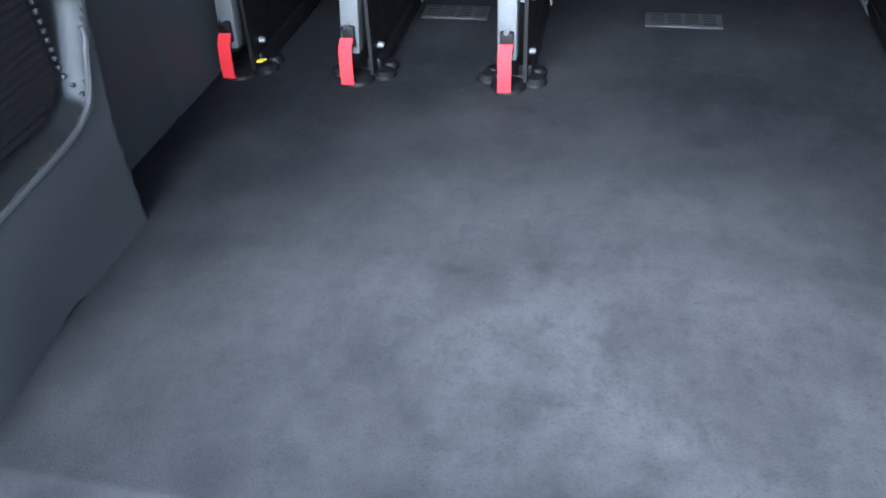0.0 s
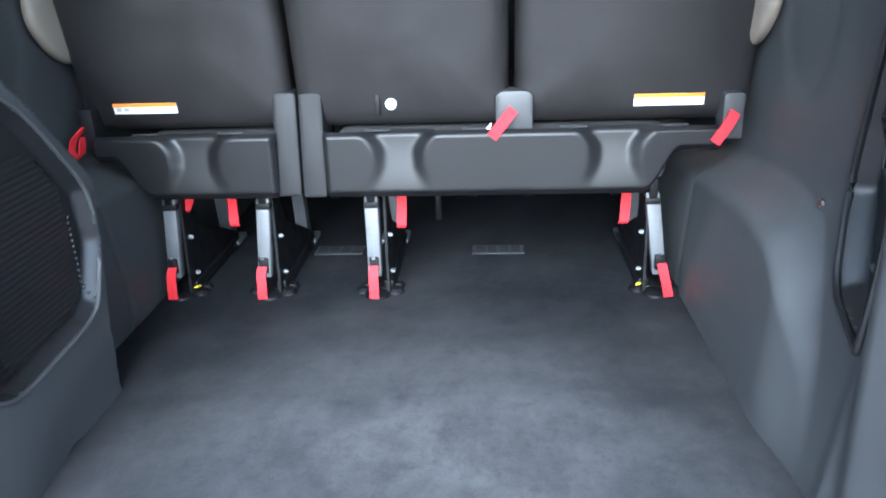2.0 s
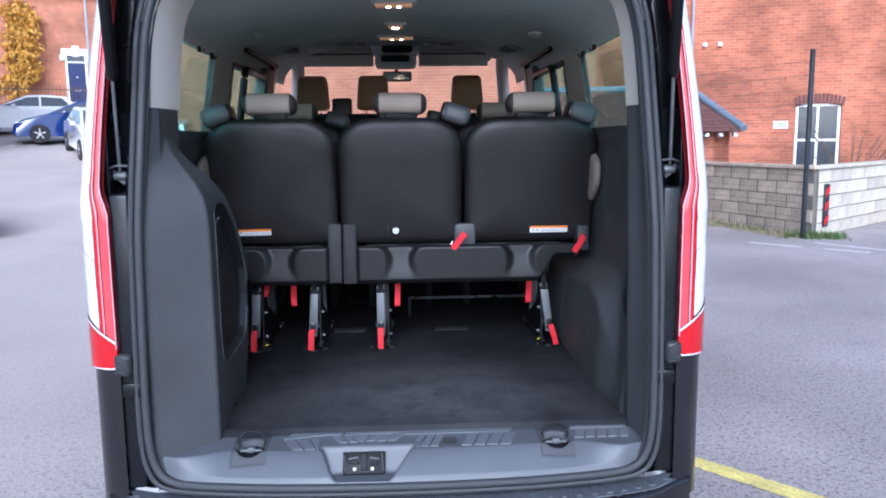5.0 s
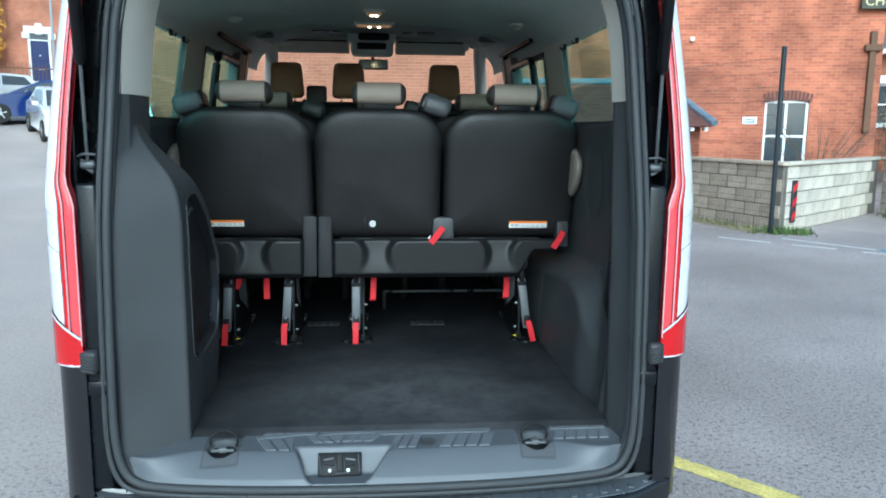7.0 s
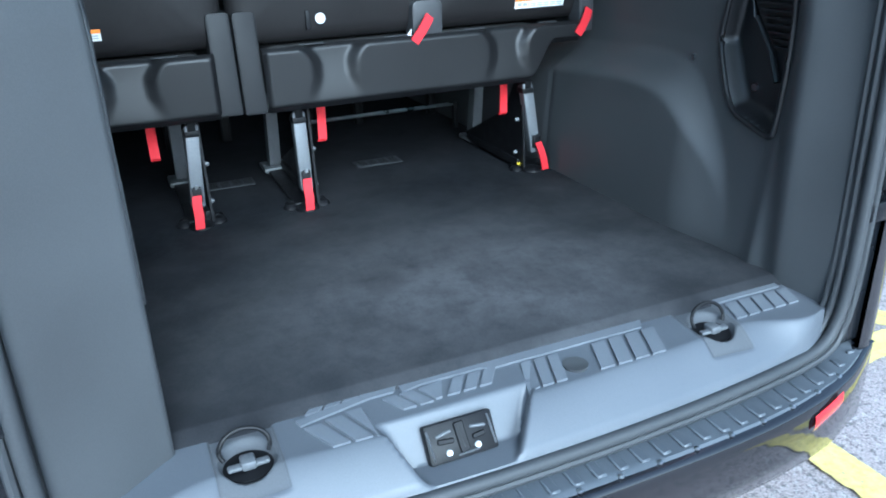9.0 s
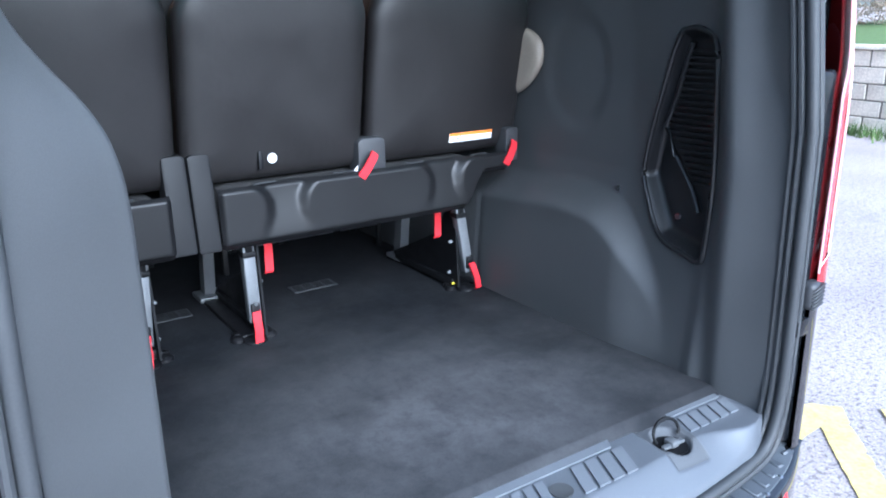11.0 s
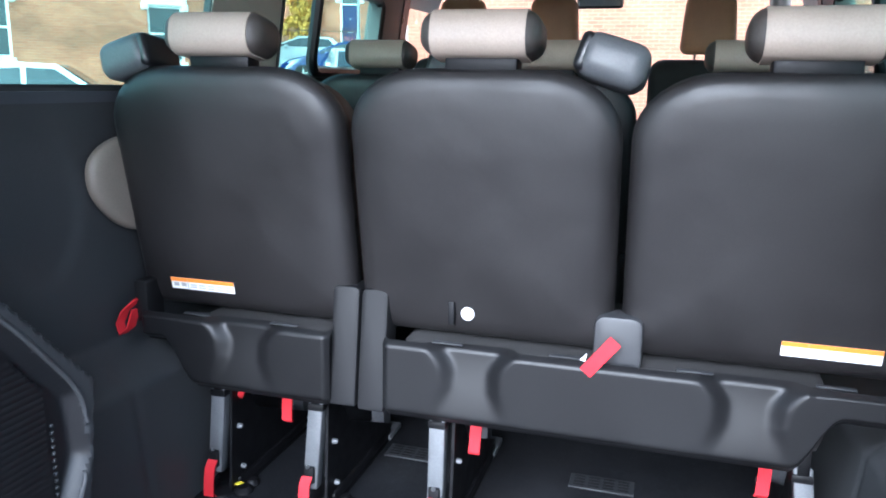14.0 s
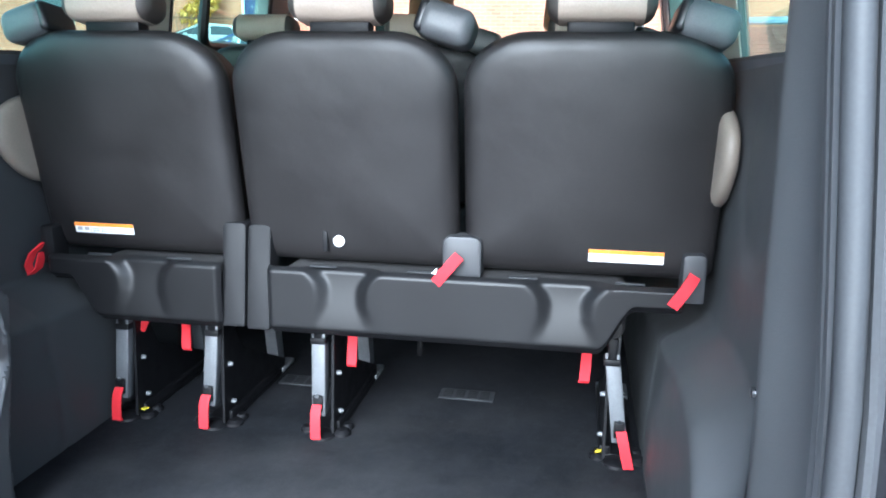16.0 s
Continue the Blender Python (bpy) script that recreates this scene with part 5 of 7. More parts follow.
def foot_strap(x, parent, kink):
    pull([(x, 1.148, 0.665), (x - 0.002 + kink * 0.3, 1.140, 0.645), (x + kink * 0.6, 1.133, 0.61), (x + kink, 1.135, 0.572), (x + kink, 1.143, 0.570)], (1, 0.1 + kink * 4, 0), parent)


def hinge_cover(x0, x1, z0, z1, parent, mtl=COVER, y0=1.088, tilt=0.0):
    bm = B()
    w = x1 - x0
    rings = [[bm.verts.new((x, y0 + d + tilt * (z - z0), z)) for x, z in shell_outline((x0 + x1) / 2, w - 2 * k, w - 2 * k, z0 + k, z1 - k, w * 0.24 - k * 0.5, 0.006, 6)] for k, d in ((0.0055, 0.0), (0.0015, 0.0015), (0.0, 0.005), (0.0, 0.06))]
    for a, b in zip(rings, rings[1:]):
        for i in range(len(a)):
            bm.faces.new((a[i], a[(i + 1) % len(a)], b[(i + 1) % len(a)], b[i]))
    bm.faces.new(rings[0]), bm.faces.new(rings[-1])
    part("hinge_cover", bm, mtl, parent, "grey plastic hinge cover", angle=32)


def warning_label(x0, x1, z0, z1, parent):
    def sheet(name, a, b, c, d, m, off, par, lab=""):
        bm = B()
        rbox(bm, a, b, -0.001, 0.001, c, d, 0, 1)
        for v in bm.verts:
            v.co = lean((v.co.x, v.co.y - 0.0035 - off, v.co.z))
        return part(name, bm, m, par, lab)
    lab = sheet("warning_label", x0, x1, z0, z1, WHITE, 0.0, parent, "white and orange printed warning label")
    sheet("label_band", x0, x1, z1 - 0.0095, z1, ORANGE, 0.0015, lab)
    sheet("label_line", x0 + (x1 - x0) * 0.27, x0 + (x1 - x0) * 0.275, z0, z1, PRINT, 0.0022, lab)
    for i in range(2):
        a = x0 + 0.008 + i * 0.020
        sheet("print_bar", a, a + 0.013, z0 + 0.007, z0 + 0.016, PRINT, 0.0022, lab)
    for i in range(5):
        a = x0 + (x1 - x0) * 0.31 + i * 0.023
        for k in range(2):
            sheet("print_bar", a, a + 0.018, z0 + 0.005 + k * 0.006, z0 + 0.008 + k * 0.006, PRINT, 0.0022, lab)


# third row: a single and a double seat
single = thing("passenger_seat", (-0.57, 1.35, FLOOR_Z), "black single seat with beige headrest and red straps on carpet", "seat", "third row seats")
double = thing("double_passenger_seat", (0.28, 1.35, FLOOR_Z), "black double seat with beige headrests and red straps on carpet", "seat", "third row seats")
backrest(-0.570, 0.562, 0.560, single)
backrest(-0.003, 0.544, 0.546, double)
backrest(0.578, 0.588, 0.586, double)
headrest(-0.563, single)
headrest(0.0, double)
headrest(0.580, double)
bolster(-0.792, -1, single)
bolster(0.243, 1, double)
bolster(0.800, 1, double)
base_cover(-0.815, -0.330, [-0.545], 0.105, 0.0, single)
base_cover(-0.205, 0.800, [-0.011, 0.534], 0.0, 0.11, double)
hinge_cover(-0.336, -0.273, 0.890, 1.156, single, HINGE, 1.086, 0.13)
hinge_cover(-0.268, -0.206, 0.886, 1.154, double, HINGE, 1.086, 0.13)
hinge_cover(0.236, 0.330, 1.050, 1.150, double, COVER, 1.104)
hinge_cover(0.795, 0.847, 1.02, 1.135, double, COVER, 1.096)
hinge_cover(-0.835, -0.80, 1.03, 1.13, single, SEATBASE)
leg(-0.684, single, 0.055, 1, 1)
leg(-0.421, single, 0.065, 0, 1)
leg(-0.106, double, 0.0, 0, 1)
leg(0.681, double, -0.13, -1, -1)
foot_strap(-0.684, single, -0.008)
foot_strap(-0.424, single, -0.006)
foot_strap(-0.106, double, -0.003)
foot_strap(0.686, double, 0.022)
for x, s, b, drop in ((-0.633, single, -0.012, 0.03), (-0.511, single, 0.0, 0.075), (-0.026, double, -0.004, 0.085), (0.594, double, -0.004, 0.08)):
    pull([(x, 1.225, 0.90), (x, 1.222, 0.845), (x + b, 1.215, 0.845 - drop), (x + b * 1.5, 1.222, 0.838 - drop)], (1, 0, 0), s)
pull([(0.280, 1.083, 1.108), (0.269, 1.074, 1.096), (0.246, 1.068, 1.068), (0.226, 1.072, 1.042)], (0.77, 0, -0.64), double, 0.027)
pull([(0.820, 1.084, 1.090), (0.810, 1.074, 1.074), (0.792, 1.068, 1.046), (0.774, 1.070, 1.018)], (0.85, 0, -0.53), double, 0.027)
pull([(-0.826, 1.09, 1.085), (-0.846, 1.066, 1.060), (-0.856, 1.058, 1.03), (-0.848, 1.056, 1.006), (-0.836, 1.07, 1.02), (-0.832, 1.085, 1.06)], (0.2, 0.9, 0), single, 0.022)
warning_label(-0.756, -0.588, 1.109, 1.137, single)
warning_label(0.582, 0.754, 1.102, 1.132, double)
# child-seat anchor slot and disc in the middle back
bm = B()
rbox(bm, -0.071, -0.057, 1.117, 1.128, 1.093, 1.145, 0.003)
part("anchor_slot", bm, BLACKSTEEL, double, "black anchor slot")
bm = B()
spin(bm, [(0.0145, -0.004), (0.0145, 0.0), (0.013, 0.002)], (-0.029, 1.125, 1.121), "y", 20)
disc = part("anchor_disc", bm, DISC, double, "round pale grey anchor disc")
bm = B()
prism(bm, [(-0.005, 0.0), (0.005, 0.0), (0.0, 0.009)], "y", 1.1195, 1.121)
for v in bm.verts:
    v.co += Vector((-0.029, 0, 1.117))
part("disc_mark", bm, PRINT, disc)
bm = B()
prism(bm, [(0.212, 1.060), (0.223, 1.058), (0.226, 1.075)], "y", 1.09, 1.094)
part("paper_tab", bm, WHITE, double, "torn white label corner")
# scuffs on the seat base
bm = B()
for x0, x1, z in ((-0.022, 0.002, 0.966), (-0.002, 0.012, 0.969), (-0.026, -0.018, 0.963)):
    rbox(bm, x0, x1, 1.1115, 1.1135, z, z + 0.003, 0)
part("scuff", bm, WHITE, double, "pale scuff marks")

# vent plates in the carpet
for x0, x1, y0, y1 in ((0.160, 0.329, 1.488, 1.562), (-0.361, -0.200, 1.494, 1.568)):
    vent = thing("floor_vent", ((x0 + x1) / 2, (y0 + y1) / 2, FLOOR_Z), "grey slotted plastic vent plate set in the carpet", "vent", "floor vents")
    bm = B()
    rbox(bm, x0, x1, y0, y1, FLOOR_Z, FLOOR_Z + 0.005, 0.002, 1)
    part("vent_plate", bm, VENT, vent)
    for i in range(4):
        for k in range(4):
            a, b = x0 + 0.012 + i * 0.038, y0 + 0.010 + k * 0.015
            bm = B()
            rbox(bm, a, a + 0.029, b, b + 0.007, FLOOR_Z + 0.0045, FLOOR_Z + 0.0062, 0)
            part("vent_slot", bm, BLACKSTEEL, vent)

# second row, same build without the rear details
row2 = thing("passenger_seat", (-0.57, 2.30, FLOOR_Z), "dark second row seat with beige headrest", "seat", "second row seats")


def plain_seat(parent, xc, bs, hm=BEIGE):
    backrest(xc, 0.53, 0.53, parent)
    headrest(xc, parent, hm)
    if bs:
        bolster(xc + bs * 0.225, bs, parent)
    bm = B()
    rbox(bm, xc - 0.25, xc + 0.25, 1.12, 1.62, 0.86, 1.05, 0.05, 3)
    part("seat_cushion", bm, SEATCLOTH, parent, "dark seat cushion")
    for x in (xc - 0.17, xc + 0.17):
        for y in (1.17, 1.56):
            bm = B()
            rbox(bm, x - 0.018, x + 0.018, y - 0.02, y + 0.02, FLOOR_Z, 0.88, 0.005)
            part("leg", bm, BLACKSTEEL, parent)


row2.location = (0, 1.35, FLOOR_Z)
plain_seat(row2, 0.0, 1)
for x in (-0.578, 0.54):
    copy_thing(row2, pose(x, 1.35 + 0.95, FLOOR_Z))
row2.location = (-0.02, 1.35 + 0.95, FLOOR_Z)
# silver cross rail on the floor under the second row
rail = thing("cross_rail", (0.36, 1.84, FLOOR_Z), "thin bright steel cross rail under the second row", "rail")
bm = B()
tube(bm, [(0.03, 1.84, 0.66), (0.70, 1.84, 0.66)], 0.007, 8)
part("rail_bar", bm, CHROME, rail)
for x in (0.03, 0.70):
    bm = B()
    rbox(bm, x - 0.01, x + 0.01, 1.83, 1.85, FLOOR_Z, 0.665, 0.002)
    part("rail_foot", bm, BLACKSTEEL, rail)


def front_seat(xc):
    st = thing("front_seat", (xc, 3.3, FLOOR_Z), "front seat with brown leather headrest", "seat", "front seats")
    bm = B()
    rbox(bm, xc - 0.235, xc + 0.235, 3.12, 3.27, 1.02, 1.715, 0.06, 4, Matrix.Rotation(radians(8), 3, "X"))
    part("backrest", bm, SEATCLOTH, st, "dark front seat back")
    bm = B()
    rbox(bm, xc - 0.24, xc + 0.24, 3.2, 3.72, 0.86, 1.04, 0.05, 3)
    part("seat_cushion", bm, SEATCLOTH, st)
    bm = B()
    rbox(bm, xc - 0.22, xc + 0.22, 3.24, 3.68, FLOOR_Z, 0.88, 0.02)
    part("seat_box", bm, TRIM, st)
    bm = B()
    vs = rbox(bm, xc - 0.112, xc + 0.112, 3.10, 3.21, 1.735, 1.972, 0.035, 4)
    for v in vs:
        k = (v.co.z - 1.735) / 0.237
        v.co.x = xc + (v.co.x - xc) * (1.04 - 0.16 * k)
    hr = part("headrest", bm, BROWN, st, "brown leather headrest")
    for s in (-0.05, 0.05):
        bm = B()
        tube(bm, [(xc + s, 3.17, 1.69), (xc + s, 3.155, 1.76)], 0.006, 6)
        part("headrest_post", bm, CHROME, hr)


for x in (-0.613, -0.195, 0.462):
    front_seat(x)

# dark box behind the gap between the front headrests
bm = B()
rbox(bm, -0.487, -0.348, 3.16, 3.26, 1.56, 1.822, 0.02, 3)
part("cab_bulkhead_box", bm, TRIM2, van, "dark box behind the front seats")


# ---- outside: ground, walls, buildings, cars, trees ----
def ground_z(x, y):
    u = -0.41 * x + 0.91 * y
    k = max(0.0, u - 10.0)
    return min(0.105 * k * k / (k + 4), 0.105 * k) if k < 60 else 0.105 * 60 * 60 / 64


def spaced(lo, hi):
    a = [lo, lo * 0.5, lo * 0.25, -60, -45, -35]
    return sorted(set(a + steps(-30, 30, 60) + [35, 45, 60, hi * 0.25, hi * 0.5, hi]))


bm = B()
grid(bm, lambda x, y: (x, y, ground_z(x, y)), spaced(-900, 900), spaced(-900, 900))
tagged(part("ground", bm, ASPHALT, None, angle=80), "grey weathered asphalt car park", "ground", kind="structure")


def painted(name, quads, m, label, lift=0.0):
    bm = B()
    for q in quads:
        lo = [bm.verts.new((x, y, ground_z(x, y) + 0.004 + lift)) for x, y in q]
        bm.faces.new(lo)
    tagged(part(name, bm, m), label, "road marking", kind="structure")


def line(x0, y0, x1, y1, w):
    d = Vector((x1 - x0, y1 - y0)).normalized()
    n = Vector((-d.y, d.x)) * w / 2
    return [(x0 + n.x, y0 + n.y), (x1 + n.x, y1 + n.y), (x1 - n.x, y1 - n.y), (x0 - n.x, y0 - n.y)]


def worn_line(x0, y0, x1, y1, w, seed):
    """A hand-width paint line with frayed edges, as short quads end to end."""
    rnd = random.Random(seed)
    a, b = Vector((x0, y0)), Vector((x1, y1))
    d = (b - a).normalized()
    n = Vector((-d.y, d.x))
    count = max(8, int((b - a).length / 0.022))
    edge = []
    for i in range(count + 1):
        p = a.lerp(b, i / count)
        chip = [0.012 if rnd.random() < 0.07 else 0.0 for _ in range(2)]
        edge.append((p + n * (w / 2 - chip[0] + rnd.uniform(-0.004, 0.002)), p - n * (w / 2 - chip[1] + rnd.uniform(-0.004, 0.002))))
    return [[tuple(p[0]), tuple(q[0]), tuple(q[1]), tuple(p[1])] for p, q in zip(edge, edge[1:])]


for i, (xa, ya, xb, yb) in enumerate(((0.95, 1.55, 1.93, 0.40), (1.90, 0.46, 1.10, -0.34), (0.90, 0.40, 1.82, 0.46), (0.985, 0.34, 0.975, -0.55), (2.03, 0.30, 2.9, -0.6))):
    painted("yellow_line", worn_line(xa, ya, xb, yb, 0.118, i), YELLOW, "worn yellow bay line on the asphalt", 0.0015 * i)
painted("white_line", [line(5.0, 8.45, 5.5, 7.9, 0.08), line(5.7, 7.7, 6.1, 7.3, 0.08), line(6.3, 7.05, 7.0, 6.4, 0.08), line(5.9, 8.3, 6.6, 7.2, 0.07)], ROADWHITE, "broken white bay lines on the asphalt")
painted("blue_mark", [line(6.6, 7.0, 7.4, 6.9, 0.5)], ROADBLUE, "faded blue bay marking on the asphalt")

# leafy weeds at the wall foot
def tuft(name, x0, y0, x1, y1, count, m, label, h=0.12, spread=0.16):
    rnd = random.Random(int(x0 * 100 + y0 * 10))
    bm = B()
    for i in range(count):
        t = rnd.random()
        x, y = x0 + (x1 - x0) * t + rnd.gauss(0, spread), y0 + (y1 - y0) * t + rnd.gauss(0, spread)
        hh, a, w = h * rnd.uniform(0.3, 1), rnd.uniform(0, 6.28), 0.012
        z = ground_z(x, y)
        c, s = math.cos(a), math.sin(a)
        p = [bm.verts.new(v) for v in ((x - c * w, y - s * w, z), (x + c * w, y + s * w, z), (x + c * w * 0.2 + s * hh * 0.5, y + s * w * 0.2 - c * hh * 0.5, z + hh))]
        bm.faces.new(p)
    tagged(part(name, bm, m, flat=True), label, "weeds", kind="stuff")


# block walls: every block a part
BW, BH, BD = 0.44, 0.205, 0.10


def block_mesh(w):
    bm = B()
    rbox(bm, -w / 2, w / 2, -BD / 2, BD / 2, -0.0975, 0.0975, 0.012, 1)
    for fc in bm.faces:
        fc.smooth = False
    bmesh.ops.recalc_face_normals(bm, faces=bm.faces)
    me = bpy.data.meshes.new("block")
    bm.to_mesh(me)
    bm.free()
    return me


BLOCK, BLOCK_DARK = block_mesh(0.422), block_mesh(0.422)
BLOCK.materials.append(BLOCKS)
BLOCK_DARK.materials.append(BLOCKS2)


def block_wall(x0, y0, x1, y1, me, cap, rows=5, label="pale concrete block boundary wall with a stone coping"):
    length = math.hypot(x1 - x0, y1 - y0)
    ang = math.atan2(y1 - y0, x1 - x0)
    wall = thing("boundary_wall", ((x0 + x1) / 2, (y0 + y1) / 2, 0), label, "wall", kind="structure")
    turn = Matrix.Rotation(ang, 4, "Z")
    rnd = random.Random(5)
    bm = B()
    rbox(bm, 0.0, length, -BD / 2 + 0.012, BD / 2 - 0.012, -0.1, rows * BH, 0)
    bm.transform(Matrix.Translation((x0, y0, 0)) @ turn)
    part("wall_core", bm, MORTAR, wall)
    n = int(length / BW)
    for r in range(rows):
        for i in range(n + (r % 2)):
            u = (i + 0.5 - 0.5 * (r % 2)) * BW
            u = min(max(u, 0.22), length - 0.22)
            ob = new("block", me)
            p = Matrix.Translation((x0, y0, 0)) @ turn @ Vector((u, rnd.uniform(-0.004, 0.004), 0.10 + r * BH))
            hang(ob, wall)
            ob.matrix_basis = Matrix.Translation(p) @ turn
    bm = B()
    rbox(bm, -0.04, length + 0.04, -0.09, 0.09, rows * BH, rows * BH + 0.06, 0.015, 2)
    bm.transform(Matrix.Translation((x0, y0, 0)) @ turn)
    part("coping", bm, cap, wall, "weathered stone coping")
    return wall


def facade(parent, name, x0, y0, x1, y1, z0, z1, m, holes=(), thick=0.3):
    """A brick face with real openings; UV in metres along and up."""
    L = math.hypot(x1 - x0, y1 - y0)
    us = sorted({0.0, L, *[h[0] for h in holes], *[h[1] for h in holes]})
    vs = sorted({z0, z1, *[h[2] for h in holes], *[h[3] for h in holes]})
    d = Vector(((x1 - x0) / L, (y1 - y0) / L, 0))
    nrm = Vector((d.y, -d.x, 0))
    bm = B()
    uvl = bm.loops.layers.uv.new("UVMap")

    def at(u, z, k=0.0):
        p = Vector((x0, y0, 0)) + d * u - nrm * k
        return (p.x, p.y, z)

    def quad(pts, uvs):
        fc = bm.faces.new([bm.verts.new(p) for p in pts])
        for lp, t in zip(fc.loops, uvs):
            lp[uvl].uv = t
    for a, b in zip(us, us[1:]):
        for c, e in zip(vs, vs[1:]):
            if any(h[0] <= (a + b) / 2 <= h[1] and h[2] <= (c + e) / 2 <= h[3] for h in holes):
                continue
            quad([at(a, c), at(b, c), at(b, e), at(a, e)], [(a, c), (b, c), (b, e), (a, e)])
    for a, b, c, e in holes:
        k = 0.16
        quad([at(a, c), at(a, e), at(a, e, k), at(a, c, k)], [(0, c), (0, e), (k, e), (k, c)])
        quad([at(b, c), at(b, e), at(b, e, k), at(b, c, k)], [(0, c), (0, e), (k, e), (k, c)])
        quad([at(a, e), at(b, e), at(b, e, k), at(a, e, k)], [(a, 0), (b, 0), (b, k), (a, k)])
        quad([at(a, c), at(b, c), at(b, c, k), at(a, c, k)], [(a, 0), (b, 0), (b, k), (a, k)])
    for a in (0.0, L):
        quad([at(a, z0), at(a, z1), at(a, z1, thick), at(a, z0, thick)], [(0, z0), (0, z1), (thick, z1), (thick, z0)])
    me = bpy.data.meshes.new(name)
    bm.to_mesh(me)
    bm.free()
    me.materials.append(m)
    wall = hang(new(name, me), parent)
    frame_m = Matrix.Translation((x0, y0, 0)) @ Matrix.Rotation(math.atan2(d.y, d.x), 4, "Z")
    return wall, frame_m


def local(bm, m):
    bm.transform(m)
    return bm


def window(parent, m, a, b, c, e, lintel, bars=(1, 1), pane=DARKGLASS):
    """A white window in an opening, with sill and lintel; m: the face's own frame."""
    bm = B()
    rings = []
    for x0, x1, z0, z1 in ((a, b, c, e), (a + 0.07, b - 0.07, c + 0.07, e - 0.07)):
        for y in (0.06, 0.12):
            rings.append([bm.verts.new(v) for v in ((x0, y, z0), (x1, y, z0), (x1, y, z1), (x0, y, z1))])
    for p, q in ((0, 1), (1, 3), (3, 2), (2, 0)):
        for i in range(4):
            bm.faces.new((rings[p][i], rings[p][(i + 1) % 4], rings[q][(i + 1) % 4], rings[q][i]))
    win = part("window", local(bm, m), WHITEPAINT, parent, "white framed window")
    for i in range(bars[0]):
        x = a + (b - a) * (i + 1) / (bars[0] + 1)
        bm = B()
        rbox(bm, x - 0.03, x + 0.03, 0.065, 0.115, c + 0.02, e - 0.02, 0.004, 1)
        part("glazing_bar", local(bm, m), WHITEPAINT, win)
    for i in range(bars[1]):
        z = c + (e - c) * (i + 1) / (bars[1] + 1)
        bm = B()
        rbox(bm, a + 0.02, b - 0.02, 0.067, 0.113, z - 0.03, z + 0.03, 0.004, 1)
        part("glazing_bar", local(bm, m), WHITEPAINT, win)
    bm = B()
    rbox(bm, a + 0.03, b - 0.03, 0.085, 0.095, c + 0.03, e - 0.03, 0)
    part("pane", local(bm, m), pane, win)
    if lintel is not None:
        bm = B()
        if lintel is BRICK:
            n = 13
            for i in range(n):
                t = (i + 0.5) / n * 2 - 1
                rbox(bm, (a + b) / 2 + t * (b - a) * 0.56 - 0.034, (a + b) / 2 + t * (b - a) * 0.56 + 0.034, -0.012, 0.05, e + 0.01 - 0.09 * t * t, e + 0.23 - 0.09 * t * t, 0.004, 1, Matrix.Rotation(radians(10 * t), 3, "Y"))
        else:
            rbox(bm, a - 0.12, b + 0.12, -0.05, 0.10, e, e + 0.28, 0.02, 1)
            rbox(bm, a - 0.16, a + 0.04, -0.055, 0.09, e - 0.14, e + 0.05, 0.02, 1)
            rbox(bm, b - 0.04, b + 0.16, -0.055, 0.09, e - 0.14, e + 0.05, 0.02, 1)
        part("lintel", local(bm, m), ROOFTILE if lintel is BRICK else WHITEPAINT, win)
    bm = B()
    rbox(bm, a - 0.08, b + 0.08, -0.07, 0.12, c - 0.10, c, 0.01, 1)
    part("sill", local(bm, m), WHITEPAINT if lintel is not BRICK else BLOCKS, win)


# the brick building ahead and to the side
hall = thing("brick_building", (3, 16, 0), "large red-orange brick building behind the boundary wall", "building")
HX0, HY0, HX1, HY1 = -5.0, 19.7, 12.0, 15.4
HL = math.hypot(HX1 - HX0, HY1 - HY0)
hw = (14.97, 16.0, 0.55, 2.30)
_, HM = facade(hall, "wall", HX0, HY0, HX1, HY1, -0.1, 9.0, BRICK, [hw])
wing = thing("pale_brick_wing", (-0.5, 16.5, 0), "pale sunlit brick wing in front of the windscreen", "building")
facade(wing, "wall", -5.5, 16.2, 4.6, 16.0, -0.1, 7.5, PALEBRICK)
facade(wing, "wall", 4.6, 16.0, 4.7, 17.0, -0.1, 7.5, PALEBRICK)
facade(wing, "wall", -5.4, 18.0, -5.5, 16.2, -0.1, 7.5, PALEBRICK)
bm = B()
rbox(bm, -5.6, 4.8, 15.9, 18.2, 7.5, 7.62, 0.02)
part("roof", bm, SLATE, wing)
window(hall, HM, *hw, BRICK, (1, 1))
facade(hall, "wall", HX1, HY1, HX1 + 3.4, HY1 + 9.5, -0.1, 9.0, BRICK)
facade(hall, "wall", HX0 + 2.5, HY0 + 9.0, HX0, HY0, -0.1, 9.0, BRICK)
bm = B()
prism(bm, [(0, 9.0), (HL, 9.0), (HL, 9.15), (0, 9.15)], "y", -0.3, 9.0)
part("roof", local(bm, HM), SLATE, hall, "grey slate roof")
for a, b in ((11.9, 12.36),):
    bm = B()
    rbox(bm, a, b, -0.06, 0.0, 0, 9.0, 0.01, 1)
    uvl = bm.loops.layers.uv.new("UVMap")
    for fc in bm.faces:
        for lp in fc.loops:
            lp[uvl].uv = (lp.vert.co.x, lp.vert.co.z)
    part("pilaster", local(bm, HM), BRICK, hall)
bm = B()
tube(bm, [(12.5, -0.06, 0.2), (12.5, -0.06, 8.9)], 0.035, 8)
part("downpipe", local(bm, HM), GREYPOLE, hall, "grey downpipe")
bm = B()
rbox(bm, 14.46, 14.80, -0.03, 0.0, 1.71, 1.89, 0.004, 1)
plate = part("wall_plate", local(bm, HM), WHITE, hall, "small white notice plate")
bm = B()
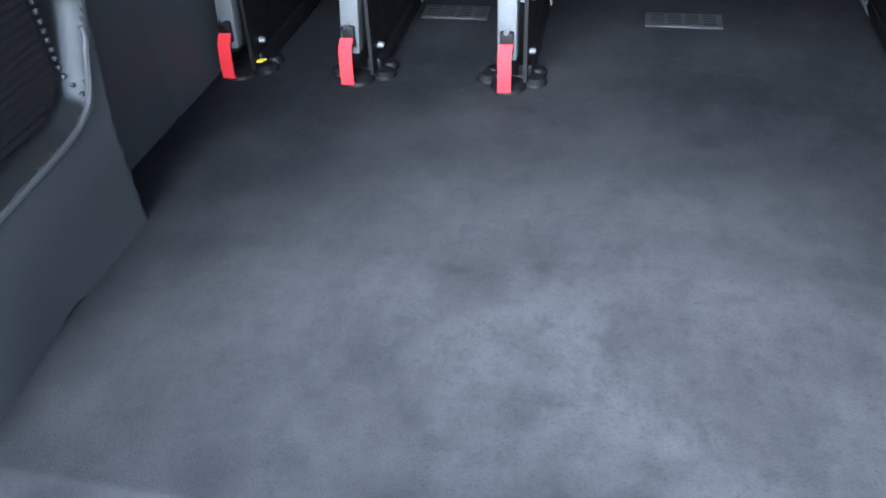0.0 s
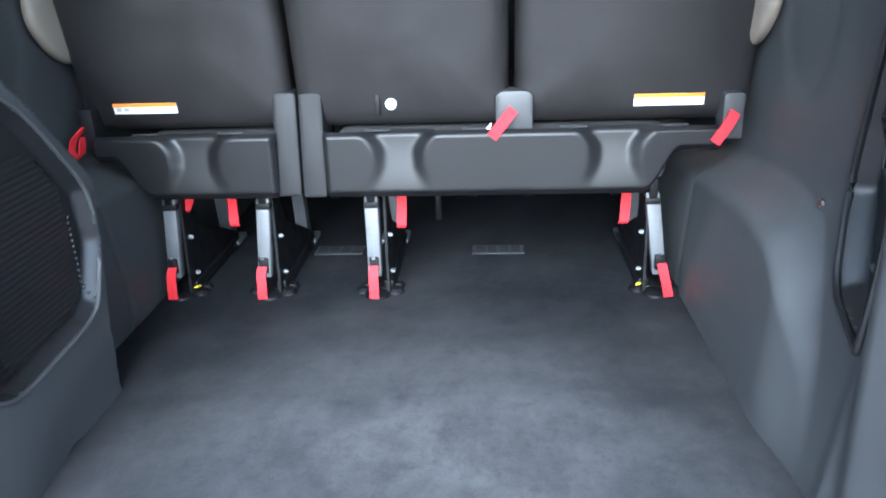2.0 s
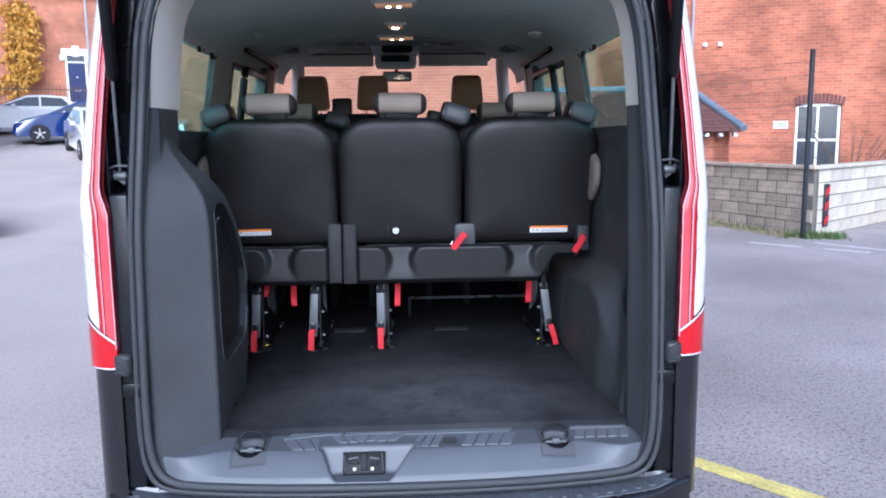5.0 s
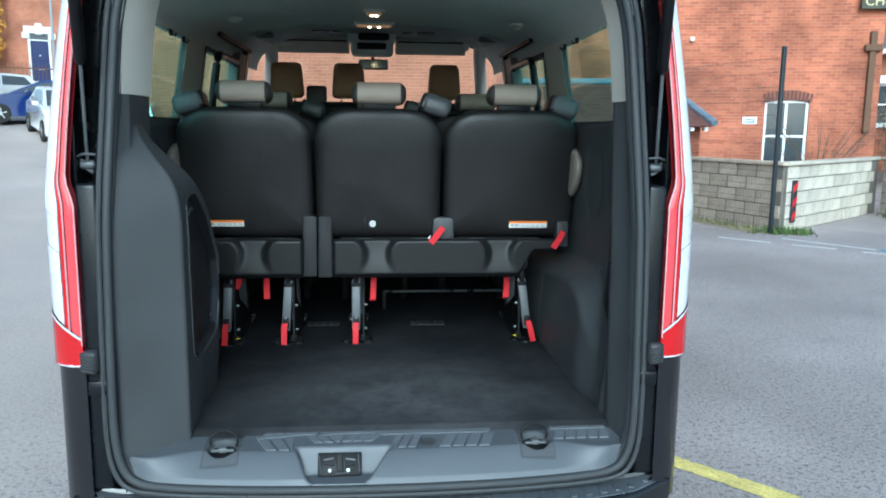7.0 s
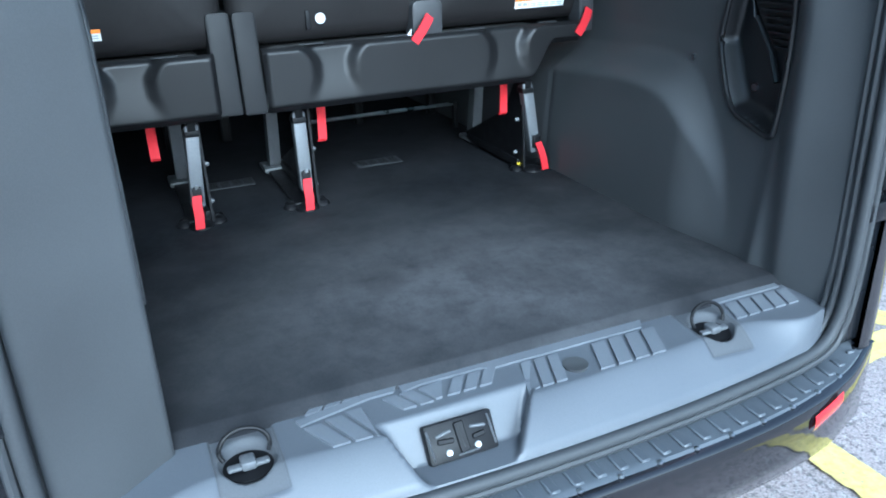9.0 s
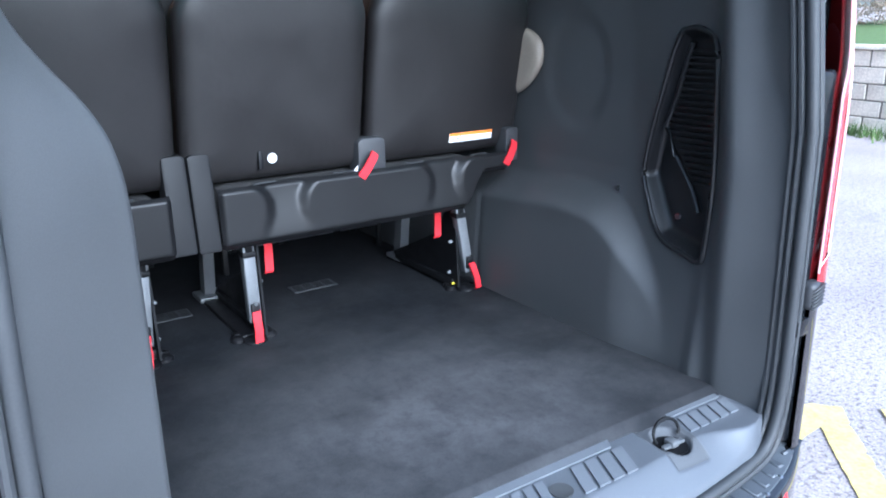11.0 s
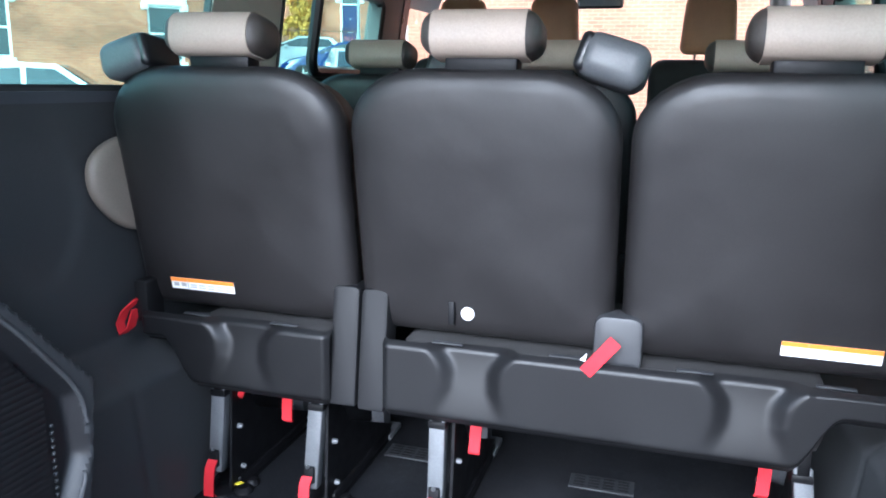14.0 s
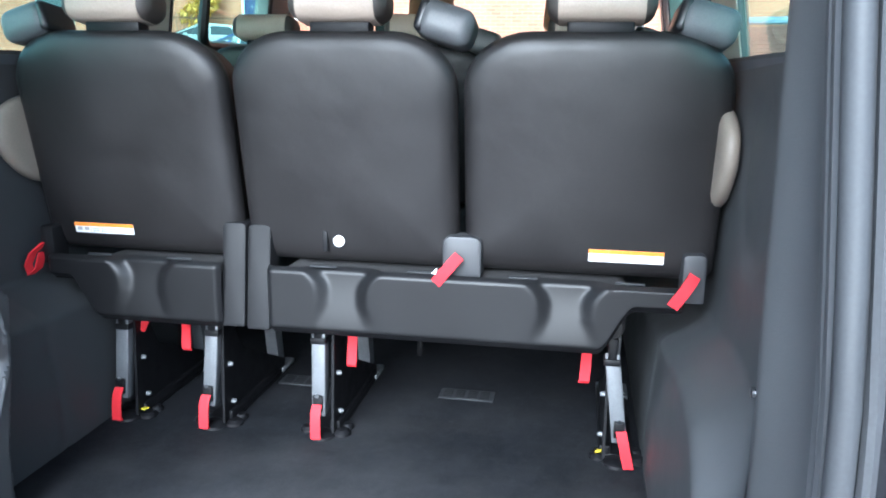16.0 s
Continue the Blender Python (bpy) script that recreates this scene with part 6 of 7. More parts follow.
for i in range(2):
    rbox(bm, 14.50, 14.76, -0.034, -0.03, 1.74 + i * 0.06, 1.78 + i * 0.06, 0)
part("print_bar", local(bm, HM), PRINT, plate)
for x in (12.75, 13.1):
    bm = B()
    rbox(bm, x, x + 0.10, -0.12, 0.0, 3.70, 3.80, 0.015, 2)
    part("security_light", local(bm, HM), WHITEPAINT, hall, "small white security light")
# hanging sign by the corner, and the wooden cross on the wall beside it
sign = thing("hanging_sign", (11.7, 15.3, 4.4), "dark wooden sign board with gold letters on the brick wall", "sign")
bm = B()
rbox(bm, 16.90, 17.9, -0.20, -0.14, 4.39, 5.5, 0.015, 1)
part("sign_board", local(bm, HM), SIGNWOOD, sign)
cu = bpy.data.curves.new("sign_letters", "FONT")
cu.body, cu.size, cu.extrude = "CHU", 0.30, 0.006
letters = new("sign_letters", cu)
letters.data.materials.append(GOLD)
letters.parent = sign
letters.matrix_parent_inverse = Matrix.Translation(-sign.location)
letters.matrix_basis = HM @ pose(16.97, -0.21, 4.47, 90, 0, 0)
bm = B()
for i in range(5):
    rbox(bm, 16.97 + i * 0.15, 17.08 + i * 0.15, -0.212, -0.205, 4.86, 5.10, 0)
part("print_bar", local(bm, HM), GOLD, sign)
bm = B()
rbox(bm, 17.22, 17.36, -0.10, 0.0, 1.54, 3.9, 0.01, 1)
rbox(bm, 17.1, 17.48, -0.14, 0.0, 3.45, 3.6, 0.01, 1)
part("timber_bracket", local(bm, HM), WOOD, sign)

# tiled lean-to against the building
porch = thing("tiled_outbuilding", (5.4, 13.3, 0), "low brick outbuilding with a dark red tiled roof", "outbuilding")
PM = Matrix.Translation((6.80, 13.1, 0)) @ Matrix.Rotation(math.atan2(HY1 - HY0, HX1 - HX0), 4, "Z")
p0 = PM @ Vector((-4.0, 0, 0))
p1 = PM @ Vector((-0.15, 0, 0))
pw, PFM = facade(porch, "wall", p0.x, p0.y, p1.x, p1.y, -0.1, 1.66, BRICK, [(2.98, 3.28, 0.7, 1.42)])
window(porch, PFM, 2.98, 3.28, 0.7, 1.42, None, (0, 0), BEIGE)
p2 = PM @ Vector((-0.15, 1.6, 0))
facade(porch, "wall", p1.x, p1.y, p2.x, p2.y, -0.1, 1.66, BRICK)
bm = B()
for r in range(12):
    for k in range(26 - r):
        x, t = -0.02 - k * 0.165 - r * 0.075, r / 12
        if x < -4.1:
            continue
        rbox(bm, x - 0.160, x - 0.004, -0.25 + t * 1.5 - 0.09, -0.25 + t * 1.5 + 0.10, 1.66 + t * 0.86, 1.685 + t * 0.86, 0.004, 1, Matrix.Rotation(radians(25), 3, "X"))
part("roof_tiles", local(bm, PM), ROOFTILE, porch, "dark red clay tiles")["kind"] = "stuff"
bm = B()
vs = [(0.05, -0.28, 1.62), (-4.1, -0.28, 1.62), (-4.1, 1.25, 2.50), (-0.85, 1.25, 2.50)]
q = [bm.verts.new(v) for v in vs]
bm.faces.new(q)
r3 = [bm.verts.new(v) for v in ((0.05, -0.28, 1.62), (-0.85, 1.25, 2.5), (0.05, 1.9, 1.62))]
bm.faces.new(r3)
part("roof", local(bm, PM), ROOFTILE, porch)
bm = B()
tube(bm, [(0.08, -0.30, 1.69), (-0.85, 1.25, 2.60)], 0.075, 8)
tube(bm, [(-0.85, 1.25, 2.60), (-4.1, 1.25, 2.60)], 0.075, 8)
part("ridge", local(bm, PM), LEADGREY, porch, "blue-grey ridge tiles")
for i in range(14):
    bm = B()
    rbox(bm, -0.12 - i * 0.27, -0.04 - i * 0.27, -0.28, 0.02, 1.53, 1.61, 0.01, 1)
    part("rafter_end", local(bm, PM), WHITEPAINT, porch)
bm = B()
tube(bm, [(-0.95, 1.1, 2.45), (-0.95, 1.1, 2.80)], 0.05, 10)
part("flue", local(bm, PM), GREYPOLE, porch)

# bare earth along the wall foot, worn into the asphalt
bm = B()
rnd = random.Random(21)
left, right = [], []
for i in range(31):
    t = i / 30
    x, y = 5.15 + 0.97 * t, 12.35 - 3.45 * t
    left.append(bm.verts.new((x - 0.05, y, ground_z(x, y) + 0.006)))
    d = 0.22 + 0.22 * noise.noise(Vector((t * 9, 3, 0))) + 0.08 * rnd.random()
    right.append(bm.verts.new((x - d - 0.12, y - d * 0.3, ground_z(x, y) + 0.003)))
for i in range(30):
    bm.faces.new((left[i], left[i + 1], right[i + 1], right[i]))
tagged(part("earth_strip", bm, EARTH), "strip of bare brown earth at the wall foot", "earth", kind="structure")
# walls of the car park and the mesh fence
CX, CY = 6.22, 8.95
block_wall(5.25, 12.45, CX, CY, BLOCK_DARK, BLOCKS2, label="brown weathered block boundary wall below the mesh fence")
block_wall(CX, CY, 9.6, 11.75, BLOCK, BLOCKS)
block_wall(9.7, 11.6, 8.9, 2.6, BLOCK, BLOCKS)
hz = thing("hazard_board", (6.3, 8.9, 0.1), "red and black striped hazard board on the wall corner", "board")
bm = B()
ang = math.atan2(11.75 - CY, 9.6 - CX)
HZ = Matrix.Translation((CX, CY, 0)) @ Matrix.Rotation(ang, 4, "Z")
rbox(bm, 0.16, 0.32, -0.085, -0.058, 0.14, 0.80, 0.005, 1)
part("board", local(bm, HZ), FENCE, hz)
for i in range(3):
    bm = B()
    prism(bm, [(0.165, 0.16 + i * 0.22), (0.315, 0.24 + i * 0.22), (0.315, 0.34 + i * 0.22), (0.165, 0.26 + i * 0.22)], "y", -0.091, -0.086)
    part("stripe", local(bm, HZ), RED, hz)
fence = thing("mesh_fence", (5.7, 10.7, 0), "dark green-grey welded mesh fence on posts", "fence")
FM = Matrix.Translation((CX - 0.10, CY - 0.02, 0)) @ Matrix.Rotation(math.atan2(12.45 - CY, 5.25 - CX), 4, "Z")
for u in (-0.05, 3.5):
    bm = B()
    rbox(bm, u - 0.028, u + 0.028, 0.11, 0.17, 0, 2.78, 0.006, 1)
    part("post", local(bm, FM), FENCE, fence)
bm = B()
for i in range(66):
    rbox(bm, i * 0.0533 - 0.0013, i * 0.0533 + 0.0013, 0.13, 0.133, 0.06, 2.632, 0)
for k in range(13):
    rbox(bm, 0, 3.5, 0.134, 0.140, 0.10 + k * 0.21, 0.105 + k * 0.21, 0)
part("mesh_panel", local(bm, FM), FENCE, fence, "welded wire mesh")
tuft("weeds", 5.1, 12.2, 6.15, 8.85, 800, DRYGRASS, "dry grass and weeds along the wall foot", 0.10)
tuft("weeds", 5.95, 8.9, 6.5, 8.75, 500, GRASS, "green grass tuft at the wall corner", 0.14, 0.1)
tuft("weeds", 9.45, 11.0, 8.7, 2.8, 1500, GRASS, "green weeds along the wall foot", 0.2)
lawn = B()
grid(lawn, lambda x, y: (x, y, 0.75 + 0.03 * (x - 9) + 0.05 * noise.noise(Vector((x, y, 0)))), steps(10.2, 40, 24), steps(-20, 11.5, 24))
tagged(part("lawn", lawn, GRASS), "green lawn behind the wall", "lawn", kind="structure")


# trees and shrubs
def leaf_cloud(bm, centre, rad, count, size, rnd):
    for i in range(count):
        v = Vector((rnd.gauss(0, 1), rnd.gauss(0, 1), rnd.gauss(0, 1))).normalized() * rnd.uniform(0.35, 1.0) ** 0.6
        c = Vector(centre) + Vector((v.x * rad[0], v.y * rad[1], v.z * rad[2]))
        q = Euler((rnd.uniform(0, 6), rnd.uniform(0, 6), rnd.uniform(0, 6))).to_matrix()
        s = size * rnd.uniform(0.6, 1.4)
        p = [bm.verts.new(c + q @ Vector(o)) for o in ((-s, 0, 0), (0, -s * 0.5, 0.1 * s), (s, 0, 0), (0, s * 0.5, 0.1 * s))]
        bm.faces.new(p)


def tree(x, y, z, h, m, leaves, seed, label, size=0.10, spread=0.42):
    rnd = random.Random(seed)
    t = thing("tree", (x, y, z), label, "tree")
    bm = B()
    tube(bm, [(x, y, z - 0.1), (x + 0.05, y, z + h * 0.3), (x - 0.05, y + 0.08, z + h * 0.55)], [h * 0.03, h * 0.022, h * 0.012], 8)
    part("trunk", bm, BARK, t)
    bm, tips = B(), []
    for i in range(12):
        a, k = i * 2.4 + rnd.uniform(-0.3, 0.3), rnd.uniform(0.2, 0.5)
        p0 = Vector((x, y, z + h * k))
        p1 = p0 + Vector((math.cos(a) * h * spread * 0.5, math.sin(a) * h * spread * 0.5, h * rnd.uniform(0.12, 0.25)))
        p2 = p1 + Vector((math.cos(a + 0.4) * h * spread * 0.35, math.sin(a + 0.4) * h * spread * 0.35, h * rnd.uniform(0.08, 0.25)))
        tube(bm, [p0, p1, p2], [h * 0.011, h * 0.006, h * 0.002], 5)
        tips += [p1, p2, (p1 + p2) / 2]
    part("limbs", bm, BARK, t)
    bm = B()
    for p in tips:
        leaf_cloud(bm, p, (h * 0.12 * rnd.uniform(0.7, 1.3), h * 0.12, h * 0.10), leaves // len(tips), size, rnd)
    part("crown", bm, m, t, flat=True)


tree(14.6, 17.4, 0.2, 4.3, LEAF, 9000, 3, "dark green shrub tree beside the brick building", 0.05, 0.12)
tree(16.6, 16.4, 0.4, 5.2, LEAFGREY, 22000, 4, "grey-green bare-twigged shrub tree behind the wall", 0.034)
tree(18.4, 15.0, 0.6, 5.6, LEAFGREY, 24000, 5, "tall grey-green shrub tree behind the wall", 0.034)
tree(19.6, 12.6, 0.8, 5.0, LEAFGREY, 22000, 6, "grey-green shrub tree behind the wall", 0.034)
tree(20.4, 9.6, 0.8, 4.6, LEAF, 6000, 9, "green shrub tree behind the lawn", 0.13)
tree(24.0, 17.5, 0.8, 6.5, LEAF, 6000, 7, "green tree behind the lawn", 0.15)
hedge = thing("overgrown_hedge", (18.8, 14.5, 0.6), "dense overgrown grey-green hedge beyond the lawn", "hedge", kind="stuff")
bm = B()
rnd = random.Random(12)
for i in range(46):
    t = i / 45
    leaf_cloud(bm, (15.2 + 7.6 * t + rnd.uniform(-0.4, 0.4), 18.6 - 9.5 * t + rnd.uniform(-0.4, 0.4), 0.9 + rnd.uniform(0, 1.3)), (0.9, 0.9, 0.8), 800, 0.036, rnd)
part("hedge_leaves", bm, LEAFGREY, hedge, flat=True)
bush = thing("twiggy_bush", (10.55, 15.4, 0), "bare twiggy bush growing against the brick wall", "bush")
bm = B()
rnd = random.Random(2)
for i in range(26):
    a, r = rnd.uniform(-1.3, 1.3), rnd.uniform(1.2, 2.5)
    p0 = Vector((10.55 + rnd.uniform(-0.1, 0.1), 15.4, 0))
    p2 = p0 + Vector((math.sin(a) * r * 0.75, -0.2 * rnd.random(), r * 0.95 * math.cos(a * 0.55)))
    p1 = (p0 + p2) / 2 + Vector((0, -0.1, 0.18))
    tube(bm, [p0, p1, p2], [0.014, 0.008, 0.003], 5)
    tube(bm, [p1, p1 + (p2 - p1) * 0.5 + Vector((rnd.uniform(-0.3, 0.3), 0, 0.2))], [0.006, 0.002], 4)
part("twig_mass", bm, BARK, bush)["kind"] = "stuff"


# houses up the slope
def house(x0, y0, x1, y1, base, top, doors, wins, label, depth=8.0):
    h = thing("brick_house", ((x0 + x1) / 2, (y0 + y1) / 2, base), label, "house")
    holes = [(a, b, base + c, base + e) for a, b, c, e in wins] + [(a, b, base + 0.15, base + 2.55) for a, b, *_ in doors]
    w, m = facade(h, "wall", x0, y0, x1, y1, base - 2.5, top, BRICK2, holes)
    for a, b, c, e in holes[:len(wins)]:
        window(h, m, a, b, c, e, WHITEPAINT, (0, 1))
    for a, b, leaf, says in doors:
        bm = B()
        rbox(bm, a + 0.05, b - 0.05, 0.06, 0.11, base + 0.15, base + 2.15, 0.01, 1)
        dr = part("door", local(bm, m), leaf, h, says)
        bm = B()
        for px in (a + 0.12, (a + b) / 2 + 0.03):
            for pz in (0.3, 1.05):
                rbox(bm, px, px + (b - a) / 2 - 0.16, 0.045, 0.062, base + 0.15 + pz, base + 0.15 + pz + 0.62, 0.01, 1)
        part("door_panel", local(bm, m), leaf, dr)
        bm = B()
        rbox(bm, (a + b) / 2 - 0.15, (a + b) / 2 + 0.15, 0.035, 0.05, base + 0.75, base + 0.82, 0.005, 1)
        spin(bm, [(0.05, 0), (0.05, 0.02)], ((a + b) / 2, 0.04, base + 1.45), "y", 10)
        part("letter_slot", local(bm, m), CHROME, dr)
        bm = B()
        rbox(bm, a - 0.22, b + 0.22, -0.08, 0.12, base + 2.5, base + 2.85, 0.03, 1)
        rbox(bm, a - 0.30, a + 0.02, -0.09, 0.1, base + 2.25, base + 2.55, 0.03, 1)
        rbox(bm, b - 0.02, b + 0.30, -0.09, 0.1, base + 2.25, base + 2.55, 0.03, 1)
        rbox(bm, (a + b) / 2 - 0.16, (a + b) / 2 + 0.16, -0.10, 0.1, base + 2.45, base + 3.0, 0.03, 1)
        rbox(bm, a - 0.06, a + 0.05, -0.02, 0.12, base + 0.1, base + 2.5, 0.01, 1)
        rbox(bm, b - 0.05, b + 0.06, -0.02, 0.12, base + 0.1, base + 2.5, 0.01, 1)
        rbox(bm, a, b, 0.0, 0.12, base + 2.15, base + 2.22, 0.01, 1)
        part("door_surround", local(bm, m), WHITEPAINT, h, "white moulded door surround")
        bm = B()
        rbox(bm, a + 0.05, b - 0.05, 0.08, 0.10, base + 2.22, base + 2.5, 0)
        part("fanlight", local(bm, m), DARKGLASS, h)
        bm = B()
        rbox(bm, a - 0.3, b + 0.3, -0.8, 0.1, base - 1.5, base + 0.15, 0.02, 1)
        part("doorstep", local(bm, m), BLOCKS, h)
    L = math.hypot(x1 - x0, y1 - y0)
    bm = B()
    v = [bm.verts.new(p) for p in ((-0.2, -0.35, top), (L + 0.2, -0.35, top), (L + 0.2, depth / 2, top + 2.6), (-0.2, depth / 2, top + 2.6), (L + 0.2, depth, top), (-0.2, depth, top))]
    bm.faces.new((v[0], v[1], v[2], v[3])), bm.faces.new((v[3], v[2], v[4], v[5])), bm.faces.new((v[1], v[4], v[2])), bm.faces.new((v[0], v[3], v[5]))
    part("roof", local(bm, m), SLATE, h, "grey slate roof")
    bm = B()
    rbox(bm, -0.2, L + 0.2, -0.42, -0.25, top - 0.12, top + 0.04, 0.02, 1)
    part("gutter", local(bm, m), WHITEPAINT, h, "white gutter board")
    bm = B()
    rbox(bm, 0.6, 1.5, depth / 2 - 0.4, depth / 2 + 0.4, top + 1.8, top + 3.9, 0.02, 1)
    part("chimney", local(bm, m), ROOFTILE, h)
    # gable ends
    a, b = m @ Vector((L, 0, 0)), m @ Vector((L, depth, 0))
    facade(h, "wall", a.x, a.y, b.x, b.y, base - 2.5, top, BRICK2)
    a, b = m @ Vector((0, depth, 0)), m @ Vector((0, 0, 0))
    facade(h, "wall", a.x, a.y, b.x, b.y, base - 2.5, top, BRICK2)
    return h, m


HB = 3.45
_, HAM = house(-20.6, 36.9, -7.0, 42.5, HB, HB + 5.6, [(3.85, 4.75, BLUEDOOR, "navy blue front door"), (7.3, 8.2, WHITEPAINT, "white front door")], [(5.6, 6.6, 0.9, 2.5), (5.6, 6.6, 3.4, 5.0), (7.25, 8.25, 3.4, 5.0), (9.3, 10.3, 0.9, 2.5), (9.3, 10.3, 3.4, 5.0), (11.4, 12.4, 0.9, 2.5), (11.4, 12.4, 3.6, 5.1)], "orange-red brick house with navy door and white lintels")
house(-24.0, 9.0, -13.2, 20.6, 1.2, 6.8, [], [(4.2, 5.2, 0.9, 2.5), (4.2, 5.2, 3.6, 5.1), (1.6, 2.6, 0.9, 2.5), (1.6, 2.6, 3.6, 5.1), (6.6, 7.6, 0.9, 2.5), (6.6, 7.6, 3.6, 5.1), (9.4, 10.4, 0.9, 2.5), (9.4, 10.4, 3.6, 5.1), (13.9, 14.9, 0.9, 2.5), (13.9, 14.9, 3.6, 5.1)], "terrace of orange brick houses with white sash windows")
house(14.8, 24.5, 22.8, 20.5, 0.9, 4.3, [], [(2.2, 3.2, 0.9, 2.3), (4.9, 5.9, 1.7, 3.0), (6.6, 7.5, 0.9, 2.3)], "brick house with a grey slate roof behind the trees")
lamp_post = thing("street_lamp", (-13.8, 33.0, ground_z(-13.8, 33.0)), "slim grey street lamp post before the house", "street lamp")
bm = B()
zz = ground_z(-13.8, 33.0)
tube(bm, [(-13.8, 33.0, zz - 0.1), (-13.8, 33.0, zz + 1.4), (-13.8, 33.0, zz + 1.45), (-13.8, 33.0, zz + 7.0)], [0.10, 0.10, 0.06, 0.05], 10)
part("pole_shaft", bm, GREYPOLE, lamp_post)
bm = B()
rbox(bm, -13.95, -13.65, 32.2, 33.05, zz + 7.0, zz + 7.12, 0.04, 2)
part("lamp_head", bm, GREYPOLE, lamp_post)
ivy = thing("yellow_ivy", (-20.4, 36.7, HB), "mass of yellow autumn ivy on the house gable", "ivy")
bm = B()
rnd = random.Random(8)
for i in range(9):
    c = HAM @ Vector((1.2 + 0.9 * rnd.random(), -0.30, HB + 0.9 + i * 0.45))
    leaf_cloud(bm, c, (0.9, 0.35, 0.6), 260, 0.12, rnd)
part("leaves", bm, IVY, ivy, flat=True)
bm = B()
c0 = HAM @ Vector((1.6, -0.12, 0))
tube(bm, [(c0.x, c0.y, HB - 1.0), (c0.x, c0.y, HB + 4.0)], [0.08, 0.03], 6)
part("stem", bm, BARK, ivy)
# railings in front of the house
rl = thing("iron_railing", (-13, 36, HB - 0.6), "dark iron railings before the house", "railing")
RM = Matrix.Translation(HAM @ Vector((0, -4.2, 0))) @ HAM.to_3x3().to_4x4()
for i in range(76):
    bm = B()
    rbox(bm, i * 0.16, i * 0.16 + 0.025, 0, 0.025, HB - 1.3, HB + 0.75, 0)
    part("baluster", local(bm, RM), WOOD, rl)
bm = B()
rbox(bm, -0.1, 12.2, 0, 0.03, HB + 0.52, HB + 0.57, 0)
rbox(bm, -0.1, 12.2, 0, 0.03, HB - 0.75, HB - 0.70, 0)
part("rail_bar", local(bm, RM), WOOD, rl)


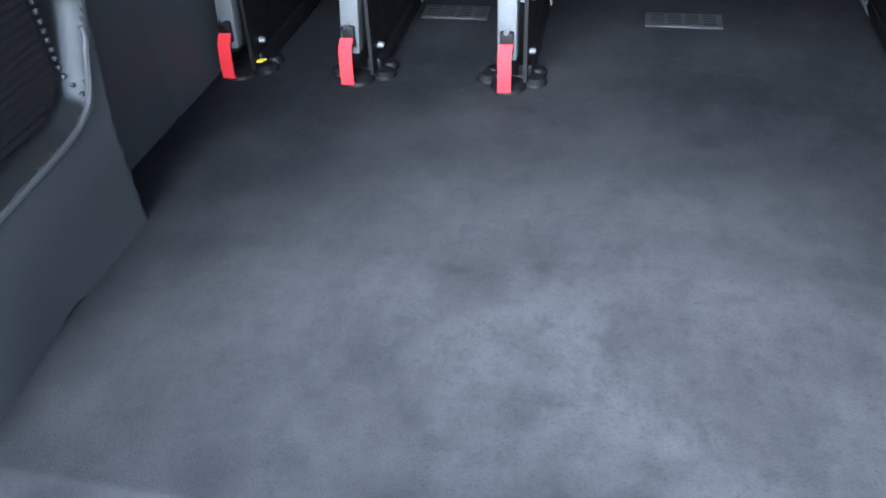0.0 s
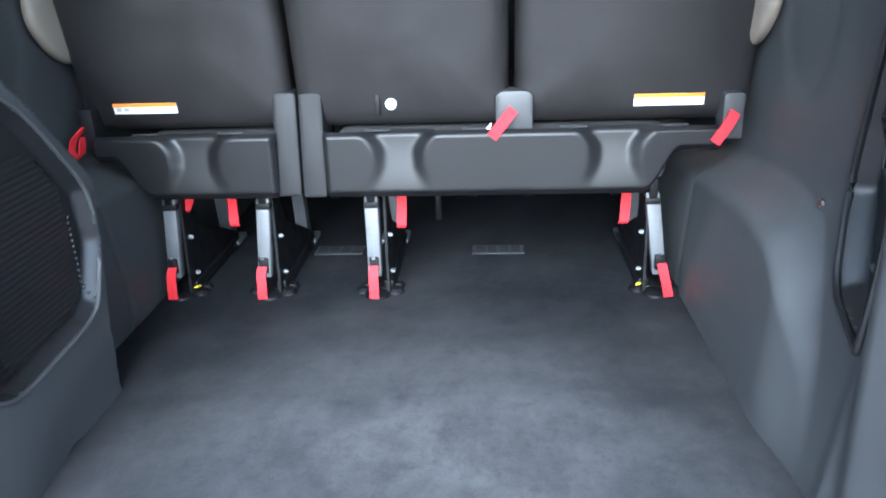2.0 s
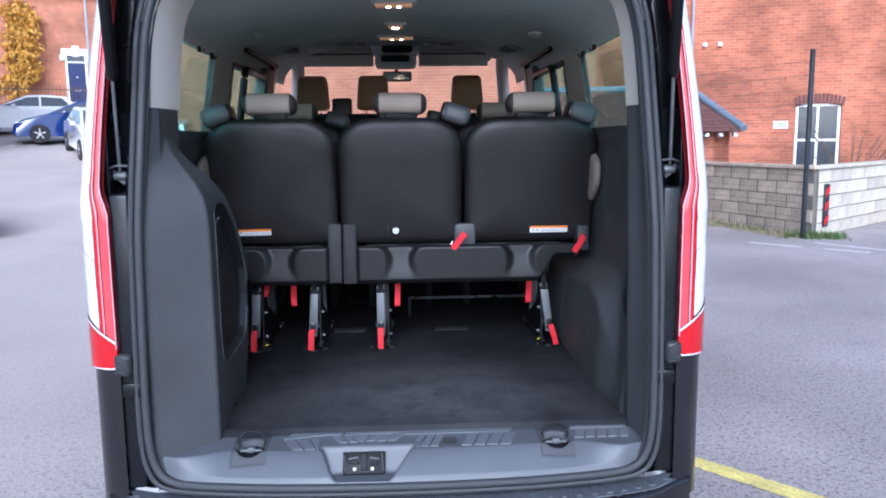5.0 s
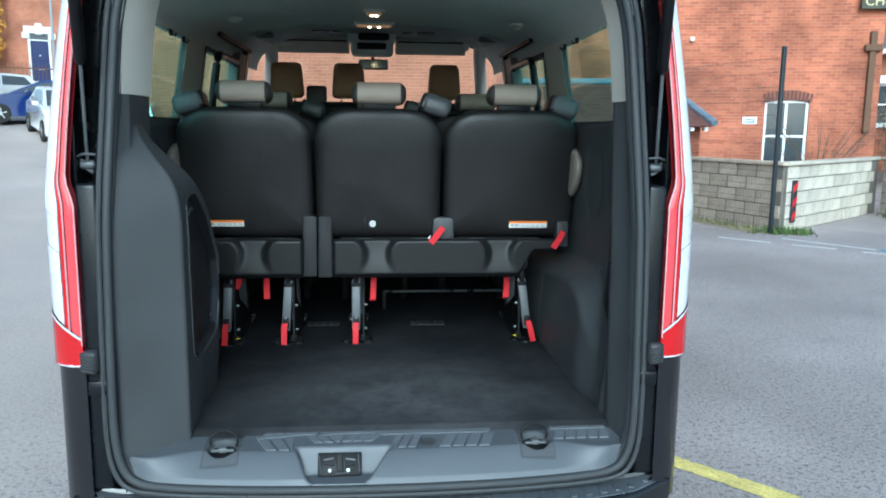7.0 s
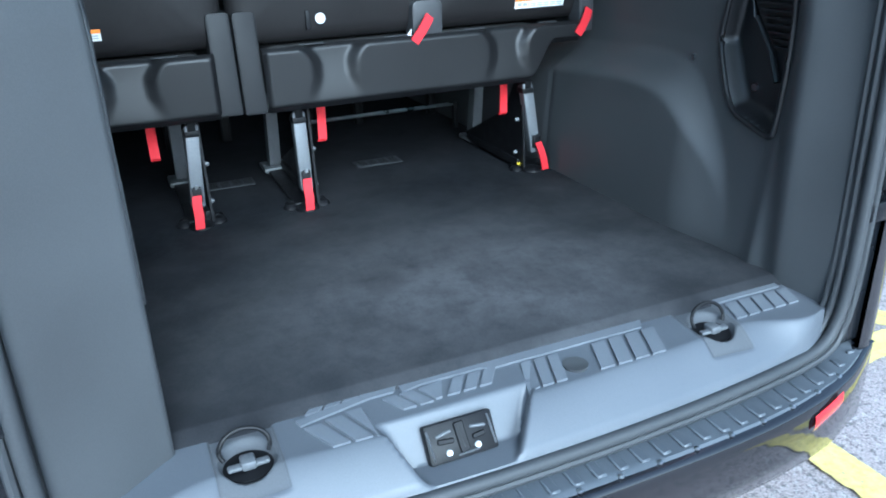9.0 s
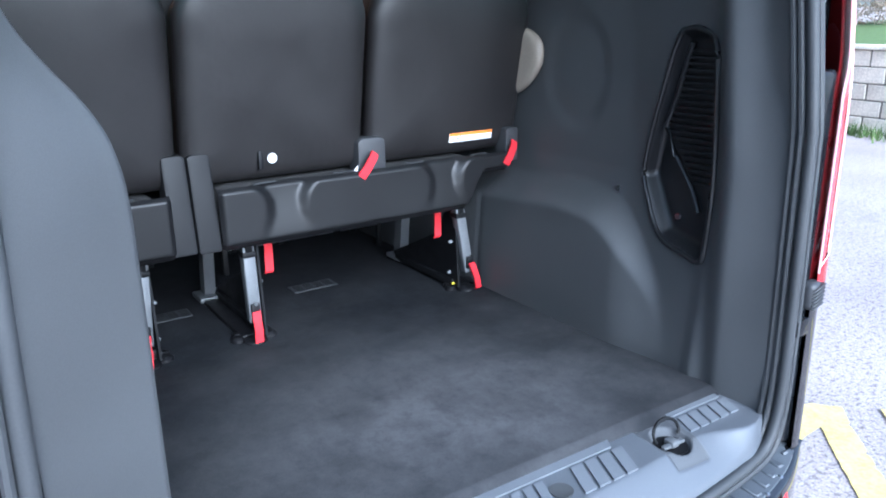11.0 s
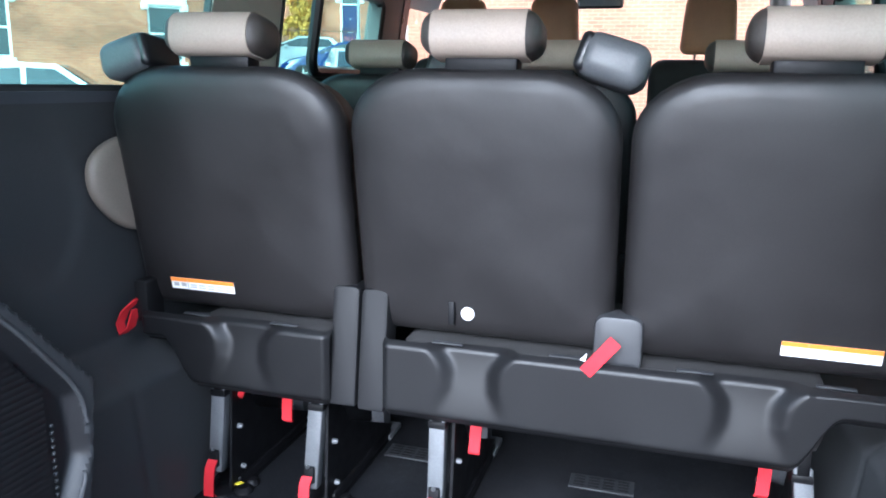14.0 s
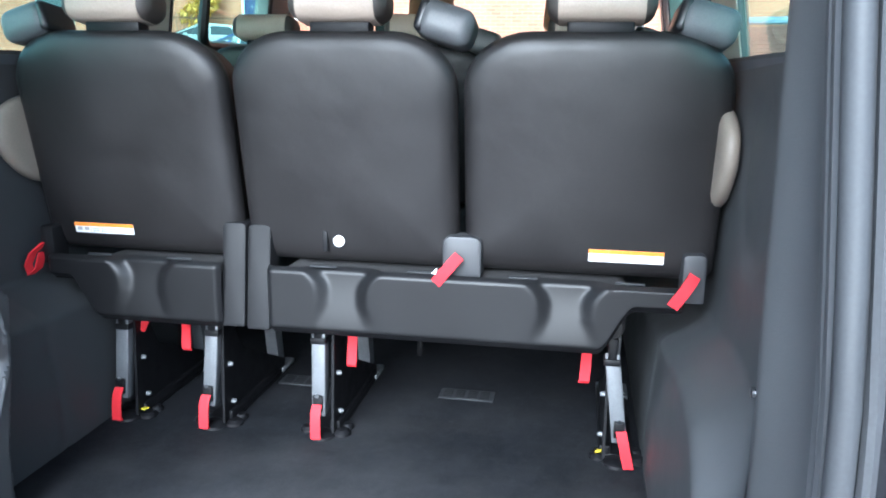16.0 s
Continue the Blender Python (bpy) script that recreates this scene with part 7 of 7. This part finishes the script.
# cars
def car(x, y, yaw, m, label, length=4.3, height=1.45):
    c = thing("car", (x, y, ground_z(x, y)), label, "car", "parked cars")
    slope = math.atan(ground_z(x + 0.5 * math.cos(radians(yaw)), y + 0.5 * math.sin(radians(yaw))) - ground_z(x - 0.5 * math.cos(radians(yaw)), y - 0.5 * math.sin(radians(yaw))))
    T = Matrix.Translation((x, y, ground_z(x, y))) @ Matrix.Rotation(radians(yaw), 4, "Z") @ Matrix.Rotation(-slope, 4, "Y")
    h, L = height, length / 2
    side = [(-L, 0.35), (-L + 0.02, 0.72), (-L + 0.12, 0.92), (-L + 0.75, 0.98), (-0.2, 0.98), (L - 1.0, 0.95), (L - 0.35, 0.78), (L - 0.05, 0.6), (L, 0.35), (L - 0.1, 0.22), (-L + 0.1, 0.22)]
    bm = B()
    rows = []
    for yy, k, lift in ((-0.86, 0.97, 0.0), (-0.80, 1.0, 0.015), (0, 1.01, 0.03), (0.80, 1.0, 0.015), (0.86, 0.97, 0.0)):
        rows.append([bm.verts.new((px * k, yy, pz + (lift if pz > 0.5 else 0))) for px, pz in side])
    for a, b in zip(rows, rows[1:]):
        for i in range(len(side)):
            bm.faces.new((a[i], a[(i + 1) % len(side)], b[(i + 1) % len(side)], b[i]))
    bm.faces.new(rows[0]), bm.faces.new(rows[-1])
    part("body", local(bm, T), m, c, angle=50)
    cab = [(-L + 0.45, 0.96), (-L + 0.85, h - 0.06), (-0.55, h), (0.05, h - 0.03), (L - 1.05, 0.96)]
    bm = B()
    rows = []
    for yy, k in ((-0.80, 0), (-0.60, 1), (0.60, 1), (0.80, 0)):
        rows.append([bm.verts.new((px, yy if pz < 1.0 or abs(yy) > 0.7 and False else math.copysign(0.60 if k else 0.62, yy), pz)) for px, pz in cab])
    for a, b in zip(rows, rows[1:]):
        for i in range(len(cab) - 1):
            bm.faces.new((a[i], a[i + 1], b[i + 1], b[i]))
    bm.faces.new(rows[0]), bm.faces.new(rows[-1])
    part("cabin", local(bm, T), m, c, angle=30)
    for s in (1, -1):
        for q in ([(-L + 0.72, 1.02), (-L + 1.0, h - 0.12), (-0.42, h - 0.08), (-0.42, 1.02)], [(-0.35, 1.02), (-0.35, h - 0.08), (0.02, h - 0.10), (L - 1.25, 1.02)]):
            bm = B()
            bm.faces.new([bm.verts.new((a, s * (0.80 - 0.19 * (b - 0.96) / (h - 0.96) + 0.012), b)) for a, b in q])
            part("side_window", local(bm, T), DARKGLASS, c)
        for wx_ in (-L + 0.75, L - 0.82):
            bm = B()
            spin(bm, [(0.19, -0.10), (0.29, -0.11), (0.31, -0.08), (0.31, 0.08), (0.29, 0.11), (0.19, 0.10)], (wx_, s * 0.80, 0.31), "y", 20)
            w = part("wheel", local(bm, T), TYRE, c)
            bm = B()
            for k in range(5):
                a = k * 2 * math.pi / 5
                rbox(bm, wx_ - 0.025, wx_ + 0.025, s * 0.895 - 0.01, s * 0.895 + 0.01, 0.31, 0.50, 0.01, 1)
                for v in bm.verts[-24:]:
                    d = v.co - Vector((wx_, v.co.y, 0.31))
                    v.co = Vector((wx_, v.co.y, 0.31)) + Vector((d.x * math.cos(a) + d.z * math.sin(a), 0, -d.x * math.sin(a) + d.z * math.cos(a)))
            spin(bm, [(0.05, -0.01), (0.05, 0.012)], (wx_, s * 0.90, 0.31), "y", 10)
            part("rim", local(bm, T), RIM, w)
        bm = B()
        rbox(bm, L - 0.42, L - 0.10, s * 0.62 - 0.14, s * 0.62 + 0.14, 0.62, 0.74, 0.03, 2)
        part("headlight", local(bm, T), LAMPCLEAR, c)
        bm = B()
        rbox(bm, -L - 0.01, -L + 0.10, s * 0.70 - 0.09, s * 0.70 + 0.09, 0.66, 0.86, 0.02, 2)
        part("tail_light", local(bm, T), LAMPRED, c)
        bm = B()
        rbox(bm, 0.42, 0.58, s * 0.92 - 0.08, s * 0.92 + 0.08, 0.96, 1.08, 0.03, 2)
        part("door_mirror", local(bm, T), m, c)
    bm = B()
    bm.faces.new([bm.verts.new(v) for v in ((0.10, -0.56, h - 0.07), (0.10, 0.56, h - 0.07), (L - 1.02, 0.70, 0.99), (L - 1.02, -0.70, 0.99))])
    bm.transform(Matrix.Translation((0.012, 0, 0.012)))
    part("windscreen", local(bm, T), DARKGLASS, c)
    bm = B()
    bm.faces.new([bm.verts.new(v) for v in ((-L + 0.81, -0.54, h - 0.09), (-L + 0.81, 0.54, h - 0.09), (-L + 0.47, 0.66, 1.03), (-L + 0.47, -0.66, 1.03))])
    part("rear_window", local(bm, T), DARKGLASS, c)
    for xx, mm in ((-L - 0.012, YELLOWTAG), (L - 0.02, WHITE)):
        bm = B()
        rbox(bm, xx - 0.01, xx + 0.012, -0.26, 0.26, 0.46, 0.57, 0.004, 1)
        part("plate", local(bm, T), mm, c)


car(-11.4, 25.75, 205, CARBLUE, "blue hatchback parked on the slope")
car(-14.4, 28.4, 205, CARWHITE, "white car parked behind the blue one")
car(-9.4, 22.4, 300, CARWHITE, "white hatchback with yellow rear plate")
car(-5.5, 15.6, 100, CARWHITE, "white car parked before the brick wing", height=1.66)
car(-8.5, 9.2, 35, CARWHITE, "tall white car parked beside the terrace", height=1.75)
car(-7.3, 21.8, 275, CARBLUE, "blue car parked beside the white ones")
